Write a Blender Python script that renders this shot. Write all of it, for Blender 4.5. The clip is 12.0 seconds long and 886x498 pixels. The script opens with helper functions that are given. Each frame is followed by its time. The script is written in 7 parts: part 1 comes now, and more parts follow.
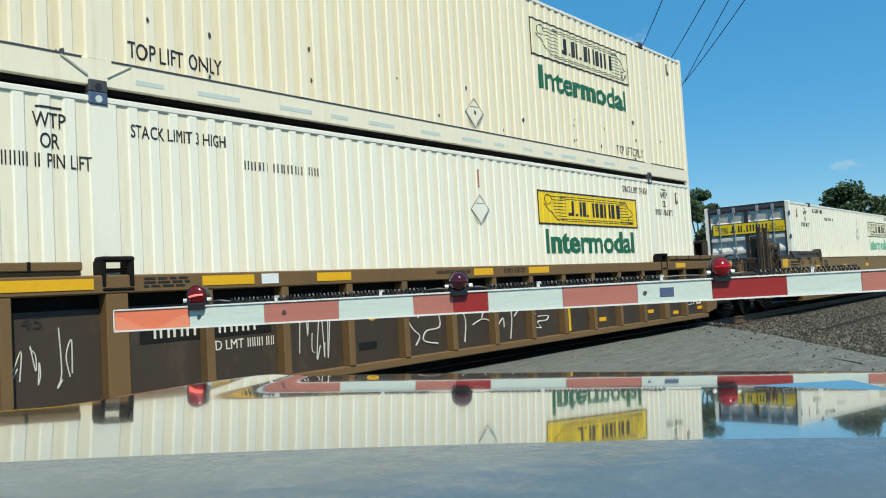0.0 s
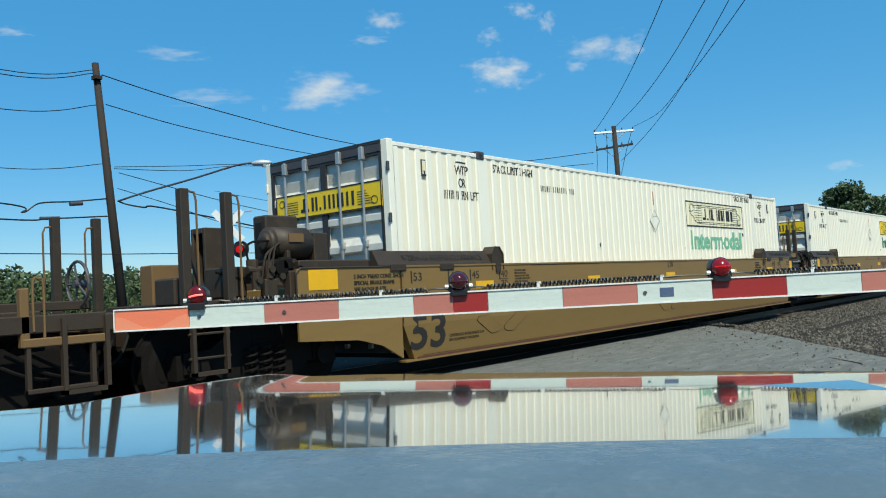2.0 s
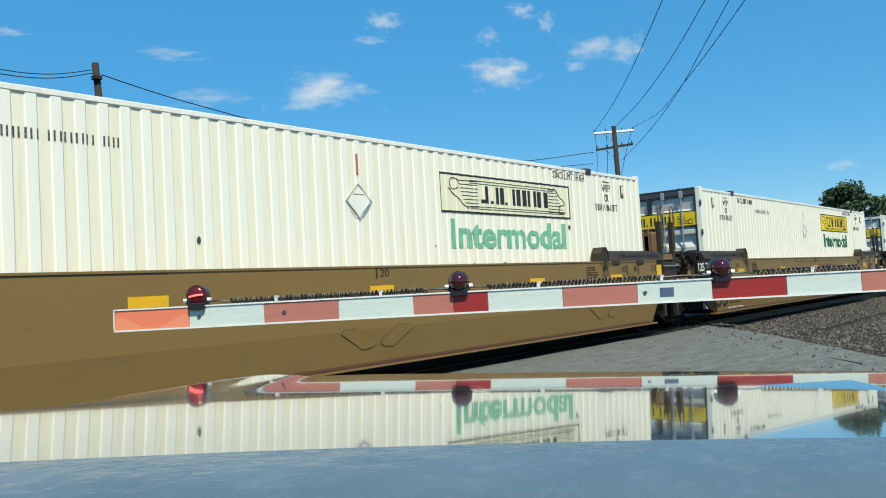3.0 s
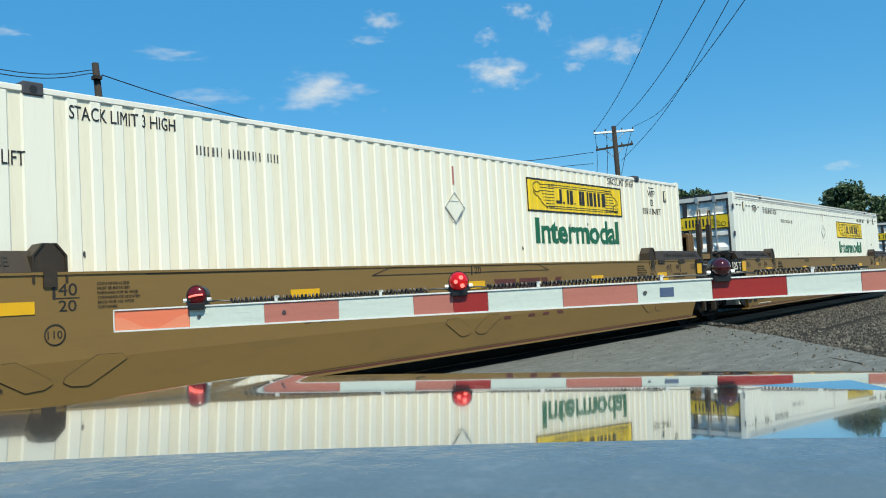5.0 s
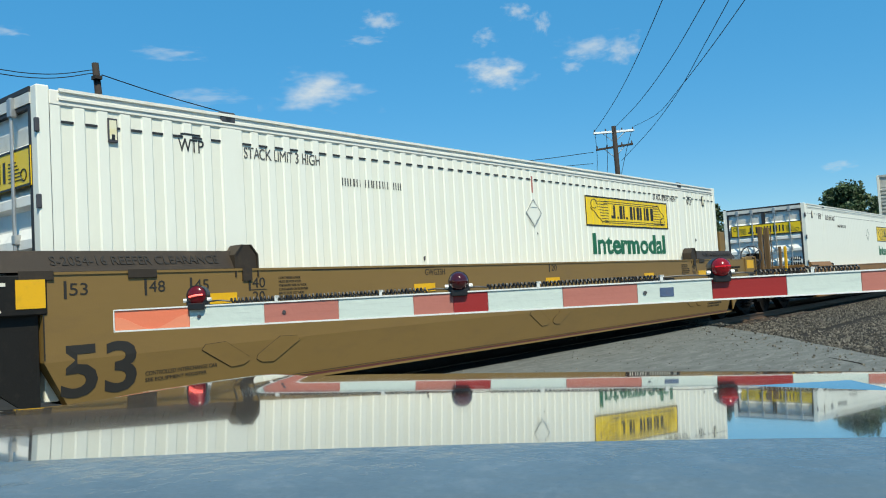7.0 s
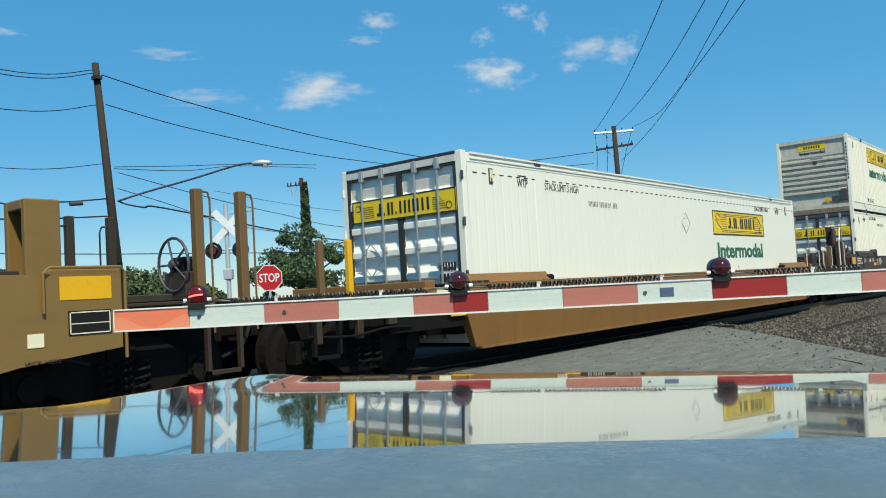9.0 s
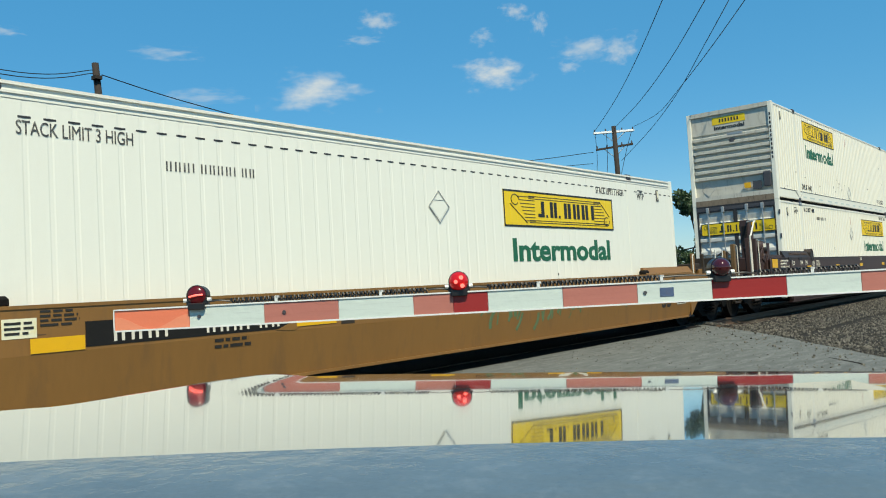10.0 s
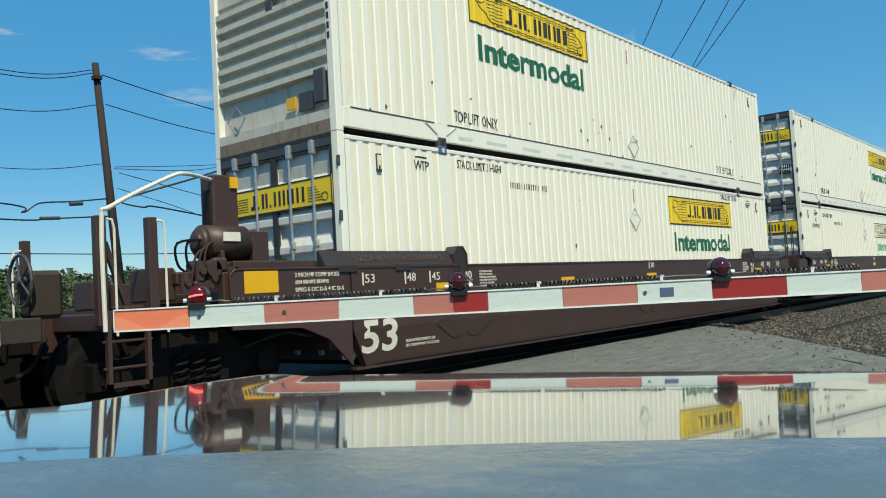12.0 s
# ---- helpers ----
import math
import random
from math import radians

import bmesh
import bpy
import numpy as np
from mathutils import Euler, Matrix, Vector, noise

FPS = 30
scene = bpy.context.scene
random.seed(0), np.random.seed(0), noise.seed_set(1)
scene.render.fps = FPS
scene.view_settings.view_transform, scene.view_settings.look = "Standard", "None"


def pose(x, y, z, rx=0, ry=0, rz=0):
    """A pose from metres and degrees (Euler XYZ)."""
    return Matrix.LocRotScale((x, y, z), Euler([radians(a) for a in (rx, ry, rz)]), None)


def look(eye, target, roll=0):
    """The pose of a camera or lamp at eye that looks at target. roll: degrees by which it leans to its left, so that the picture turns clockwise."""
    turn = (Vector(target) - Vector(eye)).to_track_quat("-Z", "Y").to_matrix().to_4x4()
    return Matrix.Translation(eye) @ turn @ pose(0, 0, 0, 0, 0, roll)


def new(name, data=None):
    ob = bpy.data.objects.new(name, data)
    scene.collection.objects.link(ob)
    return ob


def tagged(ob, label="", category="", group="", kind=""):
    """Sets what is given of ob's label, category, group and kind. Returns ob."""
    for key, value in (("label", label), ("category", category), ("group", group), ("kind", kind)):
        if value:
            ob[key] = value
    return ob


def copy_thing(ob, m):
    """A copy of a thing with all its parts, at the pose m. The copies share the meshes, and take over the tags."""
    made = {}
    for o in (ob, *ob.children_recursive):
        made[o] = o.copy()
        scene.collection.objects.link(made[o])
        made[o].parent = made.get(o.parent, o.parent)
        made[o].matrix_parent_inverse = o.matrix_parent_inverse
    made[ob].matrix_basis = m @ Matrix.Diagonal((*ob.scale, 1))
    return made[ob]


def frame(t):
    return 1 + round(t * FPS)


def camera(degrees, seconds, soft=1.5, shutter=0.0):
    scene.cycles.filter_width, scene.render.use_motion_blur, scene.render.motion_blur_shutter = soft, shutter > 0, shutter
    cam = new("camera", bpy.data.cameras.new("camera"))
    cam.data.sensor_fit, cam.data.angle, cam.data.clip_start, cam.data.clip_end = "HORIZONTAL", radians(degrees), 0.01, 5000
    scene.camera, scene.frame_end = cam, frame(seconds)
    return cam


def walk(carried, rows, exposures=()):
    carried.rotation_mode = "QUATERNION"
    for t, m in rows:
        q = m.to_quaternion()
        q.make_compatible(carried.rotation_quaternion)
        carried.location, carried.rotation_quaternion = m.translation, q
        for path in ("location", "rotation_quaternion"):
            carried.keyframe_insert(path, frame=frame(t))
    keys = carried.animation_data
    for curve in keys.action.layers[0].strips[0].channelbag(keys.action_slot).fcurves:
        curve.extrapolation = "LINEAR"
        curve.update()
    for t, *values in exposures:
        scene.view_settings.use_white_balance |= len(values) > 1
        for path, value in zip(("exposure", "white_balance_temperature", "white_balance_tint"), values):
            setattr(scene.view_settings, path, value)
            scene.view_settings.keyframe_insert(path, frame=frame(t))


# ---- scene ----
cam = camera(57.23, 12.0, soft=1.05)
EYE = (0.0, 0.0, 1.158)
AIM = (0.76933, 0.63688, 1.158 + 0.05025)
VIEW = look(EYE, AIM, -3.3)
walk(cam, [(0, VIEW), (12, VIEW)], [(t, stops, warm, 3.0) for t, stops, warm in ((0, 0.0, 7000), (1.2, -0.06, 6900), (2.5, 0.10, 6900), (6.5, 0.08, 6900), (8.5, 0.06, 7350), (9.5, 0.08, 7350), (10.5, -0.04, 7650), (11.0, -0.10, 7700), (11.5, -0.08, 7550), (12, -0.03, 7300))])

SPEED = 8.685          # the train's speed, towards -X, metres a second
FACE = 7.443           # Y of the containers' near faces; z = 0 is the rail's top
PITCH = 0.2273         # corrugation of the container walls

# ---- light ----
SUN_EL, SUN_AZ = 53.0, -120.0   # azimuth of the sun, degrees from +X towards +Y
world = bpy.data.worlds.new("sky")
scene.world = world
world.use_nodes = True
nt = world.node_tree
sky = nt.nodes.new("ShaderNodeTexSky")
sky.sky_type = "NISHITA"
sky.sun_disc = False
sky.sun_elevation = radians(SUN_EL)
sky.sun_rotation = radians(90 - SUN_AZ)
sky.altitude = 100
sky.air_density, sky.dust_density, sky.ozone_density = 1.0, 0.0, 3.0
deep = nt.nodes.new("ShaderNodeHueSaturation")
deep.inputs["Hue"].default_value = 0.502
deep.inputs["Saturation"].default_value = 1.45
nt.links.new(sky.outputs[0], deep.inputs["Color"])
even = nt.nodes.new("ShaderNodeMix")
even.data_type = "RGBA"
even.inputs["Factor"].default_value = 0.62
even.inputs["B"].default_value = (0.60, 2.44, 4.85, 1)
nt.links.new(deep.outputs[0], even.inputs["A"])
nt.links.new(even.outputs["Result"], nt.nodes["Background"].inputs[0])
nt.nodes["Background"].inputs[1].default_value = 0.15
sun = new("sun", bpy.data.lights.new("sun", "SUN"))
sun.data.energy, sun.data.angle, sun.data.color = 4.85, radians(0.53), (1.0, 0.95, 0.84)
sun.matrix_world = look((math.cos(radians(SUN_AZ)) * math.cos(radians(SUN_EL)), math.sin(radians(SUN_AZ)) * math.cos(radians(SUN_EL)), math.sin(radians(SUN_EL))), (0, 0, 0))


# ---- materials ----
def mat(name, col, rough=0.5, metal=0.0, var=0.15, scale=3.0, stretch=(1, 1, 1), dirt=None, dirt_amount=0.3, bump=0.0, bump_scale=60.0, coat=0.0, rand=0.0, spec=0.5):
    """A painted, rough or metal surface: colour with mottling at two scales, stains and fine relief."""
    m = bpy.data.materials.new(name)
    m.use_nodes = True
    n, l = m.node_tree.nodes, m.node_tree.links
    b = n["Principled BSDF"]
    b.inputs["Roughness"].default_value, b.inputs["Metallic"].default_value = rough, metal
    b.inputs["Coat Weight"].default_value = coat
    b.inputs["Coat Roughness"].default_value = 0.02
    b.inputs["Specular IOR Level"].default_value = spec
    tc = n.new("ShaderNodeTexCoord")
    mp = n.new("ShaderNodeMapping")
    mp.inputs["Scale"].default_value = stretch
    l.new(tc.outputs["Object"], mp.inputs[0])
    big = n.new("ShaderNodeTexNoise")
    big.inputs["Scale"].default_value, big.inputs["Detail"].default_value = scale, 6
    l.new(mp.outputs[0], big.inputs["Vector"])
    fine = n.new("ShaderNodeTexNoise")
    fine.inputs["Scale"].default_value, fine.inputs["Detail"].default_value = scale * 14, 4
    l.new(mp.outputs[0], fine.inputs["Vector"])
    mix = n.new("ShaderNodeMix")
    mix.data_type = "RGBA"
    mix.inputs["A"].default_value = (*[c * (1 - var) for c in col], 1)
    mix.inputs["B"].default_value = (*[min(1, c * (1 + var)) for c in col], 1)
    add = n.new("ShaderNodeMath")
    add.operation = "MULTIPLY_ADD"
    add.inputs[1].default_value = 0.35
    l.new(fine.outputs[0], add.inputs[0])
    half = n.new("ShaderNodeMath")
    half.operation = "MULTIPLY"
    half.inputs[1].default_value = 0.65
    l.new(big.outputs[0], half.inputs[0])
    l.new(half.outputs[0], add.inputs[2])
    l.new(add.outputs[0], mix.inputs["Factor"])
    out = mix.outputs["Result"]
    if dirt:
        st = n.new("ShaderNodeTexNoise")
        st.inputs["Scale"].default_value, st.inputs["Detail"].default_value, st.inputs["Roughness"].default_value = scale * 2.3, 8, 0.7
        l.new(mp.outputs[0], st.inputs["Vector"])
        ramp = n.new("ShaderNodeMapRange")
        ramp.inputs[1].default_value, ramp.inputs[2].default_value = 0.52, 0.75
        ramp.inputs[4].default_value = dirt_amount
        l.new(st.outputs[0], ramp.inputs[0])
        dm = n.new("ShaderNodeMix")
        dm.data_type = "RGBA"
        dm.inputs["B"].default_value = (*dirt, 1)
        l.new(ramp.outputs[0], dm.inputs["Factor"])
        l.new(out, dm.inputs["A"])
        out = dm.outputs["Result"]
    if rand:
        oi = n.new("ShaderNodeNewGeometry")
        hs = n.new("ShaderNodeHueSaturation")
        mr = n.new("ShaderNodeMapRange")
        mr.inputs[3].default_value, mr.inputs[4].default_value = 1 - rand, 1 + rand
        l.new(oi.outputs["Random Per Island"], mr.inputs[0])
        l.new(mr.outputs[0], hs.inputs["Value"])
        l.new(out, hs.inputs["Color"])
        out = hs.outputs[0]
    l.new(out, b.inputs["Base Color"])
    if bump:
        bt = n.new("ShaderNodeTexNoise")
        bt.inputs["Scale"].default_value, bt.inputs["Detail"].default_value = bump_scale, 5
        l.new(tc.outputs["Object"], bt.inputs["Vector"])
        bp = n.new("ShaderNodeBump")
        bp.inputs["Strength"].default_value, bp.inputs["Distance"].default_value = bump, 0.01
        l.new(bt.outputs[0], bp.inputs["Height"])
        l.new(bp.outputs[0], b.inputs["Normal"])
    return m


def glow(name, col, strength):
    m = mat(name, col, 0.2)
    b = m.node_tree.nodes["Principled BSDF"]
    b.inputs["Emission Color"].default_value = (*col, 1)
    b.inputs["Emission Strength"].default_value = strength
    return m


RUST = (0.16, 0.07, 0.03)
white_old = mat("white_paint_aged", (0.82, 0.80, 0.69), 0.45, var=0.05, scale=1.2, stretch=(3, 1, 0.3), dirt=(0.62, 0.52, 0.36), dirt_amount=0.35, bump=0.08)
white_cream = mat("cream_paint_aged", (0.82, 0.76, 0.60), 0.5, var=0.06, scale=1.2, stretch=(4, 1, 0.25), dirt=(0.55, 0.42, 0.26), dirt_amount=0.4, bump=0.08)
# Recess paints: a little darker and yellower than the wall paints.
recess_old = mat("recess_yellower_white", (0.80, 0.745, 0.585), 0.5, var=0.06, scale=1.2, stretch=(4, 1, 0.3), dirt=(0.55, 0.45, 0.30), dirt_amount=0.4, bump=0.08)
recess_cream = mat("recess_yellower_cream", (0.79, 0.69, 0.48), 0.5, var=0.08, scale=1.2, stretch=(4, 1, 0.3), dirt=(0.5, 0.36, 0.2), dirt_amount=0.4, bump=0.08)
recess_new = mat("recess_yellower_clean", (0.78, 0.77, 0.66), 0.45, var=0.05, scale=1.2, stretch=(4, 1, 0.3), bump=0.06)
white_new = mat("white_paint_clean", (0.80, 0.80, 0.71), 0.4, var=0.03, scale=0.8, stretch=(2, 1, 0.4), dirt=(0.66, 0.62, 0.52), dirt_amount=0.2, bump=0.05)
white_rail = mat("white_rail_paint", (0.78, 0.76, 0.68), 0.45, var=0.08, scale=3, dirt=(0.45, 0.36, 0.26), dirt_amount=0.4, bump=0.1)
white_dirty = mat("white_paint_soot", (0.53, 0.51, 0.44), 0.55, var=0.15, scale=2, stretch=(1, 2, 0.5), dirt=(0.16, 0.13, 0.10), dirt_amount=0.6, bump=0.1)
door_pale = mat("door_white_paint", (0.80, 0.80, 0.76), 0.38, 0.0, var=0.06, scale=2, dirt=(0.42, 0.40, 0.36), dirt_amount=0.4, bump=0.08)
soot_white = mat("sooty_brown_white", (0.20, 0.155, 0.11), 0.7, var=0.45, scale=3, stretch=(1, 2, 0.6), dirt=(0.05, 0.035, 0.025), dirt_amount=0.9, bump=0.15)
door_grey = mat("door_grey_paint", (0.60, 0.60, 0.56), 0.38, 0.0, var=0.10, scale=2, dirt=(0.26, 0.25, 0.23), dirt_amount=0.4, bump=0.08)
seal_black = mat("seal_rubber", (0.025, 0.025, 0.028), 0.6, var=0.2)
steel_bar = mat("galvanised_bar", (0.42, 0.43, 0.43), 0.4, 0.6, var=0.15, scale=8, dirt=(0.15, 0.12, 0.1))
casting_dark = mat("casting_steel", (0.07, 0.07, 0.08), 0.55, 0.3, var=0.3, scale=10, dirt=RUST, bump=0.2)
casting_blue = mat("casting_blue_paint", (0.07, 0.11, 0.20), 0.5, 0.1, var=0.3, scale=10, dirt=RUST, bump=0.2)
yellow = mat("yellow_vinyl", (0.80, 0.55, 0.015), 0.4, var=0.04, scale=2, dirt=(0.6, 0.45, 0.1), dirt_amount=0.15)
ivory = mat("faded_vinyl", (0.76, 0.72, 0.52), 0.5, var=0.06, scale=3, dirt=(0.7, 0.55, 0.1), dirt_amount=0.5)
ink = mat("black_ink", (0.018, 0.018, 0.02), 0.5, var=0.2, scale=8)
ink_faded = mat("black_ink_worn", (0.06, 0.06, 0.06), 0.6, var=0.4, scale=18, dirt=(0.7, 0.7, 0.62), dirt_amount=0.7)
green = mat("green_vinyl", (0.012, 0.12, 0.06), 0.45, var=0.12, scale=4)
green_faded = mat("green_vinyl_faded", (0.16, 0.42, 0.28), 0.55, var=0.2, scale=6, dirt=(0.6, 0.7, 0.6), dirt_amount=0.5)
tan = mat("tan_car_paint", (0.205, 0.123, 0.035), 0.5, var=0.10, scale=0.7, stretch=(0.6, 1, 2), dirt=(0.15, 0.09, 0.035), dirt_amount=0.5, bump=0.08)
ochre = mat("ochre_car_paint", (0.225, 0.108, 0.026), 0.5, var=0.2, scale=1.0, stretch=(1.6, 1, 0.35), dirt=(0.13, 0.07, 0.03), dirt_amount=0.7, bump=0.08)
ochre_soot = mat("sooty_ochre_paint", (0.12, 0.065, 0.025), 0.7, var=0.4, scale=9, dirt=(0.26, 0.14, 0.045), dirt_amount=0.6)
tan_old = mat("weathered_tan_paint", (0.155, 0.088, 0.032), 0.65, var=0.22, scale=1.2, stretch=(1, 1, 0.6), dirt=(0.10, 0.065, 0.04), dirt_amount=0.7, bump=0.15)
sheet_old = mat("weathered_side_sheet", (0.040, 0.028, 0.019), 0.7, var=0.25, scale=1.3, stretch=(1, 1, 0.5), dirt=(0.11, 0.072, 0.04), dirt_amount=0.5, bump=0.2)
maroon = mat("dark_brown_car_paint", (0.052, 0.026, 0.020), 0.5, var=0.15, scale=1.0, dirt=(0.10, 0.06, 0.045), dirt_amount=0.35, bump=0.08)
guard_dark = mat("guard_dark_brown", (0.032, 0.021, 0.012), 0.6, var=0.18, scale=2, dirt=(0.11, 0.07, 0.035), dirt_amount=0.35, bump=0.15)
guard_maroon = mat("guard_black_brown", (0.030, 0.022, 0.020), 0.55, var=0.15, scale=2, bump=0.15)
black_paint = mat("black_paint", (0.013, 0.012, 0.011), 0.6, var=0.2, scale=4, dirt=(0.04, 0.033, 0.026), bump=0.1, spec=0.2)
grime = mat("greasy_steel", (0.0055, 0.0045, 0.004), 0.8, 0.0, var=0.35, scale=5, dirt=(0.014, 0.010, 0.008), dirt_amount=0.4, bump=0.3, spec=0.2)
deck_brown = mat("grimy_brown_deck", (0.034, 0.021, 0.012), 0.7, var=0.35, scale=2, dirt=(0.014, 0.010, 0.008), dirt_amount=0.7, bump=0.2)
safety_yellow = mat("reflective_yellow", (0.75, 0.40, 0.01), 0.4, var=0.08, scale=6, dirt=(0.4, 0.22, 0.03), dirt_amount=0.3)
text_black = mat("stencil_black", (0.02, 0.017, 0.014), 0.6, var=0.2, scale=8)
text_white = mat("stencil_white", (0.70, 0.66, 0.56), 0.6, var=0.12, scale=8, dirt=(0.3, 0.24, 0.16))
chalk = mat("sprayed_chalk", (0.62, 0.60, 0.54), 0.7, var=0.2, scale=9)
spray_green = mat("sprayed_green", (0.09, 0.15, 0.07), 0.75, var=0.3, scale=9, dirt=(0.25, 0.14, 0.045), dirt_amount=0.95)
logo_maroon = mat("dark_red_vinyl", (0.10, 0.028, 0.02), 0.5, var=0.15, scale=5)
gate_white = mat("gate_white_sheeting", (0.56, 0.63, 0.58), 0.42, var=0.06, scale=2, stretch=(1, 1, 14), dirt=(0.38, 0.43, 0.42), dirt_amount=0.6, bump=0.25, bump_scale=25)
gate_red = mat("gate_red_sheeting", (0.43, 0.155, 0.12), 0.42, var=0.1, scale=2, stretch=(1, 1, 14), dirt=(0.36, 0.11, 0.09), dirt_amount=0.6, bump=0.25, bump_scale=25)
gate_red_deep = mat("gate_deep_red_sheeting", (0.29, 0.020, 0.018), 0.4, var=0.1, scale=2, stretch=(1, 1, 14), bump=0.1)
gate_orange = mat("gate_tip_orange", (0.74, 0.19, 0.10), 0.4, var=0.1, scale=2, stretch=(1, 1, 14), dirt=(0.7, 0.25, 0.15), bump=0.1)
gate_pale = mat("gate_tip_pale", (0.76, 0.25, 0.14), 0.45, var=0.1, scale=2, stretch=(1, 1, 14), dirt=(0.74, 0.22, 0.12), bump=0.1)
alu = mat("aluminium_trim", (0.74, 0.75, 0.72), 0.45, 0.1, var=0.1, scale=10)
lamp_black = mat("lamp_housing", (0.012, 0.012, 0.013), 0.4, var=0.2, scale=10)
lens_dark = mat("red_lens_unlit", (0.05, 0.003, 0.005), 0.12, var=0.2, scale=30, coat=0.6)
lens_lit = glow("red_lens_lit", (0.42, 0.005, 0.007), 0.34)
lens_hot = glow("lens_hot_spot", (1.0, 0.13, 0.11), 1.7)
lens_tip = glow("red_tip_lens", (0.10, 0.003, 0.006), 0.12)
lens_side = glow("red_side_lens", (0.20, 0.005, 0.009), 0.12)
cable_black = mat("cable_black", (0.012, 0.012, 0.014), 0.5, var=0.2)
pole_wood = mat("weathered_pole_wood", (0.026, 0.019, 0.015), 0.85, var=0.3, scale=5, stretch=(4, 4, 0.3), dirt=(0.04, 0.03, 0.025), bump=0.4, bump_scale=30)
pole_grey = mat("galvanised_post", (0.55, 0.57, 0.58), 0.45, 0.4, var=0.1, scale=6)
sign_white = mat("sign_white", (0.72, 0.75, 0.76), 0.5, var=0.06, scale=5, dirt=(0.5, 0.5, 0.48))
sign_red = mat("sign_red", (0.45, 0.015, 0.02), 0.4, var=0.06, scale=5)
bark = mat("bark", (0.075, 0.055, 0.04), 0.9, var=0.3, scale=6, bump=0.5, bump_scale=25)
leaf_a = mat("leaf_green", (0.065, 0.11, 0.04), 0.6, var=0.35, scale=1.0, rand=0.45)
leaf_b = mat("leaf_dark_green", (0.052, 0.088, 0.032), 0.6, var=0.35, scale=0.8, rand=0.45)
leaf_c = mat("leaf_hazy_green", (0.058, 0.09, 0.032), 0.7, var=0.3, scale=0.3, rand=0.35)
road_grey = mat("worn_asphalt", (0.125, 0.131, 0.122), 0.9, var=0.8, scale=2.4, stretch=(0.6, 2.2, 1), dirt=(0.25, 0.255, 0.24), dirt_amount=0.85, bump=1.0, bump_scale=22, spec=0.2)
# Near-black: the bed's colour already holds the shade under the train.
bed_mat = mat("shaded_track_bed", (0.012, 0.010, 0.009), 0.9, var=0.4, scale=2.5, dirt=(0.03, 0.025, 0.02), dirt_amount=0.5, bump=0.9, bump_scale=25, spec=0.2)
ground_mat = mat("gravel_earth", (0.035, 0.033, 0.03), 0.95, var=0.3, scale=1.5, dirt=(0.055, 0.052, 0.048), dirt_amount=0.6, bump=0.9, bump_scale=30, spec=0.05)
stone_mat = mat("crushed_stone", (0.118, 0.106, 0.086), 0.85, var=0.25, scale=10, rand=0.8, bump=0.3)
rail_steel = mat("rail_steel", (0.12, 0.075, 0.05), 0.6, 0.4, var=0.25, scale=5, dirt=RUST)
tie_wood = mat("tie_wood", (0.06, 0.045, 0.035), 0.9, var=0.3, scale=4, bump=0.4)
car_paint = mat("blue_grey_car_paint", (0.20, 0.21, 0.21), 0.06, 0.82, var=0.05, scale=3, coat=0.8)
cowl_mat = mat("hood_lip_paint", (0.105, 0.135, 0.15), 0.27, 0.0, var=0.35, scale=9, dirt=(0.19, 0.22, 0.235), dirt_amount=0.6, bump=0.3, bump_scale=28, spec=1.0)
tyre = mat("tyre_rubber", (0.02, 0.02, 0.02), 0.8, var=0.2)


# ---- mesh helpers ----
def part(name, bm, material, parent=None, label="", smooth=False):
    me = bpy.data.meshes.new(name)
    bmesh.ops.recalc_face_normals(bm, faces=bm.faces)
    bm.to_mesh(me)
    bm.free()
    me.materials.append(material)
    if smooth:
        me.shade_auto_smooth() if hasattr(me, "shade_auto_smooth") else me.shade_smooth()
    ob = new(name, me)
    ob.parent = parent
    if label:
        tagged(ob, label)
    return ob


def thing(name, label, category, m=None, group="", kind=""):
    ob = new(name)
    ob.empty_display_size = 0.2
    if m is not None:
        ob.matrix_basis = m
    return tagged(ob, label, category, group, kind)


def box(bm, x0, x1, y0, y1, z0, z1, bevel=0.0):
    vs = [bm.verts.new((x, y, z)) for x in (x0, x1) for y in (y0, y1) for z in (z0, z1)]
    fs = [bm.faces.new([vs[i] for i in q]) for q in ((0, 1, 3, 2), (4, 6, 7, 5), (0, 4, 5, 1), (2, 3, 7, 6), (0, 2, 6, 4), (1, 5, 7, 3))]
    if bevel:
        es = list({e for f in fs for e in f.edges})
        bmesh.ops.bevel(bm, geom=es, offset=bevel, segments=1, affect="EDGES", clamp_overlap=True)
    return bm


def B(*boxes, bevel=0.0):
    bm = bmesh.new()
    for b in boxes:
        box(bm, *b, bevel=bevel)
    return bm


def prism(bm, pts, axis, a0, a1):
    """A closed outline swept along an axis. axis x: points are (y, z); y: (x, z); z: (x, y)."""
    def put(p, a):
        return {"x": (a, p[0], p[1]), "y": (p[0], a, p[1]), "z": (p[0], p[1], a)}[axis]
    lo = [bm.verts.new(put(p, a0)) for p in pts]
    hi = [bm.verts.new(put(p, a1)) for p in pts]
    n = len(pts)
    for i in range(n):
        bm.faces.new((lo[i], lo[(i + 1) % n], hi[(i + 1) % n], hi[i]))
    bm.faces.new(lo)
    bm.faces.new(hi[::-1])
    return bm


def cyl(bm, p, q, r, r2=None, seg=12):
    p, q = Vector(p), Vector(q)
    d = q - p
    m = Matrix.Translation((p + q) / 2) @ d.to_track_quat("Z", "Y").to_matrix().to_4x4()
    bmesh.ops.create_cone(bm, cap_ends=True, segments=seg, radius1=r, radius2=r if r2 is None else r2, depth=d.length, matrix=m)
    return bm


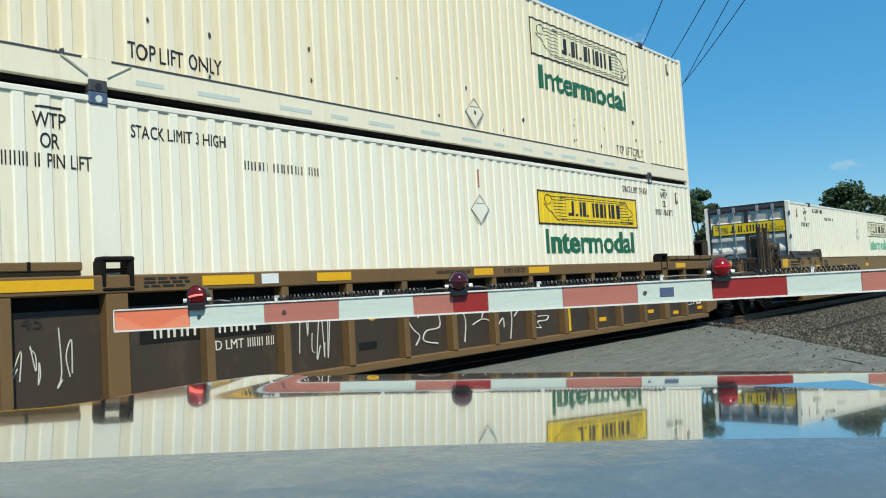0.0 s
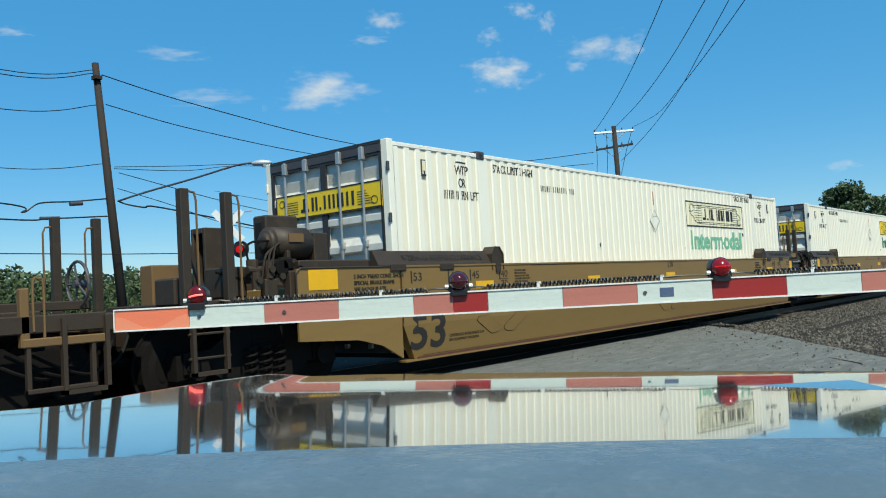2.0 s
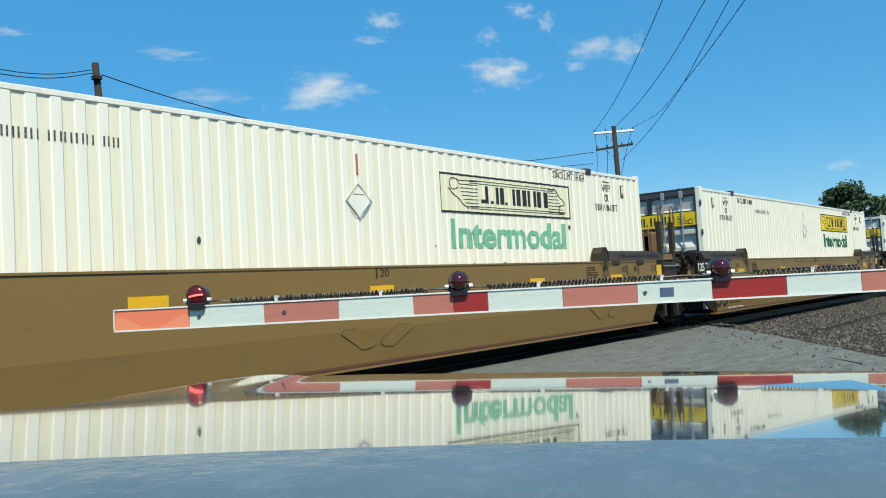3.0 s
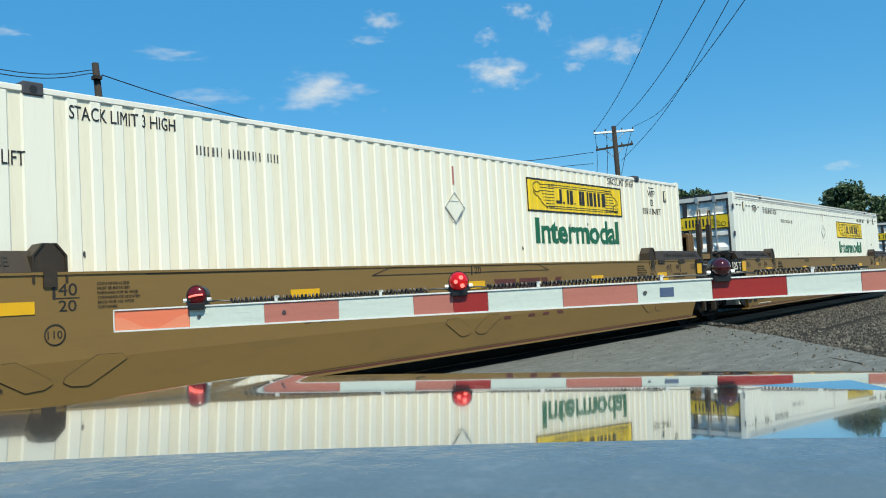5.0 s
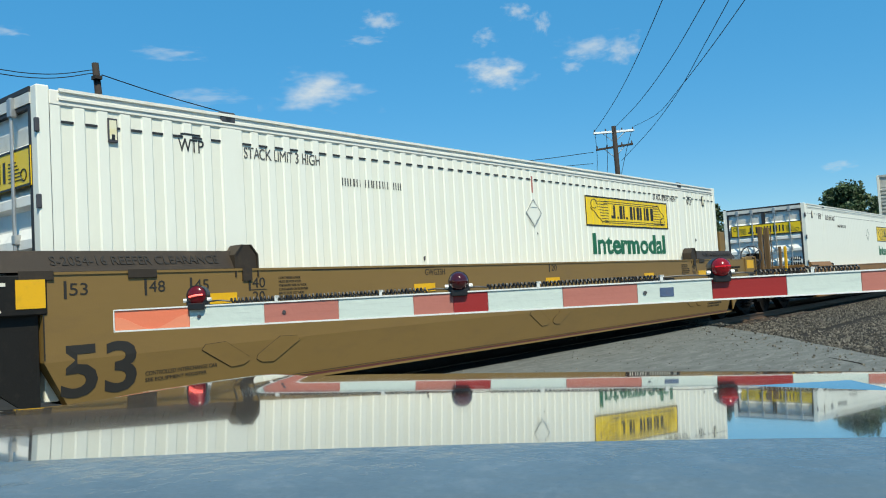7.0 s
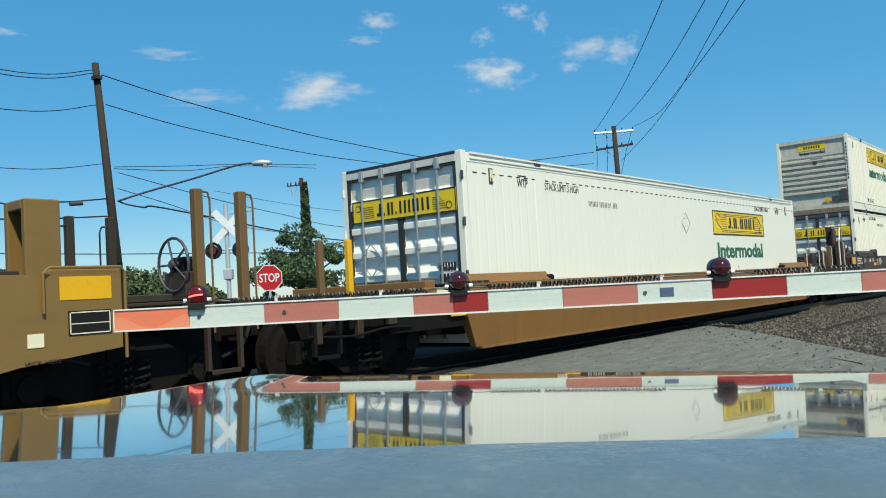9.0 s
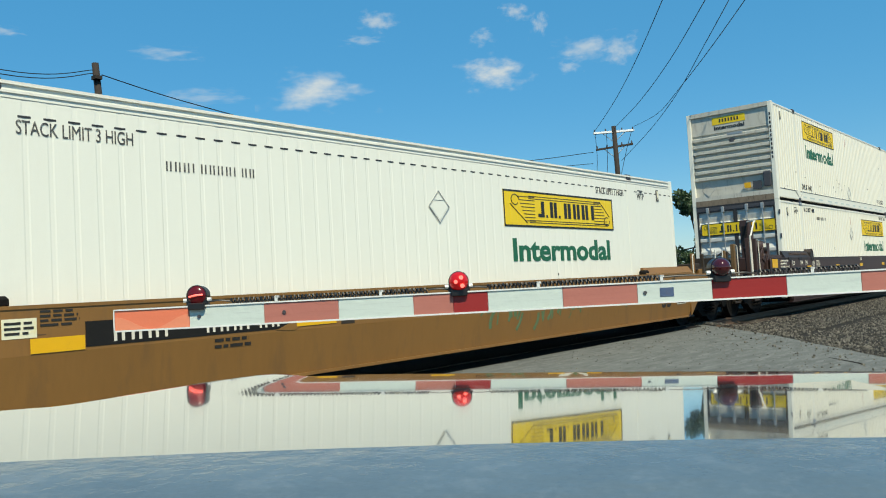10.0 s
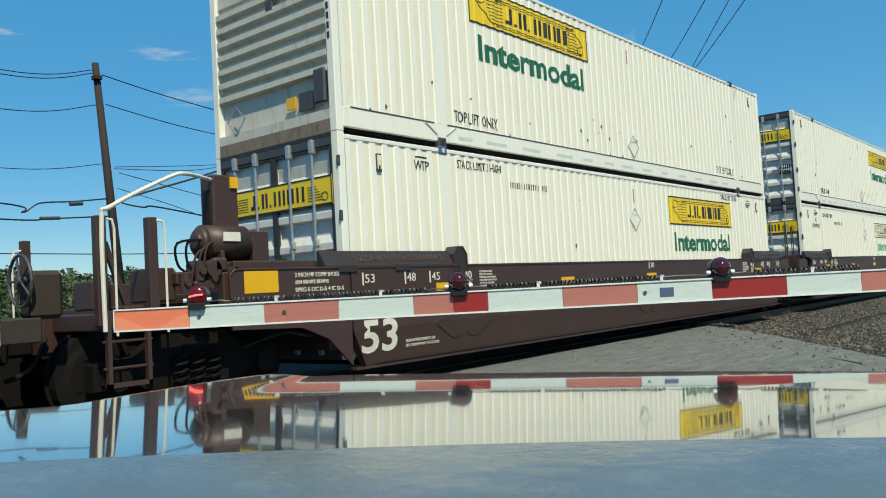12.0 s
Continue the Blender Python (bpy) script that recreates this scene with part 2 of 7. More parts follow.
def tube(bm, pts, r, seg=8):
    pts = [Vector(p) for p in pts]
    rings = []
    for i, p in enumerate(pts):
        d = (pts[min(i + 1, len(pts) - 1)] - pts[max(i - 1, 0)]).normalized()
        a = d.orthogonal().normalized() if not rings else (a - d * a.dot(d)).normalized()
        b = d.cross(a)
        rings.append([bm.verts.new(p + r * (a * math.cos(k * math.tau / seg) + b * math.sin(k * math.tau / seg))) for k in range(seg)])
    for s, t in zip(rings, rings[1:]):
        for k in range(seg):
            bm.faces.new((s[k], s[(k + 1) % seg], t[(k + 1) % seg], t[k]))
    bm.faces.new(rings[0][::-1])
    bm.faces.new(rings[-1])
    return bm


def smooth_path(pts, steps=8):
    """A curve through the given points."""
    pts = [Vector(p) for p in pts]
    out = []
    for i in range(len(pts) - 1):
        p0, p1, p2, p3 = pts[max(i - 1, 0)], pts[i], pts[i + 1], pts[min(i + 2, len(pts) - 1)]
        for k in range(steps):
            t = k / steps
            out.append(0.5 * ((2 * p1) + (p2 - p0) * t + (2 * p0 - 5 * p1 + 4 * p2 - p3) * t * t + (3 * p1 - p0 - 3 * p2 + p3) * t ** 3))
    return out + [pts[-1]]


def parts(name, boxes, material, parent, bevel=0.0, label=""):
    """Several boxes of one kind, each a part of its own."""
    for b in boxes:
        part(name, B(b, bevel=bevel), material, parent, label)


def drape(ob, z_edge, lean):
    """Lay a flat part onto a panel that is drawn in below z_edge."""
    n = len(ob.data.vertices)
    co = np.zeros(n * 3)
    ob.data.vertices.foreach_get("co", co)
    co = co.reshape(-1, 3)
    co[:, 1] += np.maximum(0.0, z_edge - co[:, 2]) * lean
    ob.data.vertices.foreach_set("co", co.ravel())
    ob.data.update()
    return ob


_texts = {}


def lettering(name, words, x, z, height, y, material, parent, width=None, axis="y", bold=0.0, right=False):
    """Words as thin solid letters. axis y: on a face that looks to -Y, x and z the lower left corner; axis x: on a face that looks to -X."""
    key = (words, bold)
    if key not in _texts:
        cu = bpy.data.curves.new("t", "FONT")
        cu.body, cu.extrude, cu.offset, cu.resolution_u = words, 0.004, bold, 3
        tmp = new("t", cu)
        bpy.context.view_layer.update()
        me = bpy.data.meshes.new_from_object(tmp.evaluated_get(bpy.context.evaluated_depsgraph_get()))
        bpy.data.objects.remove(tmp)
        co = np.zeros(len(me.vertices) * 3)
        me.vertices.foreach_get("co", co)
        _texts[key] = (me, co.reshape(-1, 3))
    me, co = _texts[key]
    me = me.copy()
    lo, hi = co.min(0), co.max(0)
    s = height / (hi[1] - lo[1])
    sx = s if width is None else width / (hi[0] - lo[0])
    a, b, c = (co[:, 0] - lo[0]) * sx, (co[:, 1] - lo[1]) * s, co[:, 2]
    if axis == "y":
        out = np.stack([x + a, y - c, z + b], 1)
    else:
        out = np.stack([y - c, x - a, z + b], 1)
    me.vertices.foreach_set("co", out.astype(float).ravel())
    me.update()
    me.materials.clear()
    me.materials.append(material)
    ob = new(name, me)
    ob.parent = parent
    return ob


# ---- ground, road and track ----
def sheet(name, material, xs, ys, height, label, kind="structure"):
    bm = bmesh.new()
    grid = [[bm.verts.new((x, y, height(x, y))) for y in ys] for x in xs]
    for i in range(len(xs) - 1):
        for j in range(len(ys) - 1):
            bm.faces.new((grid[i][j], grid[i + 1][j], grid[i + 1][j + 1], grid[i][j + 1]))
    ob = part(name, bm, material)
    for f in ob.data.polygons:
        f.use_smooth = True
    return tagged(ob, label, name, kind=kind)


FWD = Vector((0.7703, 0.6377, 0))      # the road's direction over the track
SIDE = Vector((0.6377, -0.7703, 0))


def lateral(x, y):
    return x * SIDE.x + y * SIDE.y


def ground_z(x, y):
    """The ground: gravel beside the track, falling a little away from it and fading into a plain."""
    z = -0.24 + 0.05 * noise.noise((x * 0.25, y * 0.25, 0.0))
    if 5.2 < y < 12.0:
        z = max(z, -0.2)
    if y > 14:
        z -= 0.1
    far = max(0.0, min(1.0, (abs(x) + abs(y) - 60) / 60))
    return z * (1 - far) - 0.4 * far


def spread(a, b, fine0, fine1, step, grow):
    out, v, s = [fine0], fine0, step
    while v > a:
        s *= grow
        v -= s
        out.insert(0, max(v, a))
    v, s = fine0, step
    while v < fine1:
        v += step
        out.append(v)
    while v < b:
        s *= grow
        v += s
        out.append(min(v, b))
    return out


ground = sheet("ground", ground_mat, spread(-2500, 2500, -6, 40, 0.5, 1.25), spread(-2500, 2500, -4, 14, 0.5, 1.25), ground_z, "grey gravel and bare earth beside the railway track")


def road_z(x, y):
    t = max(0.0, min(1.0, (y - 1.0) / 5.5)) if y < 8.7 else max(0.0, min(1.0, (20 - y) / 8.0))
    return -0.155 + 0.14 * t * t * (3 - 2 * t) + 0.012 * noise.noise((x * 0.6, y * 0.6, 3.0))


def make_road():
    bm = bmesh.new()
    rows = []
    for i in range(111):
        d = -12 + i * 0.45
        row = []
        for j in range(31):
            s = -5.2 + j * 0.39
            if j == 30:
                s += 0.35 * noise.noise((d * 0.7, 0.0, 0.0)) + 0.2 * noise.noise((d * 2.3, 5.0, 0.0))
            p = FWD * d + SIDE * s
            z = road_z(p.x, p.y)
            if j in (0, 30):
                z -= 0.2
            elif j == 29:
                z -= 0.015
            row.append(bm.verts.new((p.x, p.y, z)))
        rows.append(row)
    for a, b in zip(rows, rows[1:]):
        for j in range(30):
            bm.faces.new((a[j], a[j + 1], b[j + 1], b[j]))
    ob = part("road", bm, road_grey)
    for f in ob.data.polygons:
        f.use_smooth = True
    return tagged(ob, "worn pale grey road surface at the crossing", "road", kind="structure")


make_road()
edge = tube(bmesh.new(), smooth_path([(13.53, 4.41, -0.13), (12.92, 3.77, -0.14), (12.16, 3.11, -0.13), (11.64, 2.64, -0.14)], 5), 0.028, 6)
tagged(part("road_edge", edge, bed_mat), "dark broken strip along the edge of the road", "road edge", kind="structure")
CENTRE = FACE + 1.295


def make_track():
    for k, y in enumerate((CENTRE - 0.755, CENTRE + 0.755)):
        bm = bmesh.new()
        prism(bm, [(y - 0.037, 0.0), (y + 0.037, 0.0), (y + 0.037, -0.04), (y + 0.01, -0.06), (y + 0.01, -0.14), (y + 0.07, -0.17), (y - 0.07, -0.17), (y - 0.01, -0.14), (y - 0.01, -0.06), (y - 0.037, -0.04)], "x", -90, 260)
        tagged(part("rail", bm, rail_steel), "rusty steel rail of the railway track", "rail", "rails")
    tie = None
    for i in range(90):
        x = -12 + i * 0.55
        if tie is None:
            tie = tagged(part("railway_tie", B((-0.11, 0.11, -1.3, 1.3, -0.17, 0.0), bevel=0.01), tie_wood), "dark creosoted wooden railway tie in ballast", "railway tie", "ties")
            tie.matrix_basis = pose(x, CENTRE, -0.172)
        else:
            copy_thing(tie, pose(x + random.uniform(-0.03, 0.03), CENTRE, -0.172))


make_track()
# A black sheet paints the shade over ground under and behind the train.
sheet("track_bed", bed_mat, spread(-60, 200, -12, 40, 1.0, 1.3), [FACE - 0.05, FACE + 0.6, CENTRE, CENTRE + 0.7, CENTRE + 1.25, CENTRE + 2.4, CENTRE + 3.6], lambda x, y: max(ground_z(x, y), road_z(x, y) if -5.2 < lateral(x, y) < 6.3 else -9) + 0.006, "black track bed sheet that paints in the shade under and behind the train")


def make_ballast():
    """Crushed stone on the ground beside the road and under the train."""
    rng = np.random.default_rng(4)
    verts, faces = [], []
    base = np.array([(1, 0, 0), (-1, 0, 0), (0, 1, 0), (0, -1, 0), (0, 0, 1), (0, 0, -1)], float)
    tri = [(0, 2, 4), (2, 1, 4), (1, 3, 4), (3, 0, 4), (2, 0, 5), (1, 2, 5), (3, 1, 5), (0, 3, 5)]
    n = 0
    while n < 34000:
        u = rng.random()
        x = 7 + 33 * u ** 1.3
        y = rng.uniform(0.2, 11.5)
        s = lateral(x, y)
        edge = 6.25 + 0.5 * noise.noise((x * 0.5, y * 0.5, 1.0))
        if s < edge and not (s > edge - 1.3 and rng.random() < 0.05):
            continue
        r = rng.uniform(0.011, 0.031) * (1.0 if rng.random() < 0.96 else 1.6)
        a = rng.uniform(0, math.tau, 3)
        rot = np.array(Euler(a).to_matrix())
        z = max(ground_z(x, y), road_z(x, y) if s < 6.45 else -9) + r * 0.35
        v = (base * rng.uniform(0.55, 1.15, (6, 1)) * r * np.array([1.2, 1.0, 0.85])) @ rot.T + (x, y, z)
        k = len(verts)
        verts.extend(v.tolist())
        faces.extend([(a0 + k, b0 + k, c0 + k) for a0, b0, c0 in tri])
        n += 1
    for _ in range(5200):
        d, s = rng.uniform(7, 22), rng.uniform(-2.5, 6.3)
        if rng.random() > 0.3 + 0.7 * max(0.0, s / 6.3) ** 2:
            continue
        p = FWD * d + SIDE * s
        r = rng.uniform(0.004, 0.013) * (1.0 if rng.random() < 0.93 else 1.8)
        rot = np.array(Euler(rng.uniform(0, math.tau, 3)).to_matrix())
        v = (base * rng.uniform(0.55, 1.15, (6, 1)) * r) @ rot.T + (p.x, p.y, road_z(p.x, p.y) + r * 0.4)
        k = len(verts)
        verts.extend(v.tolist())
        faces.extend([(a0 + k, b0 + k, c0 + k) for a0, b0, c0 in tri])
    me = bpy.data.meshes.new("ballast")
    me.from_pydata(verts, [], faces)
    me.materials.append(stone_mat)
    tagged(new("ballast", me), "coarse grey crushed stone ballast beside the track", "ballast", kind="stuff")


make_ballast()


# ---- containers ----
LEN, WID, HGT = 16.154, 2.59, 2.896
POST = 2.07


def corrugated(bm, x0, x1, z0, z1, y_out, y_in, pitch=PITCH, flat=0.4):
    """A wall with upright corrugations, seen from -Y."""
    line = [(x, y_out + (y_in - y_out) * k) for x, k in rib_line(x0, x1, pitch, flat)]
    lo = [bm.verts.new((x, y, z0)) for x, y in line]
    hi = [bm.verts.new((x, y, z1)) for x, y in line]
    for i in range(len(line) - 1):
        bm.faces.new((lo[i], lo[i + 1], hi[i + 1], hi[i]))
    return bm


def rib_line(x0, x1, pitch=PITCH, flat=0.4):
    """The outline of the ribs along a wall: places and depths from 0 (rib) to 1 (recess)."""
    n = max(1, round((x1 - x0) / pitch))
    p = (x1 - x0) / n
    line = []
    for i in range(n):
        a = x0 + i * p
        line += [(a, 0), (a + p * flat, 0), (a + p * (flat + 0.07), 1), (a + p * 0.93, 1)]
    return line + [(x1, 0)]


def bays():
    """The three stretches of a container's side between its posts."""
    return (0.12, POST - 0.09), (POST + 0.09, LEN - POST - 0.09), (LEN - POST + 0.09, LEN - 0.12)


def press(ob, depth, flat):
    """Lay painted signs and letters into the ribs and recesses of the wall behind them."""
    line = [q for x0, x1 in bays() for q in rib_line(x0, x1, PITCH, flat)]
    xs, ds = [q[0] for q in line], [q[1] * depth for q in line]
    bm = bmesh.new()
    bm.from_mesh(ob.data)
    lo, hi = min(v.co.x for v in bm.verts), max(v.co.x for v in bm.verts)
    for x in xs:
        if lo + 1e-4 < x < hi - 1e-4:
            bmesh.ops.bisect_plane(bm, geom=[*bm.verts, *bm.edges, *bm.faces], dist=1e-6, plane_co=(x, 0, 0), plane_no=(1, 0, 0))
    for v in bm.verts:
        v.co.y += float(np.interp(v.co.x, xs, ds))
    bm.to_mesh(ob.data)
    bm.free()


def logo(c, x0, x1, z0, z1, iz0, iz1, ground_material, word_material, y=-0.002):
    """The owner's sign: a coloured panel with plain black bars and scroll lines, and the word below."""
    part("logo_panel", B((x0, x1, y - 0.004, y, z0, z1)), ground_material, c, "printed vinyl logo panel with plain black bars")
    h, w = z1 - z0, x1 - x0
    bm = bmesh.new()
    e = 0.03
    for b in ((x0, x1, z1 - e, z1), (x0, x1, z0, z0 + e), (x0, x0 + e, z0, z1), (x1 - e, x1, z0, z1)):
        box(bm, b[0], b[1], y - 0.007, y - 0.005, b[2], b[3])
    for i in range(8):
        z = z0 + h * (0.16 + 0.095 * i)
        box(bm, x0 + w * (0.17 - 0.008 * i), x0 + w * 0.25, y - 0.007, y - 0.005, z, z + 0.012)
        box(bm, x1 - w * 0.2, x1 - w * (0.055 + 0.011 * i), y - 0.007, y - 0.005, z, z + 0.012)
    for i in range(2):
        box(bm, x0 + w * 0.2, x1 - w * 0.14, y - 0.007, y - 0.005, z1 - 0.09 - 0.04 * i, z1 - 0.078 - 0.04 * i)
        box(bm, x0 + w * 0.2, x1 - w * 0.06, y - 0.007, y - 0.005, z0 + 0.07 + 0.035 * i, z0 + 0.082 + 0.035 * i)
    ring = [(x0 + w * 0.09 + 0.11 * math.cos(a), z0 + h * 0.74 + 0.085 * math.sin(a)) for a in np.linspace(0, 5.6, 14)]
    tube(bm, [(px, y - 0.006, pz) for px, pz in ring], 0.008, 4)
    ring = [(x1 - w * 0.07 + 0.10 * math.cos(a), z0 + h * 0.27 + 0.08 * math.sin(a)) for a in np.linspace(1, 6.6, 14)]
    tube(bm, [(px, y - 0.006, pz) for px, pz in ring], 0.008, 4)
    tube(bm, [(x0 + w * 0.05, y - 0.006, z0 + h * 0.62), (x0 + w * 0.18, y - 0.006, z0 + h * 0.12)], 0.008, 4)
    tube(bm, [(x1 - w * 0.14, y - 0.006, z1 - h * 0.12), (x1 - w * 0.04, y - 0.006, z0 + h * 0.42)], 0.008, 4)
    part("logo_scroll", bm, ink, c, "black scroll lines of the logo")
    a, zb, zt = x0 + w * 0.275, z0 + h * 0.29, z0 + h * 0.74
    for at, wide, tall in ((0.05, 0.045, 1), (0.0, 0.05, 0.22), (0.125, 0.028, 0.16), (0.19, 0.045, 1), (0.256, 0.042, 1), (0.325, 0.028, 0.16), (0.42, 0.045, 1), (0.487, 0.045, 1), (0.575, 0.045, 1), (0.642, 0.045, 1), (0.73, 0.045, 1), (0.797, 0.045, 1), (0.90, 0.05, 1)):
        part("logo_bar", B((a + w * 0.55 * at, a + w * 0.55 * (at + wide * 1.05), y - 0.008, y - 0.005, zb, zb + (zt - zb) * tall)), ink, c)
    if word_material:
        lettering("lettering", "Intermodal", x0 + 0.2, iz0, iz1 - iz0, y - 0.002, word_material, c, width=w - 0.40, bold=0.028)


def bars(c, name, x0, x1, z0, z1, n, y, material):
    """A run of small plain bars that stand for writing: two stems for each character."""
    p = (x1 - x0) / n
    for i in range(n):
        for k, w in ((0.04, 0.17), (0.48, 0.17))[:1 if i % 5 == 3 else 2]:
            part(name, B((x0 + p * (i + k), x0 + p * (i + k + w), y - 0.003, y, z0, z1)), material, c)


def container(label, m, style, upper=False, doors=True, logo_at=None, marks=True, reverse=False, stack_z=None, pin=True, blue=False):
    c = thing("shipping_container", label, "container", m, "intermodal containers on the train")
    wall = {"old": white_old, "cream": white_cream, "new": white_new, "smooth": white_new}[style]
    rail_z = 2.72 if style in ("new", "smooth") else 2.80
    bot = 0.33 if upper else 0.16
    depth = {"smooth": 0.003, "cream": 0.020, "new": 0.012}.get(style, 0.015)
    bm = bmesh.new()
    for x0, x1 in bays():
        corrugated(bm, x0, x1, bot, rail_z, 0.0, depth, flat=0.72 if style == "smooth" else 0.40)
    near = part("side_wall", bm, wall, c)
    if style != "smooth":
        # Faces set back between the ribs take the darker, yellower paint.
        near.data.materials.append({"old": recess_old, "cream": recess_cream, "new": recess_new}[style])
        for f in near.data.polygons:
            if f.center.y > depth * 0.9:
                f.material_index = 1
    bm = corrugated(bmesh.new(), 0.12, LEN - 0.12, bot, rail_z, WID, WID - depth)
    part("side_wall", bm, wall, c)
    for y0, y1 in ((-0.006, 0.07), (WID - 0.07, WID + 0.006)):
        part("top_rail", B((0.12, LEN - 0.12, y0, y1, rail_z, HGT - 0.035), bevel=0.008), white_rail if style != "smooth" else white_new, c)
        part("bottom_rail", B((0.12, LEN - 0.12, y0, y1, 0.065 if upper else 0.035, bot), bevel=0.008), wall if upper else white_rail, c)
    if style in ("new", "smooth"):
        # Black boxes paint the shade of the slots across each recess.
        dash, zs = bmesh.new(), 2.56
        for b0, b1 in bays():
            rl = rib_line(b0, b1, PITCH, 0.72 if style == "smooth" else 0.40)
            for (xa, ka), (xb, kb) in zip(rl, rl[1:]):
                if ka and kb:
                    box(dash, (xa + xb) / 2 - 0.058, (xa + xb) / 2 + 0.058, -0.002, depth + 0.002, zs, zs + 0.02)
        tagged(part("slotted_seam", dash, seal_black, c, "row of black dashes that paint the shaded slots below the top rail"), kind="stuff")
    if style in ("new", "smooth"):
        part("rail_rib", B((0.2, LEN - 0.2, -0.02, -0.006, rail_z + 0.05, rail_z + 0.075)), white_rail, c)
        part("rail_rib", B((0.2, LEN - 0.2, -0.028, -0.006, HGT - 0.05, HGT - 0.02)), white_rail, c)
    if upper:
        parts("rail_slot", [(0.25, POST - 0.15, -0.012, 0.0, bot - 0.012, bot + 0.006), (POST + 0.15, LEN - POST - 0.15, -0.012, 0.0, bot - 0.012, bot + 0.006), (LEN - POST + 0.15, LEN - 0.25, -0.012, 0.0, bot - 0.012, bot + 0.006)], casting_dark, c, 0.0, "dark seam above the bottom rail")
        x = POST + 0.4
        while x < LEN - POST - 0.6:
            w = random.uniform(0.25, 0.55)
            part("reflective_tape", B((x, x + w, -0.0085, -0.006, 0.14, 0.19)), gate_white, c, "strip of faded reflective tape")
            x += w + random.uniform(0.3, 0.6)
        part("fork_brace", tube(tube(bmesh.new(), [(POST - 0.35, -0.012, 0.31), (POST - 0.1, -0.012, 0.16)], 0.012, 4), [(POST + 0.35, -0.012, 0.31), (POST + 0.1, -0.012, 0.16)], 0.008, 4), white_dirty, c)
    part("roof", B((0.1, LEN - 0.1, 0.05, WID - 0.05, HGT - 0.06, HGT - 0.04)), white_old, c)
    part("floor_pan", B((0.1, LEN - 0.1, 0.05, WID - 0.05, 0.02, 0.14)), grime, c)
    for x in (0.0, LEN - 0.12):
        for y in (0.0, WID - 0.12):
            part("corner_post", B((x, x + 0.12, y - 0.004, y + 0.124, 0.0, HGT - 0.002), bevel=0.01), wall, c)
    for k, x in enumerate((POST, LEN - POST)):
        for y in (-0.004, WID - 0.05):
            part("lifting_post", B((x - 0.09, x + 0.09, y, y + 0.054, bot, rail_z)), wall, c)
        for z in (0.0, HGT - 0.12):
            bm = B((x - 0.095, x + 0.095, -0.022, 0.14, z, z + 0.125), bevel=0.012)
            part("corner_casting", bm, casting_blue if (z > 1 and k == 0 and blue) else casting_dark, c, "dark steel lifting casting")
            part("casting_hole", cyl(bmesh.new(), (x, -0.026, z + 0.055), (x, -0.02, z + 0.055), 0.036), gate_white if z > 1 and blue else ink, c)
    # ends
    if doors:
        parts("end_frame", [(-0.01, 0.1, 0.12, WID - 0.12, HGT - 0.16, HGT - 0.055), (-0.01, 0.1, 0.12, WID - 0.12, 0.0, 0.16)], casting_dark if style == "old" else door_grey, c, 0.0)
        part("end_frame", B((-0.012, 0.1, 0.12, WID - 0.12, HGT - 0.05, HGT - 0.004)), seal_black, c, "black strip over the doors")
        for y0, y1 in ((0.125, WID / 2 - 0.012), (WID / 2 + 0.012, WID - 0.125)):
            bm = bmesh.new()
            prof, z = [], 0.17
            while z < HGT - 0.4:
                prof += [(0.075, z), (0.005, z + 0.035), (0.005, z + 0.12), (0.075, z + 0.23)]
                z += 0.40
            prof += [(0.05, HGT - 0.35), (0.05, HGT - 0.17)]
            a = [bm.verts.new((x, y0, zz)) for x, zz in prof]
            b = [bm.verts.new((x, y1, zz)) for x, zz in prof]
            for i in range(len(prof) - 1):
                bm.faces.new((a[i], b[i], b[i + 1], a[i + 1]))
            box(bm, 0.02, 0.06, y0, y0 + 0.03, 0.165, HGT - 0.165)
            box(bm, 0.02, 0.06, y1 - 0.03, y1, 0.165, HGT - 0.165)
            leaf = part("door", bm, door_grey if style in ("old", "cream") else door_pale, c, "grey steel container door with horizontal ribs")
            parts("door_seal", [(-0.002, 0.03, y0 - 0.011, y0 + 0.045, 0.165, HGT - 0.165), (-0.002, 0.03, y1 - 0.045, y1 + 0.011, 0.165, HGT - 0.165), (-0.002, 0.052, y0 + 0.05, y1 - 0.05, 0.165, 0.20), (-0.002, 0.052, y0 + 0.05, y1 - 0.05, HGT - 0.2, HGT - 0.165)], seal_black, leaf, 0.0)
            for f in (0.30, 0.70):
                yy = y0 + (y1 - y0) * f
                part("locking_bar", cyl(bmesh.new(), (-0.025, yy, 0.06), (-0.025, yy, HGT - 0.05), 0.019, seg=8), steel_bar, leaf, "galvanised locking bar")
                parts("bar_keeper", [(-0.05, 0.02, yy - 0.045, yy + 0.045, HGT - 0.24, HGT - 0.06), (-0.05, 0.02, yy - 0.045, yy + 0.045, 0.06, 0.2), (-0.045, 0.02, yy - 0.035, yy + 0.035, 1.45, 1.55)], steel_bar, leaf, 0.01)
                part("door_handle", B((-0.06, -0.03, yy - 0.02, yy + 0.2, 1.18, 1.21)), steel_bar, leaf)
        for z in (0.35, 0.95, 1.75, 2.45):
            for y in (-0.03, WID - 0.05):
                part("door_hinge", B((-0.022, 0.02, y + 0.014, y + 0.05, z, z + 0.13), bevel=0.006), casting_dark if y < 1 else white_rail, c)
        part("door_sign", B((-0.012, -0.002, 0.13, 2.36, 1.98, 2.35)), ivory if style == "cream" else yellow, c, "yellow logo panel across the doors")
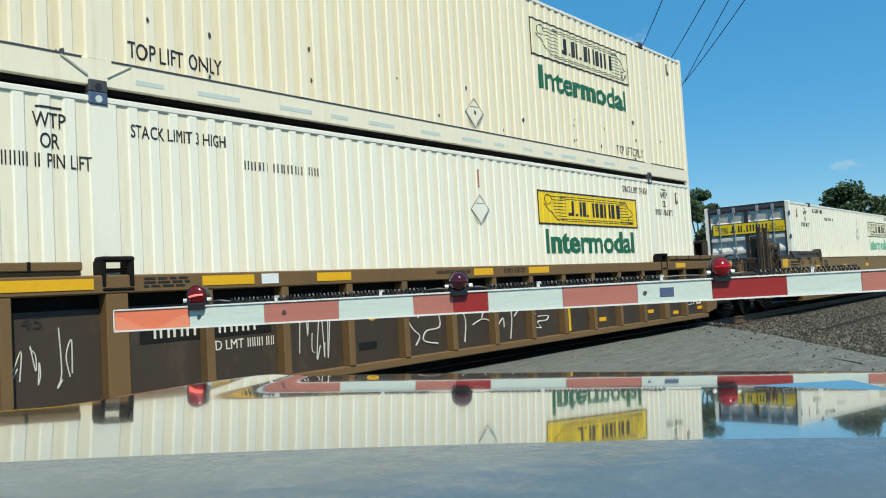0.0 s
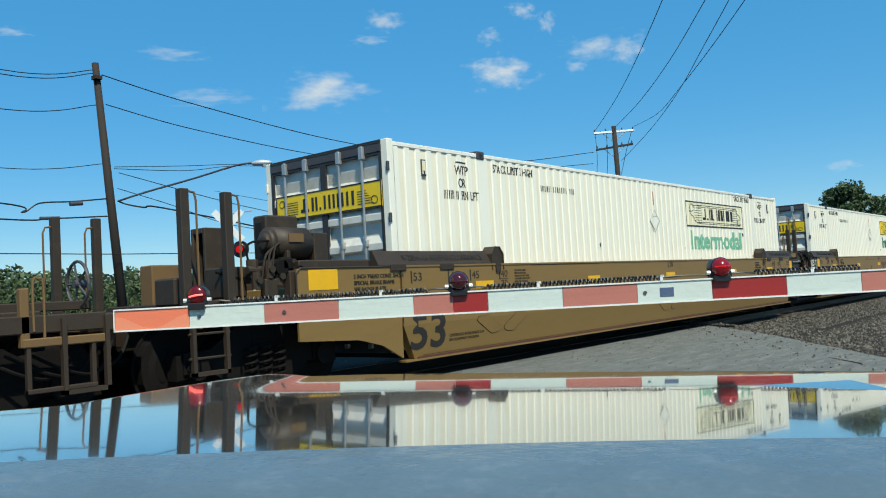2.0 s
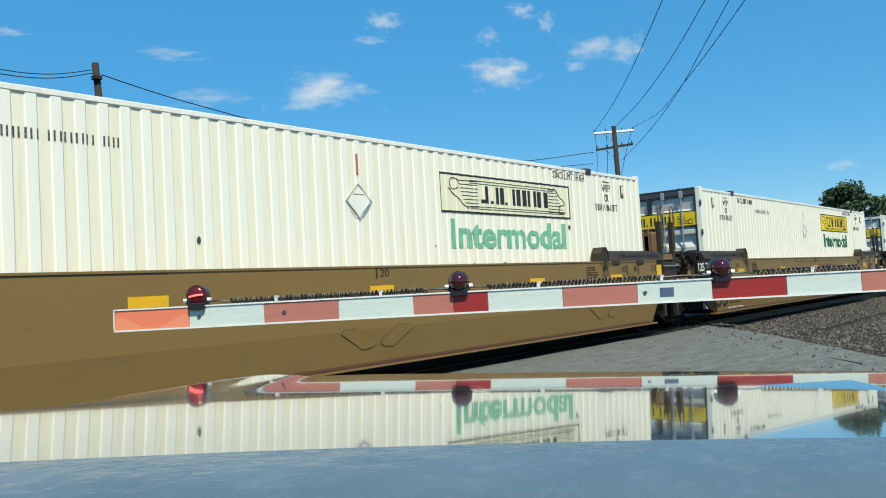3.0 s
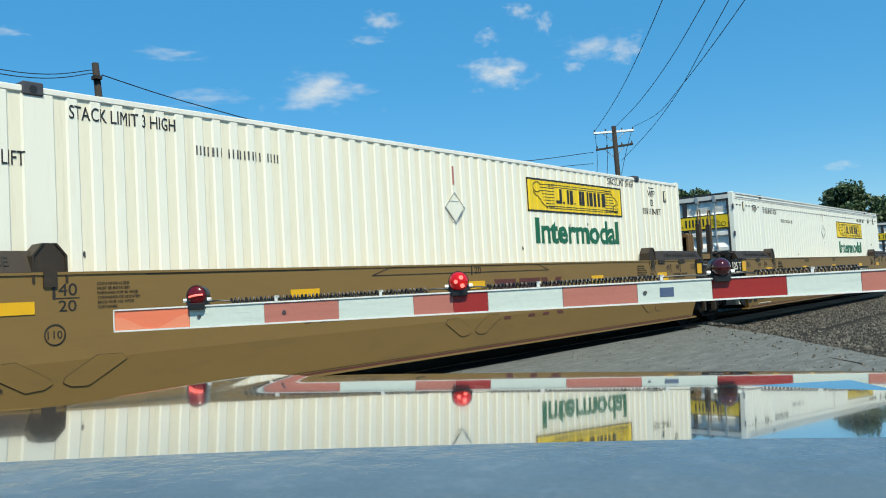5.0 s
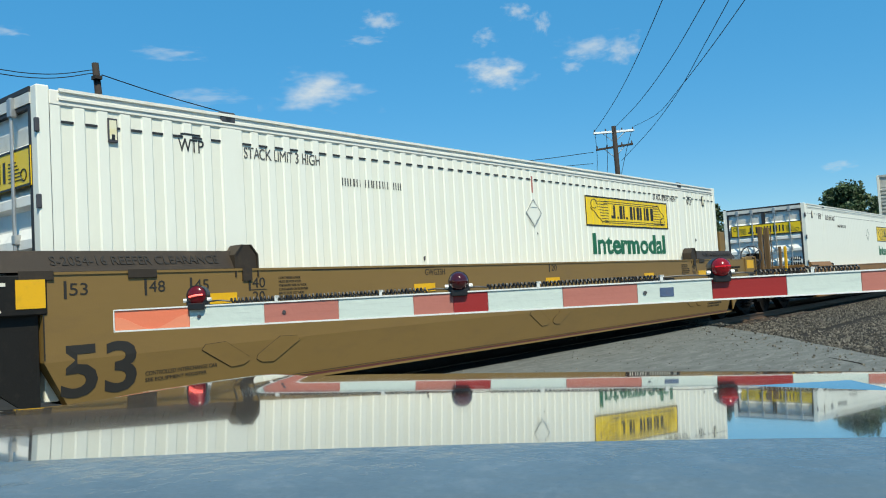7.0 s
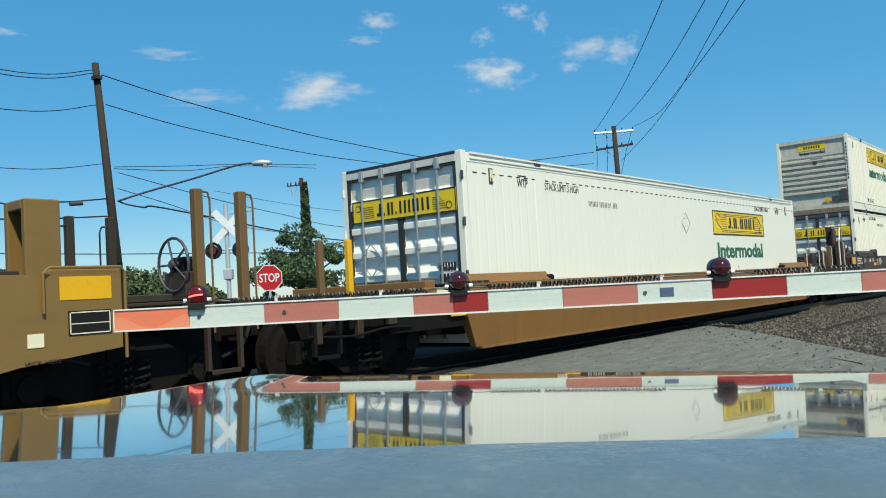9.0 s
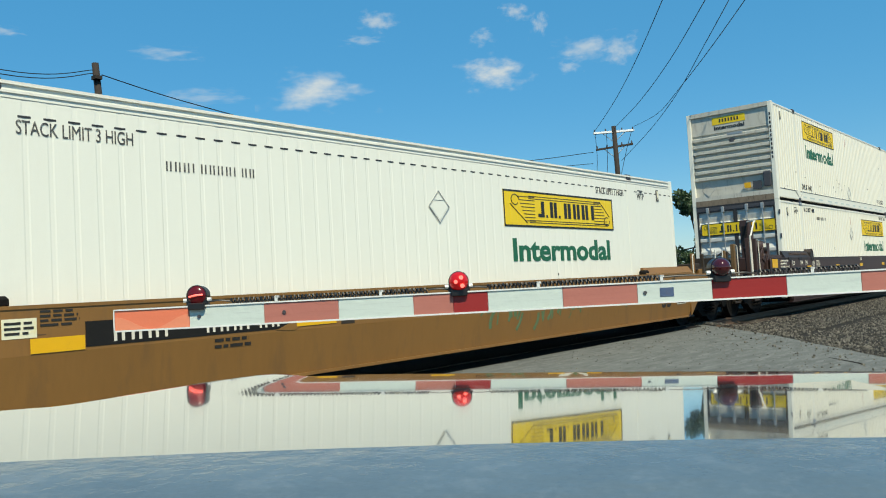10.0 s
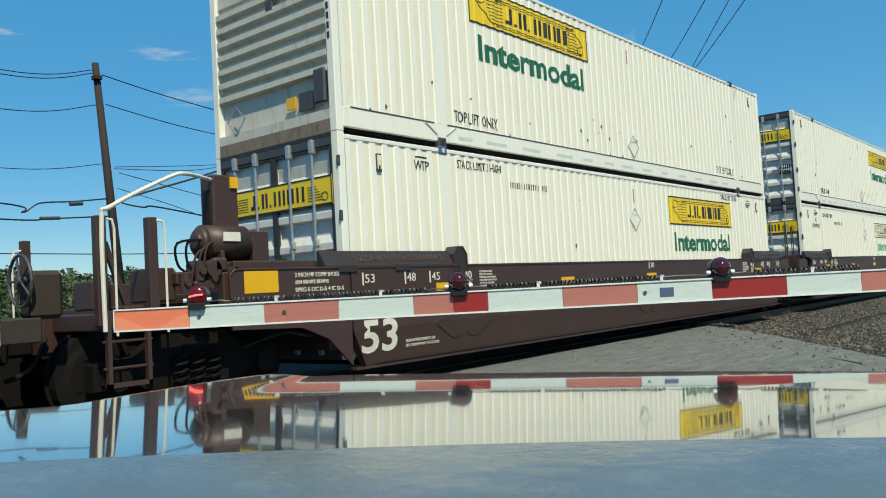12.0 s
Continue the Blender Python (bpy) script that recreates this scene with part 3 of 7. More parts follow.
        bm = B((-0.016, -0.012, 0.13, 2.36, 1.98, 2.0), (-0.016, -0.012, 0.13, 2.36, 2.33, 2.35), (-0.016, -0.012, 0.13, 0.15, 1.98, 2.35), (-0.016, -0.012, 2.34, 2.36, 1.98, 2.35))
        for i in range(6):
            z = 2.05 + 0.035 * i
            box(bm, -0.016, -0.012, 0.28 + 0.03 * i, 0.60, z, z + 0.008)
            box(bm, -0.016, -0.012, 1.86, 2.10 + 0.02 * i, z, z + 0.008)
        tube(bm, [(-0.014, 0.27 + 0.06 * math.cos(a), 2.09 + 0.055 * math.sin(a)) for a in np.linspace(0, 6, 12)], 0.006, 4)
        tube(bm, [(-0.014, 2.22 + 0.06 * math.cos(a), 2.23 + 0.055 * math.sin(a)) for a in np.linspace(0, 6, 12)], 0.006, 4)
        part("door_sign_scroll", bm, ink, c)
        for y, w, t in ((1.72, 0.045, 1), (1.77, 0.05, 0.25), (1.63, 0.03, 0.2), (1.53, 0.045, 1), (1.45, 0.04, 1), (1.37, 0.03, 0.2), (1.27, 0.04, 1), (1.17, 0.04, 1), (1.08, 0.04, 1), (0.99, 0.04, 1), (0.90, 0.04, 1), (0.80, 0.04, 1), (0.69, 0.045, 1)):
            part("logo_bar", B((-0.017, -0.012, y - w / 2, y + w / 2, 2.06, 2.06 + 0.20 * t)), ink, c)
        for k in range(2):
            bars_x(c, 0.22, 0.56, 0.92 + 0.17 * k, 1.05 + 0.17 * k, 5 + k)
        if style == "smooth":
            part("placard", B((-0.02, -0.012, 1.75, 2.15, 0.75, 0.98)), ink, c, "black printed notice on the door")
            part("placard_holder", diamond_x(1.98, 1.35, 0.27), steel_bar, c)
    else:
        part("end_wall", B((0.09, 0.11, 0.12, WID - 0.12, 0.1, HGT - 0.05)), white_dirty, c)
        part("end_panel", B((0.05, 0.092, 0.13, WID - 0.13, 2.2, HGT - 0.13)), white_dirty, c, "flat pale panel under the top frame")
        parts("end_frame", [(-0.006, 0.06, 0.12, WID - 0.12, HGT - 0.13, HGT - 0.004), (-0.006, 0.06, 0.12, WID - 0.12, 0.17, 0.30)], white_dirty, c, 0.0)
        parts("end_frame", [(-0.008, 0.06, 0.12, WID - 0.12, 0.0, 0.17)], soot_white, c, 0.0, "soot-stained lower end frame")
        for i in range(7):
            z = 0.78 + 0.203 * i
            part("end_rib", prism(bmesh.new(), [(0.09, z), (0.0, z + 0.02), (0.0, z + 0.10), (0.09, z + 0.135)], "y", 0.14, WID - 0.14), white_dirty, c)
        for ya, yb, za, zb in ((0.9, 1.35, 2.08, 2.16), (1.15, 1.3, 1.86, 1.98)):
            part("placard_holder", B((-0.006, 0.05, ya, yb, za, zb), bevel=0.01), casting_dark if za < 2 else steel_bar, c)
        part("end_sign", B((0.040, 0.052, 0.80, 1.80, 2.46, 2.68)), yellow, c, "small yellow logo panel with plain bars")
        for i in range(7):
            part("logo_bar", B((0.036, 0.041, 1.0 + i * 0.09, 1.045 + i * 0.09, 2.52, 2.62)), ink, c)
        lettering("lettering", "Intermodal", 1.75, 2.30, 0.12, 0.046, ink, c, width=0.92, axis="x", bold=0.03)
        part("placard", B((0.0, 0.03, 0.77, 0.95, 0.42, 0.58)), safety_yellow, c, "yellow placard")
        part("placard", B((0.0, 0.03, 0.45, 0.70, 0.36, 0.60)), casting_dark, c, "grey placard")
        part("vent_box", B((-0.03, 0.03, 0.16, 0.38, 0.40, 0.85), bevel=0.02), casting_dark, c)
        part("placard_holder", diamond_x(2.05, 0.48, 0.2), steel_bar, c)
        bars_v(c, 0.05, 0.09, 1.2, 2.6, 11)
    bm = corrugated(bmesh.new(), 0.12, WID - 0.12, 0.12, HGT - 0.1, 0.0, 0.035)
    bm.transform(Matrix.Translation((LEN - 0.03, 0, 0)) @ Matrix.Rotation(math.pi / 2, 4, "Z"))
    part("end_wall", bm, wall, c)
    # signs
    if logo_at:
        logo(c, *logo_at)
    y = -0.002
    worn = ink_faded
    zt = 2.50 if style in ("old", "cream") else 2.41
    dx = 0.0 if style in ("old", "cream") else -0.12
    zs = zt if stack_z is None else stack_z
    if marks:
        if upper:
            lettering("lettering", "TOP LIFT ONLY", 2.40, 0.41, 0.17, y, ink, c, width=1.12)
            lettering("lettering", "TOP LIFT ONLY", 12.75, 0.41, 0.17, y, worn, c, width=1.12)
        else:
            lettering("lettering", "STACK LIMIT 3 HIGH", 2.40 + dx, zs, 0.13, y, ink if style == "old" else worn, c, width=1.12)
            lettering("lettering", "STACK LIMIT 3 HIGH", 12.85 + dx, zs + 0.04, 0.13, y, worn, c, width=1.1)
            for x in (1.45, 14.6 + 1.4 * dx):
                lettering("lettering", "WTP", x, zt, 0.14, y, ink, c, width=0.3)
                part("stencil_bar", B((x + 0.03, x + 0.27, y - 0.003, y, zt + 0.18, zt + 0.20)), ink, c)
                if pin and style in ("old", "cream"):
                    lettering("lettering", "OR", x + 0.06, 2.31, 0.14, y, ink, c, width=0.18)
                    bars(c, "stencil_bar", x - 0.28, x + 0.08, 2.13, 2.26, 5, y, ink)
                    lettering("lettering", "PIN LIFT", x + 0.12, 2.13, 0.13, y, ink, c, width=0.42)
        if not upper:
            bars(c, "number_bar", 3.75, 4.9, zs - 0.22, zs - 0.12, 11, y, worn)
    xd = 8.1 if not reverse else 8.25
    zd = 2.0 if not upper else 0.6
    bm = bmesh.new()
    for k in range(4):
        a0, a1 = math.pi / 2 * k, math.pi / 2 * (k + 1)
        tube(bm, [(xd + 0.23 * math.cos(a0), -0.01, zd + 0.23 * math.sin(a0)), (xd + 0.23 * math.cos(a1), -0.01, zd + 0.23 * math.sin(a1))], 0.006, 4)
    box(bm, xd - 0.1, xd + 0.1, -0.012, -0.006, zd + 0.09, zd + 0.1)
    part("placard", prism(bmesh.new(), [(xd + 0.2, zd), (xd, zd + 0.2), (xd - 0.2, zd), (xd, zd - 0.2)], "y", -0.008, -0.003), wall, c, "pale diamond placard")
    part("placard_holder", bm, steel_bar, c, "diamond-shaped placard holder")
    if style in ("old", "new"):
        part("stripe", B((xd - 0.02, xd + 0.02, y - 0.003, y, 2.34, 2.62)), gate_red, c, "thin faded red stripe")
    for x in (0.72, LEN - 0.78):
        sb = part("seal_box", B((x - 0.05, x + 0.05, -0.018, 0.004, 2.42, 2.66), bevel=0.006), casting_dark, c, "dark framed document holder")
        part("seal_plate", B((x - 0.036, x + 0.036, -0.021, -0.017, 2.45, 2.64)), ivory, sb)
        part("seal_plate", B((x - 0.016, x + 0.016, -0.023, -0.020, 2.45, 2.50)), ink, sb)
    # scuffs and rust spots
    bm = bmesh.new()
    for k in range(26 if upper else 14):
        x, z = random.uniform(0.5, LEN - 0.5), bot + random.uniform(0.02, 0.9) ** 2 + (random.random() < 0.2) * random.uniform(0.3, 1.6)
        r = random.uniform(0.012, 0.035)
        n = [(x + r * random.uniform(0.5, 1) * math.cos(a), z + 1.7 * r * random.uniform(0.5, 1) * math.sin(a)) for a in np.linspace(0, math.tau, 8)[:-1]]
        prism(bm, n, "y", -0.009, -0.004)
    tagged(part("rust_spots", bm, casting_dark, c, "small rusty dents in the paint"), kind="stuff")
    for ob in c.children:
        if ob.name.split(".")[0] in ("logo_panel", "logo_scroll", "logo_bar", "lettering", "stencil_bar", "number_bar", "stripe", "rust_spots") and all(v.co.y < 0.05 and v.co.x > 0.11 for v in ob.data.vertices):
            press(ob, depth, 0.72 if style == "smooth" else 0.40)
    return c


def bars_x(c, y0, y1, z0, z1, n):
    p = (y1 - y0) / n
    for i in range(n):
        part("number_bar", B((-0.003, 0.013, y0 + p * i, y0 + p * (i + 0.6), z0, z1)), ink, c)


def bars_v(c, y0, y1, z0, z1, n):
    p = (z1 - z0) / n
    for i in range(n):
        part("number_bar", B((-0.007, -0.001, y0, y1, z0 + p * i, z0 + p * (i + 0.65))), ink, c)


def diamond_x(y, z, r):
    bm = bmesh.new()
    for k in range(4):
        a0, a1 = math.pi / 2 * k, math.pi / 2 * (k + 1)
        tube(bm, [(-0.012, y + r * math.cos(a0), z + r * math.sin(a0)), (-0.012, y + r * math.cos(a1), z + r * math.sin(a1))], 0.01, 4)
    return bm


OFFSET = {"1": -50.28, "2": -26.81, "3": -7.47, "4": 12.0, "5": 35.59, "6": 59.14, "7": 78.6}
LOW, HIGH = 0.354, 3.25
movers = []


def riding(unit, z=0.0):
    return Vector((OFFSET[unit] + 6 * SPEED, FACE, z))


def load(unit, z, *args, **kw):
    p = riding(unit, z)
    ob = container(args[0], pose(*p), *args[1:], **kw)
    movers.append((ob, p))


load("1", LOW, "white ribbed steel shipping container with a yellow logo, under another", "old", doors=False, blue=True, logo_at=(9.72, 13.38, 1.82, 2.41, 1.32, 1.74, yellow, green))
load("1", HIGH, "cream ribbed steel shipping container stacked on top, pale logo", "cream", upper=True, doors=False, logo_at=(9.84, 13.46, 1.86, 2.52, 1.30, 1.72, ivory, green))
load("2", LOW, "white ribbed shipping container with faded pale logo and green word", "old", logo_at=(9.75, 13.35, 1.93, 2.52, 1.40, 1.84, ivory, green_faded), stack_z=2.60)
load("3", LOW, "white ribbed shipping container with bright yellow logo", "old", logo_at=(10.05, 13.36, 2.03, 2.60, 1.49, 1.93, yellow, green), stack_z=2.61)
load("4", LOW, "white shipping container with double top rail and yellow logo", "new", logo_at=(9.85, 13.35, 1.83, 2.40, 1.30, 1.70, yellow, green))
load("5", LOW, "smooth white shipping container with double top rail and yellow logo", "smooth", logo_at=(9.70, 13.33, 1.76, 2.36, 1.19, 1.57, yellow, green))
load("6", LOW, "white ribbed shipping container at the bottom of a stack", "old", logo_at=(9.75, 13.45, 1.95, 2.58, 1.36, 1.78, yellow, green), stack_z=2.60, pin=False, blue=True)
load("6", HIGH, "white shipping container with ribbed sooty end wall, stacked on top", "old", upper=True, doors=False, reverse=True, logo_at=(2.91, 6.58, 2.05, 2.66, 1.46, 1.88, yellow, green))
load("7", LOW, "white ribbed shipping container at the bottom of a stack", "old", logo_at=(9.75, 13.45, 1.90, 2.50, 1.36, 1.78, ivory, green_faded))
load("7", HIGH, "white shipping container with yellow logo, stacked on top", "old", upper=True, logo_at=(9.75, 13.45, 1.95, 2.55, 1.36, 1.78, yellow, green))


# ---- well cars ----
wheels = []


def truck(car, x, wheel_parent):
    """A two-axle truck: side frames with springs, bolster and four wheels on two axles."""
    yc = 1.295
    for y, name in ((yc - 1.0, "truck_frame"), (yc + 1.0, "truck_frame")):
        bm = bmesh.new()
        prism(bm, [(x - 1.12, 0.36), (x - 1.12, 0.62), (x - 0.7, 0.66), (x - 0.38, 0.86), (x + 0.38, 0.86), (x + 0.7, 0.66), (x + 1.12, 0.62), (x + 1.12, 0.36), (x + 0.68, 0.40), (x + 0.34, 0.18), (x - 0.34, 0.18), (x - 0.68, 0.40)], "y", y - 0.09, y + 0.09)
        fr = part(name, bm, grime, car, "greasy cast steel truck side frame")
        for dx in (-0.2, 0.0, 0.2):
            coil = [(x + dx + 0.07 * math.cos(a), y - 0.13 + 0.07 * math.sin(a), 0.25 + 0.40 * a / 31.4) for a in np.linspace(0, 31.4, 41)]
            part("spring", tube(bmesh.new(), coil, 0.018, 5), grime, fr)
        for dx in (-0.89, 0.89):
            bm = cyl(bmesh.new(), (x + dx, y - 0.16, 0.47), (x + dx, y + 0.1, 0.47), 0.13, seg=12)
            box(bm, x + dx - 0.16, x + dx + 0.16, y - 0.12, y + 0.1, 0.42, 0.64)
            part("axle_box", bm, grime, fr)
    part("bolster", B((x - 0.18, x + 0.18, yc - 1.1, yc + 1.1, 0.5, 0.85), bevel=0.03), grime, car)
    parts("brake_beam", [(x - 0.55, x - 0.45, yc - 0.7, yc + 0.7, 0.35, 0.45), (x + 0.45, x + 0.55, yc - 0.7, yc + 0.7, 0.35, 0.45)], grime, car, 0.0)
    for dx in (-0.89, 0.89):
        bm = bmesh.new()
        cyl(bm, (0, -0.85, 0), (0, 0.85, 0), 0.085, seg=10)
        for s in (-1, 1):
            cyl(bm, (0, s * 0.69, 0), (0, s * 0.82, 0), 0.48, 0.475, seg=28)
            cyl(bm, (0, s * 0.66, 0), (0, s * 0.69, 0), 0.51, seg=28)
            cyl(bm, (0, s * 0.82, 0), (0, s * 0.84, 0), 0.40, 0.33, seg=28)
            cyl(bm, (0, s * 0.82, 0), (0, s * 0.88, 0), 0.14, seg=12)
            for k in range(5):
                a = k * math.tau / 5
                cyl(bm, (0.27 * math.cos(a), s * 0.83, 0.27 * math.sin(a)), (0.27 * math.cos(a), s * 0.85, 0.27 * math.sin(a)), 0.035, seg=6)
        ws = part("wheelset", bm, grime, car, "steel wheels on an axle")
        ws.matrix_basis = pose(x + dx, yc, 0.48)
        wheels.append((ws, x + dx, yc))


def handrail(car, pts, r=0.016, material=None):
    return part("handrail", tube(bmesh.new(), smooth_path(pts, 4), r, 6), material or tan_old, car, "bent steel grab rail")


def stand(car, x, y, z0, z1, material, rail=None):
    """An upright channel post with a grab rail beside it."""
    part("post", B((x - 0.05, x + 0.05, y - 0.05, y + 0.05, z0, z1), bevel=0.008), material, car)
    part("handrail", tube(bmesh.new(), [(x + 0.04, y - 0.05, z1 - 0.03), (x + 0.10, y - 0.06, z1 - 0.04), (x + 0.12, y - 0.06, z1 - 0.12), (x + 0.12, y - 0.06, z0 - 0.1)], 0.013, 6), rail or material, car, "bent steel grab rail")


def far_stand(car, x, z1, material, rail=None):
    """A post on the far side of a car, with its grab rail on the other hand."""
    y = WID + 0.12
    part("post", B((x - 0.05, x + 0.05, y - 0.05, y + 0.05, 1.0, z1), bevel=0.008), material, car)
    part("handrail", tube(bmesh.new(), [(x - 0.04, y, z1 - 0.12), (x - 0.12, y, z1 - 0.13), (x - 0.15, y, z1 - 0.2), (x - 0.15, y, 1.0)], 0.013, 6), rail or material, car, "bent steel grab rail")


def reservoir(car, x, y, z, material):
    """The air tank of the brakes with its brackets, valve and pipes."""
    bm = bmesh.new()
    rings = [(-0.35, 0.06), (-0.33, 0.13), (-0.27, 0.19), (0.26, 0.19), (0.32, 0.14), (0.35, 0.06)]
    for (a, r0), (b, r1) in zip(rings, rings[1:]):
        cyl(bm, (x + a, y, z), (x + b, y, z), r0, r1, seg=18)
    part("air_tank", bm, material, car, "painted air brake reservoir", smooth=True)
    parts("tank_bracket", [(x + 0.30, x + 0.52, y - 0.16, y + 0.2, z - 0.3, z + 0.12), (x - 0.15, x - 0.1, y - 0.2, y + 0.2, z - 0.3, z - 0.1)], material, car, 0.01)
    bm = B((x - 0.42, x - 0.2, y - 0.2, y + 0.1, z - 0.42, z - 0.2), (x - 0.18, x + 0.05, y - 0.22, y, z - 0.45, z - 0.22), (x - 0.30, x - 0.12, y - 0.28, y - 0.15, z - 0.34, z - 0.18), bevel=0.03)
    cyl(bm, (x - 0.3, y - 0.28, z - 0.3), (x - 0.3, y - 0.18, z - 0.3), 0.09)
    cyl(bm, (x - 0.06, y - 0.3, z - 0.36), (x - 0.06, y - 0.2, z - 0.36), 0.08)
    part("brake_valve", bm, grime if material is not maroon else maroon, car, "grimy brake valve")
    for k in range(2):
        part("pipe", tube(bmesh.new(), smooth_path([(x - 0.35 - 0.12 * k, y - 0.1, z - 0.35), (x - 0.5 - 0.12 * k, y - 0.1, z - 0.25), (x - 0.5 - 0.12 * k, y - 0.1, z - 0.02), (x - 0.3, y - 0.1, z + 0.02)], 4), 0.014, 6), grime, car)


def brake_wheel(car, x, y, z, r=0.28):
    bm = bmesh.new()
    tube(bm, [(x, y + r * math.cos(a), z + r * math.sin(a)) for a in np.linspace(0, math.tau, 21)], 0.016, 6)
    for k in range(5):
        a = k * math.tau / 5
        tube(bm, [(x, y, z), (x, y + r * math.cos(a), z + r * math.sin(a))], 0.012, 5)
    cyl(bm, (x - 0.04, y, z), (x + 0.1, y, z), 0.04)
    part("brake_wheel", bm, casting_dark, car, "spoked hand brake wheel")


def sill(bm, x0, x1, top, low, out, face_low, cut, flip=False):
    """A well side: upright panel above, drawn in below, with raked ends."""
    s = -1 if not flip else 1
    o = 0.0 if not flip else WID
    def y_at(z):
        return o + s * (out if z >= face_low else out - 0.06 * (face_low - z) / (face_low - low))
    up = [(x0 - 0.35, top), (x1 + 0.35, top), (x1 + 0.35, face_low), (x0 - 0.35, face_low)]
    dn = [(x0 - 0.35, face_low), (x1 + 0.35, face_low), (x1 + 0.1, low), (x0 - 0.1, low)]
    inner = o + s * 0.06
    for quad in (up, dn):
        a = [bm.verts.new((x, y_at(z), z)) for x, z in quad]
        b = [bm.verts.new((x, inner, z)) for x, z in quad]
        bm.faces.new(a)
        bm.faces.new(b[::-1])
        for i in range(4):
            if quad is up and i == 2 or quad is dn and i == 0:
                continue
            bm.faces.new((a[i], b[i], b[(i + 1) % 4], a[(i + 1) % 4]))
    return bm


def guide(car, x, z, material):
    """The pointed guide block that steers a container into the well."""
    bm = bmesh.new()
    prism(bm, [(x - 0.12, z - 0.08), (x - 0.12, z + 0.16), (x - 0.03, z + 0.27), (x + 0.06, z + 0.27), (x + 0.15, z + 0.18), (x + 0.15, z - 0.08)], "y", -0.215, -0.195)
    prism(bm, [(x - 0.12, z - 0.08), (x - 0.12, z + 0.16), (x - 0.03, z + 0.27), (x - 0.05, z + 0.27), (x - 0.14, z + 0.16), (x - 0.14, z - 0.08)], "y", -0.23, -0.03)
    prism(bm, [(x + 0.15, z - 0.08), (x + 0.15, z + 0.16), (x + 0.06, z + 0.27), (x + 0.08, z + 0.27), (x + 0.17, z + 0.16), (x + 0.17, z - 0.08)], "y", -0.23, -0.03)
    box(bm, x - 0.05, x + 0.07, -0.24, -0.2, z - 0.12, z + 0.02)
    part("container_guide", bm, material, car, "pointed steel container guide")


def small_print(car, name, x, z, w, h, lines, material, y):
    bm = bmesh.new()
    for i in range(lines):
        zz = z + h - (i + 0.7) * h / lines
        xx = x
        end = x + w * random.uniform(0.7, 1.0)
        while xx < end:
            ww = random.uniform(0.05, 0.16)
            box(bm, xx, min(xx + ww, end), y - 0.003, y, zz, zz + h / lines * 0.5)
            xx += ww + 0.025
    return part(name, bm, material, car, "small stencilled print")


def end_deck(car, side, material, long_end, dark, top=1.48, hose=True):
    """The end of a unit over its truck: bolster box, deck, crossbeams and hoses. side -1 is the end at x = 0, +1 at x = LEN."""
    x = (lambda a: -a) if side < 0 else (lambda a: LEN + a)

    def span(a, b):
        return tuple(sorted((x(a), x(b))))
    reach = 3.3 if long_end else 1.5
    yc = WID / 2
    parts("end_sill", [(*span(0.3, 1.9 if long_end else 1.15), -0.16, -0.04, top - 0.5, top), (*span(0.3, 1.9 if long_end else 1.15), WID + 0.04, WID + 0.16, top - 0.5, top)], dark, car, 0.012)
    part("bulkhead", B((*span(0.12, 0.3), 0.0, WID, 0.5, top + 0.13), bevel=0.015), dark, car)
    parts("deck", [(*span(0.3, reach - 0.5), 0.25, WID - 0.25, 1.10, 1.18), (*span(0.3, reach), yc - 0.35, yc + 0.35, 0.72, 1.12)], dark, car, 0.012)
    parts("crossbeam", [(*span(0.9, 1.1), -0.12, WID + 0.12, 1.16, 1.3), (*span(reach - 0.25, reach - 0.1), -0.1, WID + 0.1, 0.95, 1.12)], material, car, 0.012)
    if long_end:
        parts("coupler", [(*span(reach, reach + 0.42), yc - 0.14, yc + 0.14, 0.72, 0.98), (*span(reach + 0.28, reach + 0.46), yc - 0.22, yc + 0.2, 0.66, 1.02)], grime, car, 0.03, "cast steel coupler")
        part("air_hose", tube(bmesh.new(), smooth_path([(x(reach), yc - 0.4, 0.9), (x(reach + 0.15), yc - 0.42, 0.62), (x(reach + 0.36), yc - 0.3, 0.5)], 5), 0.024, 6), black_paint, car)
        parts("step", [(*span(reach - 0.52, reach - 0.08), -0.2, -0.12, 0.42, 0.46), (*span(reach - 0.12, reach - 0.08), -0.2, -0.14, 0.42, 1.1), (*span(reach - 0.52, reach - 0.48), -0.2, -0.14, 0.42, 1.1)], dark, car, 0.0)
        part("side_beam", B((*span(1.9, reach - 0.1), -0.16, -0.06, 0.98, 1.14), bevel=0.01), dark, car)
        truck(car, x(2.05), car)
    if hose:
        part("air_hose", tube(bmesh.new(), smooth_path([(x(0.35), -0.1, 0.9), (x(0.7), -0.14, 0.72), (x(1.1), -0.14, 0.78), (x(1.6), -0.05, 0.66)], 5), 0.018, 6), black_paint, car)


def end_panel(car, side, paint, low, y=-0.216, stretch=1.85, top=1.495):
    """The side plate that carries on past the well over the truck."""
    x = (lambda a: -a) if side < 0 else (lambda a: LEN + a)
    pts = [(x(0.12), top), (x(stretch), top), (x(stretch), low[2]), (x(0.9), low[1]), (x(0.5), low[0]), (x(0.12), 0.30)]
    return part("end_plate", prism(bmesh.new(), pts, "y", y, y + 0.03), paint, car, "painted side plate over the truck")


def yellow_plate(car, x0, x1, z0, z1, y=-0.224):
    return part("reflector", B((x0, x1, y - 0.004, y, z0, z1)), safety_yellow, car, "yellow reflective plate")


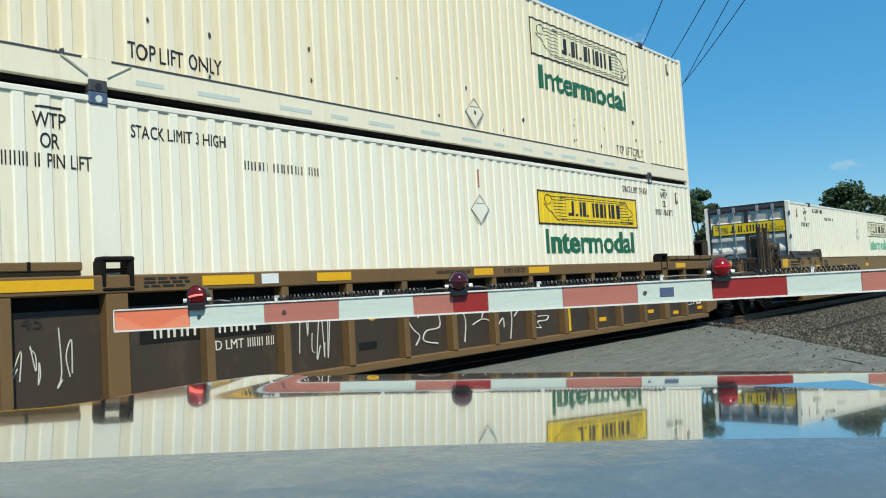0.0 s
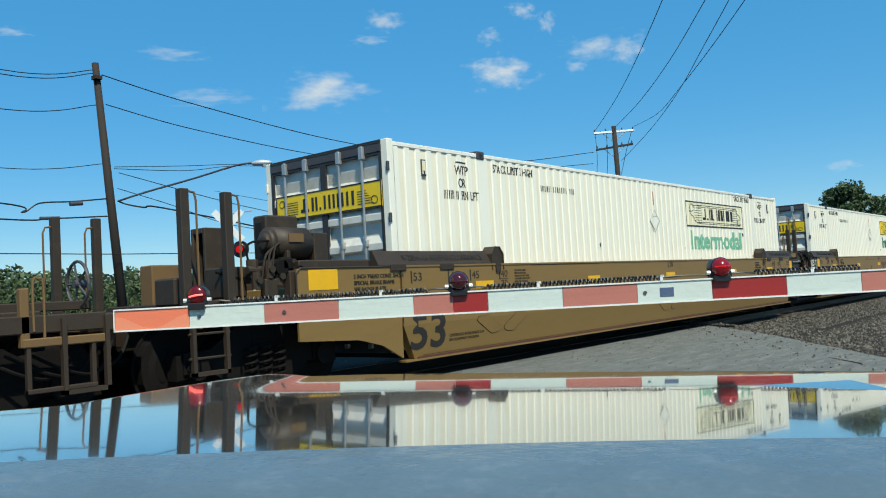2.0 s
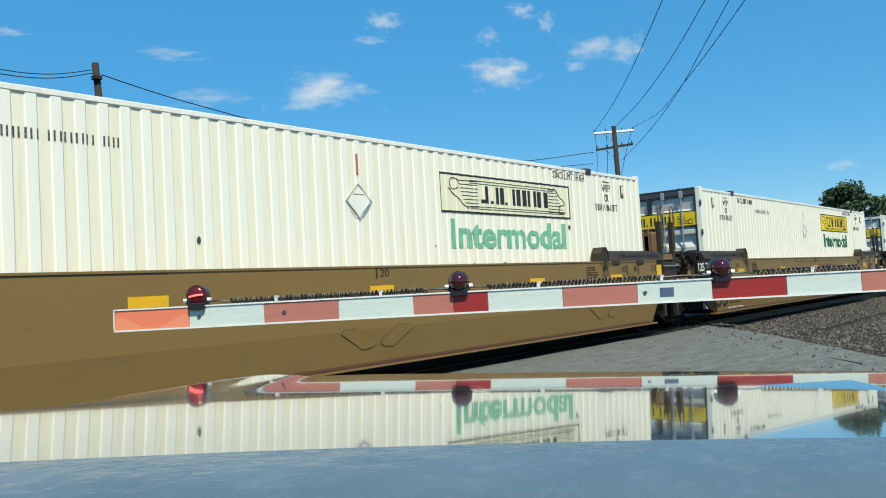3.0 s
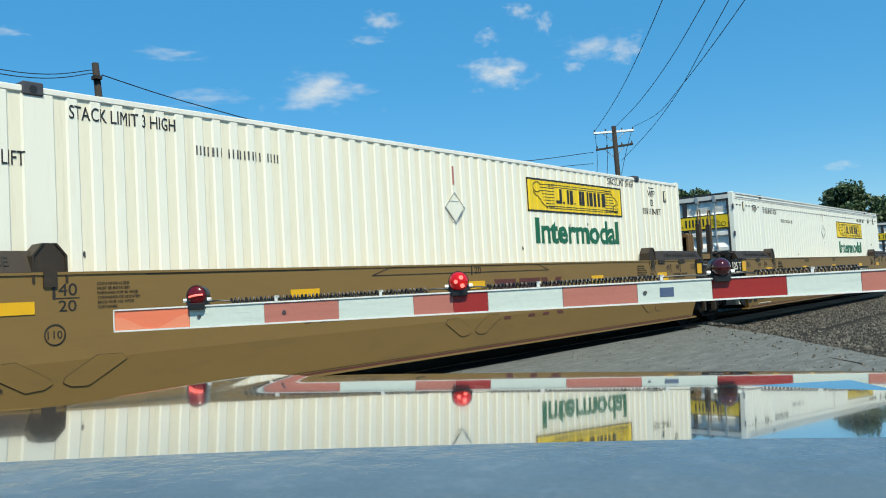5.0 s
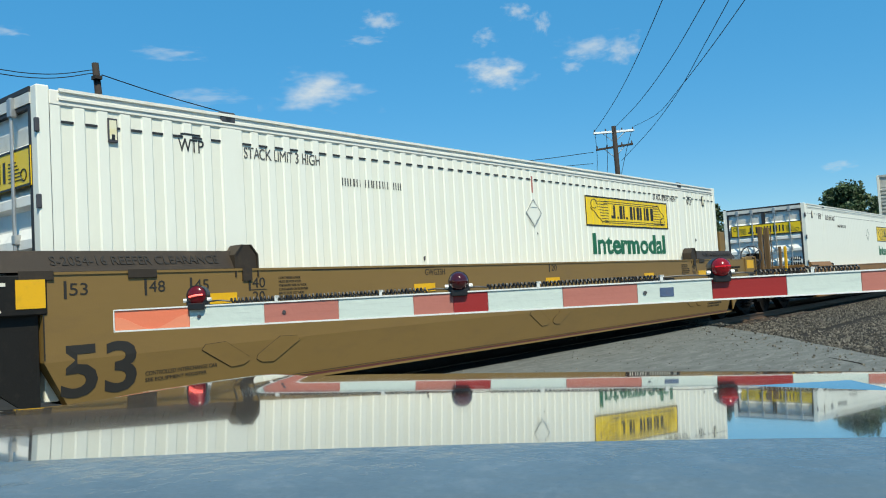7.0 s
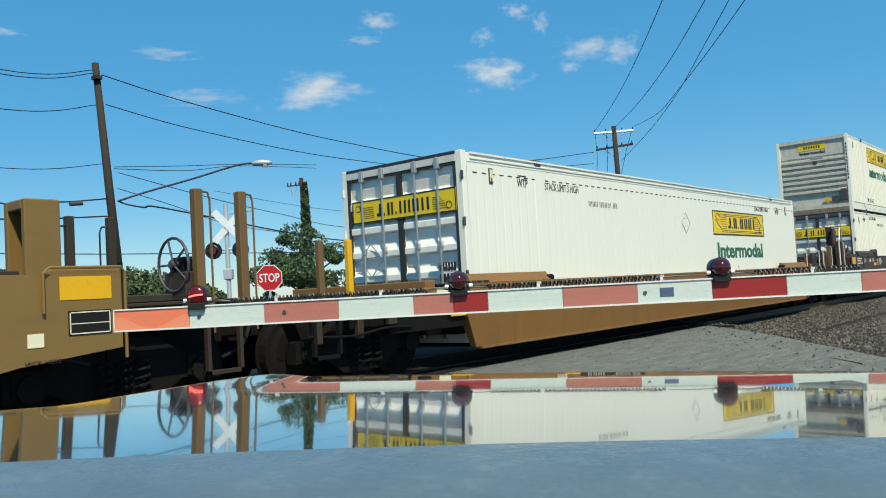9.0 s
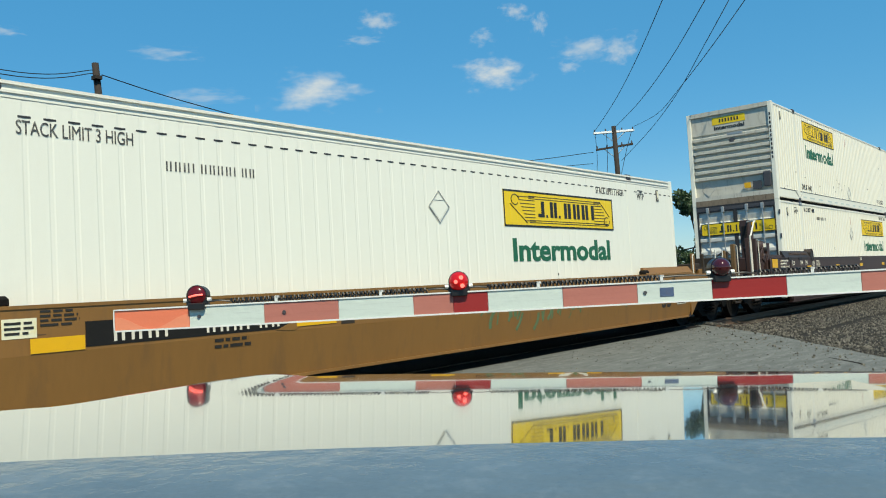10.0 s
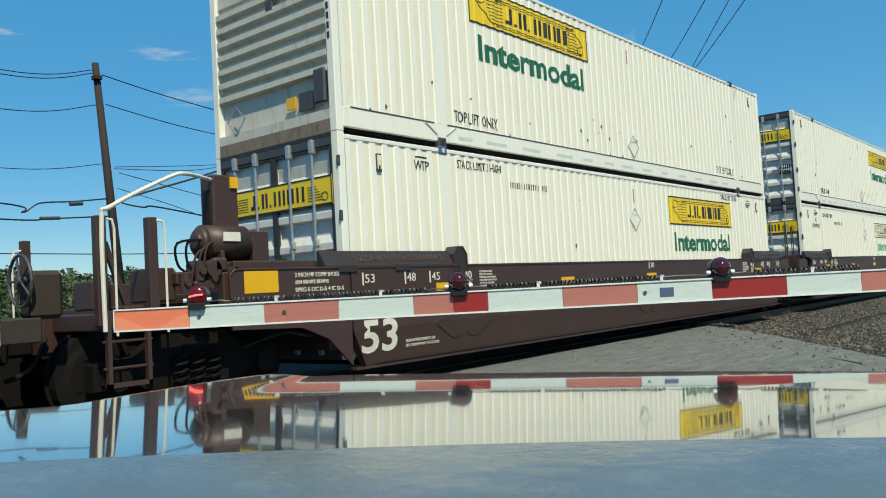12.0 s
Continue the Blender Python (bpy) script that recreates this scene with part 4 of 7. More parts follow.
def well_car(unit, label, paint, top=1.50):
    car = thing("well_car", label, "rail car", pose(*riding(unit)), "well cars of the train")
    movers.append((car, riding(unit)))
    out = 0.22
    for flip in (False, True):
        part("side_sill", sill(bmesh.new(), 0.25, LEN - 0.25, top, 0.26, out, 0.72, 0.0, flip), paint, car)
    parts("side_flange", [(-0.05, LEN + 0.05, -0.19, -0.05, 0.235, 0.262), (-0.1, LEN + 0.1, -out - 0.012, -0.03, top - 0.012, top + 0.012)], paint, car, 0.0)
    parts("floor_beam", [(0.48 + i * 1.87, 0.72 + i * 1.87, -0.05, WID + 0.05, 0.24, 0.34) for i in range(9)], grime, car)
    return car, out


def tan_unit(unit, label, left_long, right_long, fancy, paint=None, guard=None, text=None, maroon_car=False):
    paint, guard, text = paint or tan, guard or guard_dark, text or text_black
    car, out = well_car(unit, label, paint)
    y = -out
    for x0, x1 in ((-0.5, 2.0), (LEN - 2.0, LEN + 0.5)):
        bm = bmesh.new()
        prism(bm, [(-0.215, 1.515), (-0.10, 1.71), (-0.06, 1.71), (-0.06, 1.515)], "x", x0, x1)
        part("clearance_guard", bm, guard, car, "dark raised guard along the side sill")
        parts("guard_bracket", [(x0 + 0.2, x0 + 0.5, y - 0.02, y, 1.44, 1.53), (x0 + 1.2, x0 + 1.5, y - 0.02, y, 1.44, 1.53)], guard, car, 0.006)
    for x in (2.06, LEN - 2.06):
        guide(car, x, 1.50, guard)
    drape(lettering("lettering", "S-2054-16 REEFER CLEARANCE", 0.0, 1.575, 0.085, -0.135, text_black if not maroon_car else rail_steel, car, width=1.75), 1.66, -0.59)
    for x, w in ((0.12, "53"), (0.9, "48"), (1.4, "45"), (2.12, "40")):
        part("mark", B((x - 0.03, x - 0.005, y - 0.004, y, 1.27, 1.43)), text, car)
        lettering("lettering", w, x + 0.02, 1.30, 0.11, y, text, car, width=0.17)
    lettering("lettering", "20", 2.14, 1.16, 0.10, y, text, car, width=0.16)
    for x, w in ((16.18, "53"), (15.40, "48"), (14.93, "45"), (14.16, "40")):
        part("mark", B((x + 0.02, x + 0.05, y - 0.004, y, 1.25, 1.43)), text, car)
        lettering("lettering", w, x - 0.19, 1.30, 0.11, y, text, car, width=0.17)
    lettering("lettering", "20", 8.2, 1.37, 0.10, y, text, car, width=0.16)
    part("mark", B((8.12, 8.145, y - 0.004, y, 1.35, 1.48)), text, car)
    drape(lettering("lettering", "53", 0.05, 0.42 if maroon_car else 0.38, 0.42 if maroon_car else 0.48, y, text_white if maroon_car else text, car, width=0.64 if maroon_car else 0.72, bold=0.02), 0.72, 0.13)
    for i, w in enumerate(("NON-INTERCHANGE CAR" if maroon_car else "CONTROLLED INTERCHANGE CAR", "SEE EQUIPMENT REGISTER")):
        drape(lettering("lettering", w, 0.86, 0.50 - 0.065 * i, 0.042, y, text, car, width=0.031 * len(w)), 0.72, 0.13)
    if fancy in ("B", "C"):
        lettering("lettering", "JACK IN THIS AREA EMPTY CAR ONLY", 0.83, 0.315, 0.035, -0.1785, text_white, car, width=0.98)
    guide_note = ("CONTAINER GUIDE", "MUST BE ROTATED", "FORWARD FOR 96 WIDE", "CONTAINER OR ROTATED", "BACK FOR 102 WIDE", "CONTAINER")
    for i, w in enumerate(guide_note):
        for xx in (2.5, 13.41):
            lettering("lettering", w, xx, 1.385 - 0.043 * i, 0.028, y, text, car, width=0.021 * len(w))
    parts("mark", [(2.12, 2.33, y - 0.004, y, 1.275, 1.283), (13.97, 14.16, y - 0.004, y, 1.275, 1.283)], text, car, 0.0)
    lettering("lettering", "20", 13.98, 1.16, 0.10, y, text, car, width=0.16)
    drape(lettering("lettering", "S-2054-16 REEFER CLEARANCE", 14.78, 1.575, 0.085, -0.135, text_black if not maroon_car else rail_steel, car, width=1.72), 1.66, -0.59)
    for x in (1.50, 4.76, 8.0, 11.6, 14.3):
        yellow_plate(car, x, x + 0.43, 1.15, 1.26)
    # raised reinforcing plates, a weld line and the low jacking text
    slant = ((0.64, 0.69), (0.60, 0.74), (0.36, 0.75), (0.06, 0.57), (0.05, 0.53), (0.12, 0.49), (0.28, 0.48))
    for x in (2.12, 8.12, 14.08):
        for k in (-1, 1):
            ring = [(x + k * d, z) for d, z in slant]
            plate = drape(part("jacking_plate", prism(bmesh.new(), ring, "y", y - 0.010, y + 0.002), paint, car), 0.72, 0.13)
            # A thin dark brown outline follows each plate's edge.
            drape(part("plate_weld", tube(bmesh.new(), [(px, y - 0.003, pz) for px, pz in (*ring, ring[0])], 0.006, 4), deck_brown, plate), 0.72, 0.13)
    parts("weld_seam", [(3.0, 5.2, y - 0.006, y, 1.475, 1.483), (-0.1, -0.09, y - 0.006, y, 0.74, 1.46), (0.3, LEN - 0.3, -0.19, -0.176, 0.30, 0.306)], text_black, car, 0.0)
    if not maroon_car:
        part("warning_strip", B((0.2, LEN - 0.2, -0.188, -0.17, 0.262, 0.285)), logo_maroon, car, "dark red strip along the lower edge")
    if fancy == "A":
        lettering("lettering", "2 INCH TREAD COND. SHOES", -0.95, 1.36, 0.05, y, text, car, width=0.9)
        lettering("lettering", "SPECIAL BRAKE BEAMS", -0.95, 1.28, 0.05, y, text, car, width=0.72)
        lettering("lettering", "SEE BADGE PLATE", -0.95, 1.20, 0.05, y, text, car, width=0.56)
        for i, w in enumerate(("SPRG 7 OC D-5", "2 OC B-432", "2 IC B-433")):
            lettering("lettering", w, -0.95 + (0.15 if i else 0), 1.12 - 0.075 * i, 0.05, y, text, car, width=0.035 * len(w))
    if fancy == "B":
        for i, w in enumerate(("2 INCH TREAD COND. SHOES", "SPECIAL BRAKE BEAMS", "SEE BADGE PLATE", "38 INCH WHEELS", "SPRG 7 OC D-5", "7 IC D-6", "5 IIC D-6A", "2 OC B-353", "2 IC B-354")):
            lettering("lettering", w, 15.08 + (0.18 if i > 4 else 0), 1.19 - 0.062 * i, 0.042, y, text, car, width=0.030 * len(w))
        for x0, x1, z0, z1 in ((8.68, 9.24, 1.13, 1.27), (8.88, 9.05, 0.66, 1.13), (9.34, 9.92, 1.13, 1.27), (9.54, 9.72, 0.66, 1.13)):
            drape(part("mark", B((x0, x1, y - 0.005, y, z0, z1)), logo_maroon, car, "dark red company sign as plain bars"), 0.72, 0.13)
        for x0, x1 in ((9.95, 10.42), (10.42, 9.95)):
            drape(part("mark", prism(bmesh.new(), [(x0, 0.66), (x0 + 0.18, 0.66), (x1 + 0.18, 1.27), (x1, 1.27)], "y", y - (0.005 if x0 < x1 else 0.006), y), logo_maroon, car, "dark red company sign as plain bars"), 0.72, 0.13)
        ring = bmesh.new()
        tube(ring, [(2.1 + 0.09 * math.cos(a), y - 0.002, 0.96 + 0.09 * math.sin(a)) for a in np.linspace(0, math.tau, 21)], 0.007, 4)
        part("mark", ring, text, car)
        lettering("lettering", "110", 2.035, 0.925, 0.07, y, text, car, width=0.13)
        lettering("lettering", "C", 6.85, 0.93, 0.22, y, text, car, width=0.18, bold=0.02)
        lettering("lettering", "20 FT CONTAINER LIMIT 57,500 EACH", 4.95, 0.85, 0.06, y, text, car, width=1.3)
        lettering("lettering", "PER UNIT", 5.75, 0.96, 0.075, y, text, car, width=0.5)
        part("plate_weld", tube(bmesh.new(), [(6.08, y - 0.002, 1.39), (6.42, y - 0.002, 1.485), (9.9, y - 0.002, 1.485), (10.2, y - 0.002, 1.39), (6.08, y - 0.002, 1.39)], 0.006, 4), deck_brown, car)
        yellow_plate(car, 14.55, 14.8, 1.08, 1.18)
    if fancy == "C":
        lettering("lettering", "GWG33H", 5.0, 1.37, 0.085, y, text, car, width=0.42)
        part("number_board", B((10.6, 13.0, y - 0.004, y, 0.79, 1.14)), black_paint, car, "black car number board with plain bars")
        bars(car, "number_bar", 10.75, 12.9, 0.85, 1.08, 10, y - 0.004, text_white)
        drape(part("placard", B((14.81, 15.06, y - 0.005, y, 0.57, 0.70)), ivory, car, "pale notice with small print"), 0.72, 0.13)
        drape(small_print(car, "print", 14.83, 0.58, 0.21, 0.1, 4, ink_faded, y - 0.0055), 0.72, 0.13)
        for i, w in enumerate(("CONTROLLED INTERCHANGE CAR", "SEE EQUIPMENT REGISTER")):
            drape(lettering("lettering", w, 14.77, 0.48 - 0.065 * i, 0.042, y, text, car, width=0.031 * len(w)), 0.72, 0.13)
        drape(small_print(car, "print", 15.21, 0.60, 0.3, 0.09, 3, text, y), 0.72, 0.13)
    # ends
    if left_long:
        end_panel(car, -1, paint, (0.66, 0.82, 0.86) if maroon_car else (0.50, 0.60, 0.66))
    if right_long:
        end_panel(car, 1, paint, (0.62, 0.70, 0.80))
    dk = maroon if maroon_car else deck_brown
    end_deck(car, -1, paint, left_long, dk)
    end_deck(car, 1, paint, right_long, dk)
    return car


TAN_LABEL = "tan well car with stencilled black markings"
c2 = tan_unit("2", TAN_LABEL + " and air tank end", True, False, "A")
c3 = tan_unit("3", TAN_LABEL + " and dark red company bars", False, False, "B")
c4 = tan_unit("4", TAN_LABEL + " and a black number board", False, True, "C")
c6 = tan_unit("6", "dark brown well car with white stencilled markings", True, False, "M", maroon, guard_maroon, text_white, True)
c7 = tan_unit("7", "dark brown well car with white stencilled markings, far end", False, True, "M", maroon, guard_maroon, text_white, True)


def long_left_end(car, paint, rail_white=False):
    """Brake gear at the free end of a car: posts, tank, valve, handbrake housing."""
    r = text_white if rail_white else tan_old
    stand(car, -3.23, -0.12, 1.0, 2.35 if not rail_white else 2.04, paint, r)
    stand(car, -2.70, -0.12, 1.0, 2.34 if not rail_white else 2.04, paint, r)
    reservoir(car, -1.68, 0.15, 1.82, paint)
    for x in (-3.23, -2.70):
        far_stand(car, x, 2.34 if not rail_white else 2.04, paint, r)
    part("brake_housing", B((-1.62, -1.28, 0.36, 0.62, 1.45, 2.62) if rail_white else (-1.80, -1.30, 0.36, 0.62, 1.45, 2.18), bevel=0.02), paint, car)
    part("tank_label", B((-1.80, -1.58, -0.055, -0.045, 1.82, 1.92)), text_white if rail_white else tan_old, car, "small name plate on the tank")
    for k in range(3):
        part("pipe", tube(bmesh.new(), smooth_path([(-2.25 + 0.07 * k, -0.08, 1.3), (-2.2 + 0.07 * k, -0.1, 1.62 + 0.05 * k), (-2.1 + 0.07 * k, -0.08, 1.72 + 0.04 * k), (-1.95, 0.02, 1.74)], 4), 0.013, 6), paint, car)
    parts("bracket", [(-2.35, -1.9, 0.0, 0.35, 1.36, 1.50), (-2.6, -2.3, 0.1, 0.5, 1.2, 1.55), (-2.2, -2.02, -0.1, 0.02, 1.18, 1.4), (-3.1, -2.9, 0.3, 0.7, 1.15, 1.45)], paint, car, 0.02)
    for dx, z in ((-2.12, 1.5), (-1.98, 1.42), (-2.3, 1.38)):
        part("valve", cyl(cyl(bmesh.new(), (dx, -0.06, z - 0.1), (dx, -0.06, z + 0.1), 0.055, seg=10), (dx, -0.14, z), (dx, 0.0, z), 0.04, seg=10), paint, car)
    part("brace", tube(bmesh.new(), [(-3.12, 0.0, 1.80), (-2.92, 0.0, 1.2)], 0.035, 4), paint, car)
    part("brake_housing_slot", B((-1.635, -1.615, 0.42, 0.56, 1.9, 2.45) if rail_white else (-1.815, -1.795, 0.42, 0.56, 1.6, 2.1), bevel=0.008), black_paint, car)
    parts("bracket", [(-1.75, -0.6, -0.15, 0.1, 1.48, 1.60), (-1.7, -1.1, -0.16, -0.05, 1.2, 1.5)], paint, car, 0.015)
    yellow_plate(car, -1.68, -1.22, 1.24, 1.48, -0.2175)
    part("plate_rim", tube(bmesh.new(), [(-1.86, -0.22, 0.9), (-1.86, -0.22, 1.44), (-1.80, -0.22, 1.5), (-0.2, -0.22, 1.5)], 0.012, 6), paint, car)
    part("ladder", tube(tube(bmesh.new(), [(-3.25, -0.16, 0.6), (-2.75, -0.16, 0.6)], 0.014, 6), [(-3.25, -0.16, 0.85), (-2.75, -0.16, 0.85)], 0.014, 6), paint, car)


def right_free_end(car, paint, z=2.0):
    stand(car, LEN + 2.78, -0.1, 0.95, 2.36, tan_old)
    stand(car, LEN + 3.33, -0.1, 0.95, 2.36, tan_old)
    brake_wheel(car, LEN + 2.62, 0.12, 1.58)
    bm = B((LEN + 1.26, LEN + 1.60, 0.42, 0.50, 1.2, 2.25), (LEN + 1.26, LEN + 1.60, 0.80, 0.88, 1.2, 2.25), (LEN + 1.26, LEN + 1.60, 0.50, 0.80, 2.15, 2.25), (LEN + 1.50, LEN + 1.58, 0.50, 0.80, 1.2, 2.15), bevel=0.012)
    part("box_housing", bm, tan, car, "hollow tan steel housing")
    for dx in (2.78, 3.33):
        far_stand(car, LEN + dx, 2.36, paint)
    part("deck_plate", B((LEN + 1.0, LEN + 3.4, -0.06, 0.7, 1.16, 1.20), bevel=0.008), deck_brown, car)
    parts("bracket", [(LEN + 2.0, LEN + 2.5, -0.05, 0.05, 1.2, 1.28), (LEN + 2.62, LEN + 2.72, -0.1, 0.3, 1.2, 1.5), (LEN + 0.55, LEN + 1.15, 0.3, 0.9, 1.5, 1.56)], paint, car, 0.012)
    part("brake_box", B((LEN + 2.66, LEN + 2.9, -0.02, 0.28, 1.2, 1.66), bevel=0.03), grime, car)


long_left_end(c2, guard_dark)
long_left_end(c6, maroon, True)
part("white_pipe", tube(bmesh.new(), smooth_path([(-3.24, -0.2, 0.95), (-3.24, -0.2, 1.98), (-3.15, -0.2, 2.12), (-2.45, -0.05, 2.46), (-2.2, 0.0, 2.53), (-1.62, 0.4, 2.56)], 5), 0.022, 8), text_white, c6, "bent white painted pipe")
part("reflector", B((-1.40, -1.29, 0.335, 0.36, 2.47, 2.60)), safety_yellow, c6)
right_free_end(c4, guard_dark)
part("brake_step", B((LEN + 1.2, LEN + 1.9, -0.16, -0.1, 1.14, 1.56), bevel=0.04), tan, c4)
yellow_plate(c4, LEN + 1.27, LEN + 1.75, 1.26, 1.47, -0.2175)
part("plate_rim", tube(bmesh.new(), [(LEN + 1.12, -0.235, 1.15), (LEN + 1.12, -0.235, 1.5), (LEN + 1.18, -0.235, 1.55), (LEN + 1.84, -0.235, 1.55), (LEN + 1.88, -0.235, 1.5), (LEN + 1.88, -0.225, 0.7)], 0.016, 6), tan, c4, "bent steel rim")
part("placard", B((LEN + 1.34, LEN + 1.74, -0.223, -0.216, 0.94, 1.16)), black_paint, c4, "black test panel with white lines")
parts("placard_line", [(LEN + 1.35, LEN + 1.73, -0.226, -0.223, 0.95, 0.96), (LEN + 1.35, LEN + 1.73, -0.226, -0.223, 1.14, 1.15), (LEN + 1.35, LEN + 1.36, -0.226, -0.223, 0.95, 1.15), (LEN + 1.72, LEN + 1.73, -0.226, -0.223, 0.95, 1.15), (LEN + 1.36, LEN + 1.72, -0.226, -0.223, 1.04, 1.048)], text_white, c4)
part("placard", B((LEN + 0.98, LEN + 1.12, -0.223, -0.216, 0.86, 0.98)), ivory, c4, "small pale card holder")
lettering("lettering", "JACK HERE", LEN + 0.95, 0.70, 0.045, -0.217, text_black, c4, width=0.32)
for i, w in enumerate(("2 INCH TREAD COND. SHOES", "SPECIAL BRAKE BEAMS", "SEE BADGE PLATE")):
    lettering("lettering", w, LEN - 0.1, 1.28 - 0.075 * i, 0.05, -0.2225, text_black, c4, width=0.036 * len(w))


LAD_L, LAD_R = -2.6, -2.0


def inner_joint(car, paint, with_board):
    """The joint between two units over a shared truck, with ladder, housings and valve gear."""
    truck(car, -1.6, car)
    part("joint_casting", B((-1.95, -1.25, 0.95, 1.65, 0.8, 1.15), bevel=0.05), grime, car, "cast steel articulation joint")
    for dx in (LAD_L, LAD_R):
        part("ladder_post", prism(bmesh.new(), [(dx - 0.045, -0.14), (dx + 0.045, -0.14), (dx + 0.045, -0.05), (dx + 0.03, -0.05), (dx + 0.03, -0.125), (dx - 0.03, -0.125), (dx - 0.03, -0.05), (dx - 0.045, -0.05)], "z", 0.35, 2.33), guard_dark, car)
        part("grab_loop", tube(bmesh.new(), [(dx + 0.02, -0.1, 2.3), (dx + 0.02, -0.1, 2.62), (dx + 0.05, -0.1, 2.66), (dx + 0.13, -0.1, 2.66), (dx + 0.16, -0.1, 2.62), (dx + 0.16, -0.1, 1.76), (dx + 0.05, -0.1, 1.70)], 0.015, 6), tan_old, car, "bent steel grab loop")
    for z in (0.74, 1.07, 1.39):
        part("rung", tube(bmesh.new(), [(LAD_L - 0.05, -0.14, z + 0.04), (LAD_L - 0.05, -0.2, z), (LAD_R + 0.05, -0.2, z), (LAD_R + 0.05, -0.14, z + 0.04)], 0.013, 6), steel_bar, car, "bare steel ladder rung")
    part("ladder_plate", B((LAD_L + 0.05, LAD_R - 0.05, -0.12, -0.09, 1.52, 1.64), bevel=0.005), tan, car)
    part("step_grating", B((LAD_L, LAD_R + 0.3, -0.12, 0.3, 1.645, 1.67)), deck_brown, car)
    for x0, y0, z1 in ((-2.42, 0.75, 2.05), (-1.88, 0.75, 2.26), (-1.20, 0.75, 2.22)):
        bm = bmesh.new()
        prism(bm, [(y0, z1 - 0.85), (y0, z1 - 0.06), (y0 + 0.05, z1), (y0 + 0.25, z1), (y0 + 0.30, z1 - 0.06), (y0 + 0.30, z1 - 0.85), (y0 + 0.25, z1 - 0.85), (y0 + 0.25, z1 - 0.1), (y0 + 0.05, z1 - 0.1), (y0 + 0.05, z1 - 0.85)], "x", x0, x0 + 0.34)
        h = part("box_housing", bm, tan_old, car, "hollow tan steel housing")
        # Black back paints the dark inside of the hollow tan housing.
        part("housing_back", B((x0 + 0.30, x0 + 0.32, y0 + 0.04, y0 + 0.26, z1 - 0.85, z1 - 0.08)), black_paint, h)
    for k in range(4):
        part("air_hose", tube(bmesh.new(), smooth_path([(LAD_R + 0.1, 0.2 + 0.12 * k, 1.3), (LAD_R + 0.25 + 0.05 * k, 0.1 + 0.1 * k, 0.85), (LAD_R + 0.5, 0.0 + 0.12 * k, 0.95), (LAD_R + 0.75, 0.1 + 0.1 * k, 1.28)], 5), 0.026, 6), black_paint, car, "black rubber air hose")
    part("bracket", B((-1.28, -1.04, -0.13, -0.08, 1.16, 1.36), bevel=0.02), tan, car)
    parts("platform", [(-1.3, -0.85, -0.14, 0.1, 1.28, 1.46), (-1.2, -0.18, -0.1, 0.5, 1.64, 1.69)], deck_brown, car, 0.02)
    bm = B((-1.35, -1.1, -0.16, 0.05, 1.42, 1.62), (-1.22, -1.0, -0.2, 0.0, 1.5, 1.7), (-0.95, -0.8, -0.14, 0.05, 1.48, 1.62), bevel=0.03)
    cyl(bm, (-1.15, -0.22, 1.52), (-1.15, -0.1, 1.52), 0.08)
    cyl(bm, (-1.3, -0.2, 1.6), (-1.3, -0.1, 1.6), 0.06)
    part("brake_valve", bm, grime, car, "grimy brake valve")
    part("end_gusset", prism(bmesh.new(), [(-1.0, 1.15), (-0.12, 1.15), (-0.12, 0.32), (-0.30, 0.36), (-0.62, 0.62), (-1.0, 0.72)], "y", -0.17, -0.13), black_paint, car, "black sloping end gusset")
    part("end_panel", B((LEN - 19.47 + 0.20, LEN - 19.47 + 0.62, -0.21, -0.16, 0.6, 1.49), bevel=0.03), black_paint, car, "black end panel")
    yellow_plate(car, -3.1, -2.85, 1.2, 1.42, -0.212)
    yellow_plate(car, -3.08, -2.82, 0.80, 0.86, -0.212)
    part("grab_loop", tube(bmesh.new(), [(-3.06, -0.08, 1.55), (-3.06, -0.08, 2.12), (-3.03, -0.08, 2.16), (-2.97, -0.08, 2.16), (-2.94, -0.08, 2.12), (-2.94, -0.08, 1.55)], 0.013, 6), tan_old, car, "bent steel grab loop")
    for x0, x1, z0, z1 in ((-2.72, -2.5, 1.40, 1.66), (-2.45, -2.1, 1.44, 1.62), (-1.95, -1.72, 1.36, 1.60), (-1.66, -1.42, 1.44, 1.68), (-1.98, -1.6, 1.24, 1.34)):
        part("valve_block", B((x0, x1, -0.08, 0.12, z0, z1), bevel=0.03), deck_brown, car)
    for dx, z in ((-2.58, 1.56), (-1.84, 1.52), (-1.72, 1.40), (-1.5, 1.58), (-1.36, 1.46)):
        part("valve", cyl(bmesh.new(), (dx, -0.13, z), (dx, 0.0, z), 0.055, seg=10), guard_dark, car)
    for k in range(5):
        part("brake_pipe", tube(bmesh.new(), smooth_path([(-2.0 + 0.1 * k, -0.06, 1.62 - 0.03 * k), (-1.6 + 0.08 * k, -0.1, 1.7 - 0.05 * k), (-1.2 + 0.06 * k, -0.06, 1.6 - 0.04 * k), (-0.7, 0.05 * k, 1.66)], 4), 0.013, 6), grime, car)
    if with_board:
        part("number_board", B((-1.03, -0.06, -0.236, -0.165, 1.14, 1.49), bevel=0.012), black_paint, car, "black board lettered 125 T in white")
        lettering("lettering", "125 T", -0.99, 1.24, 0.19, -0.237, text_white, car, width=0.58, bold=0.015)
        part("reflector", B((-0.33, -0.08, -0.241, -0.236, 1.2, 1.45)), safety_yellow, car)
        lettering("lettering", "RELEASE ROD", -0.75, 1.17, 0.03, -0.237, text_white, car, width=0.3)


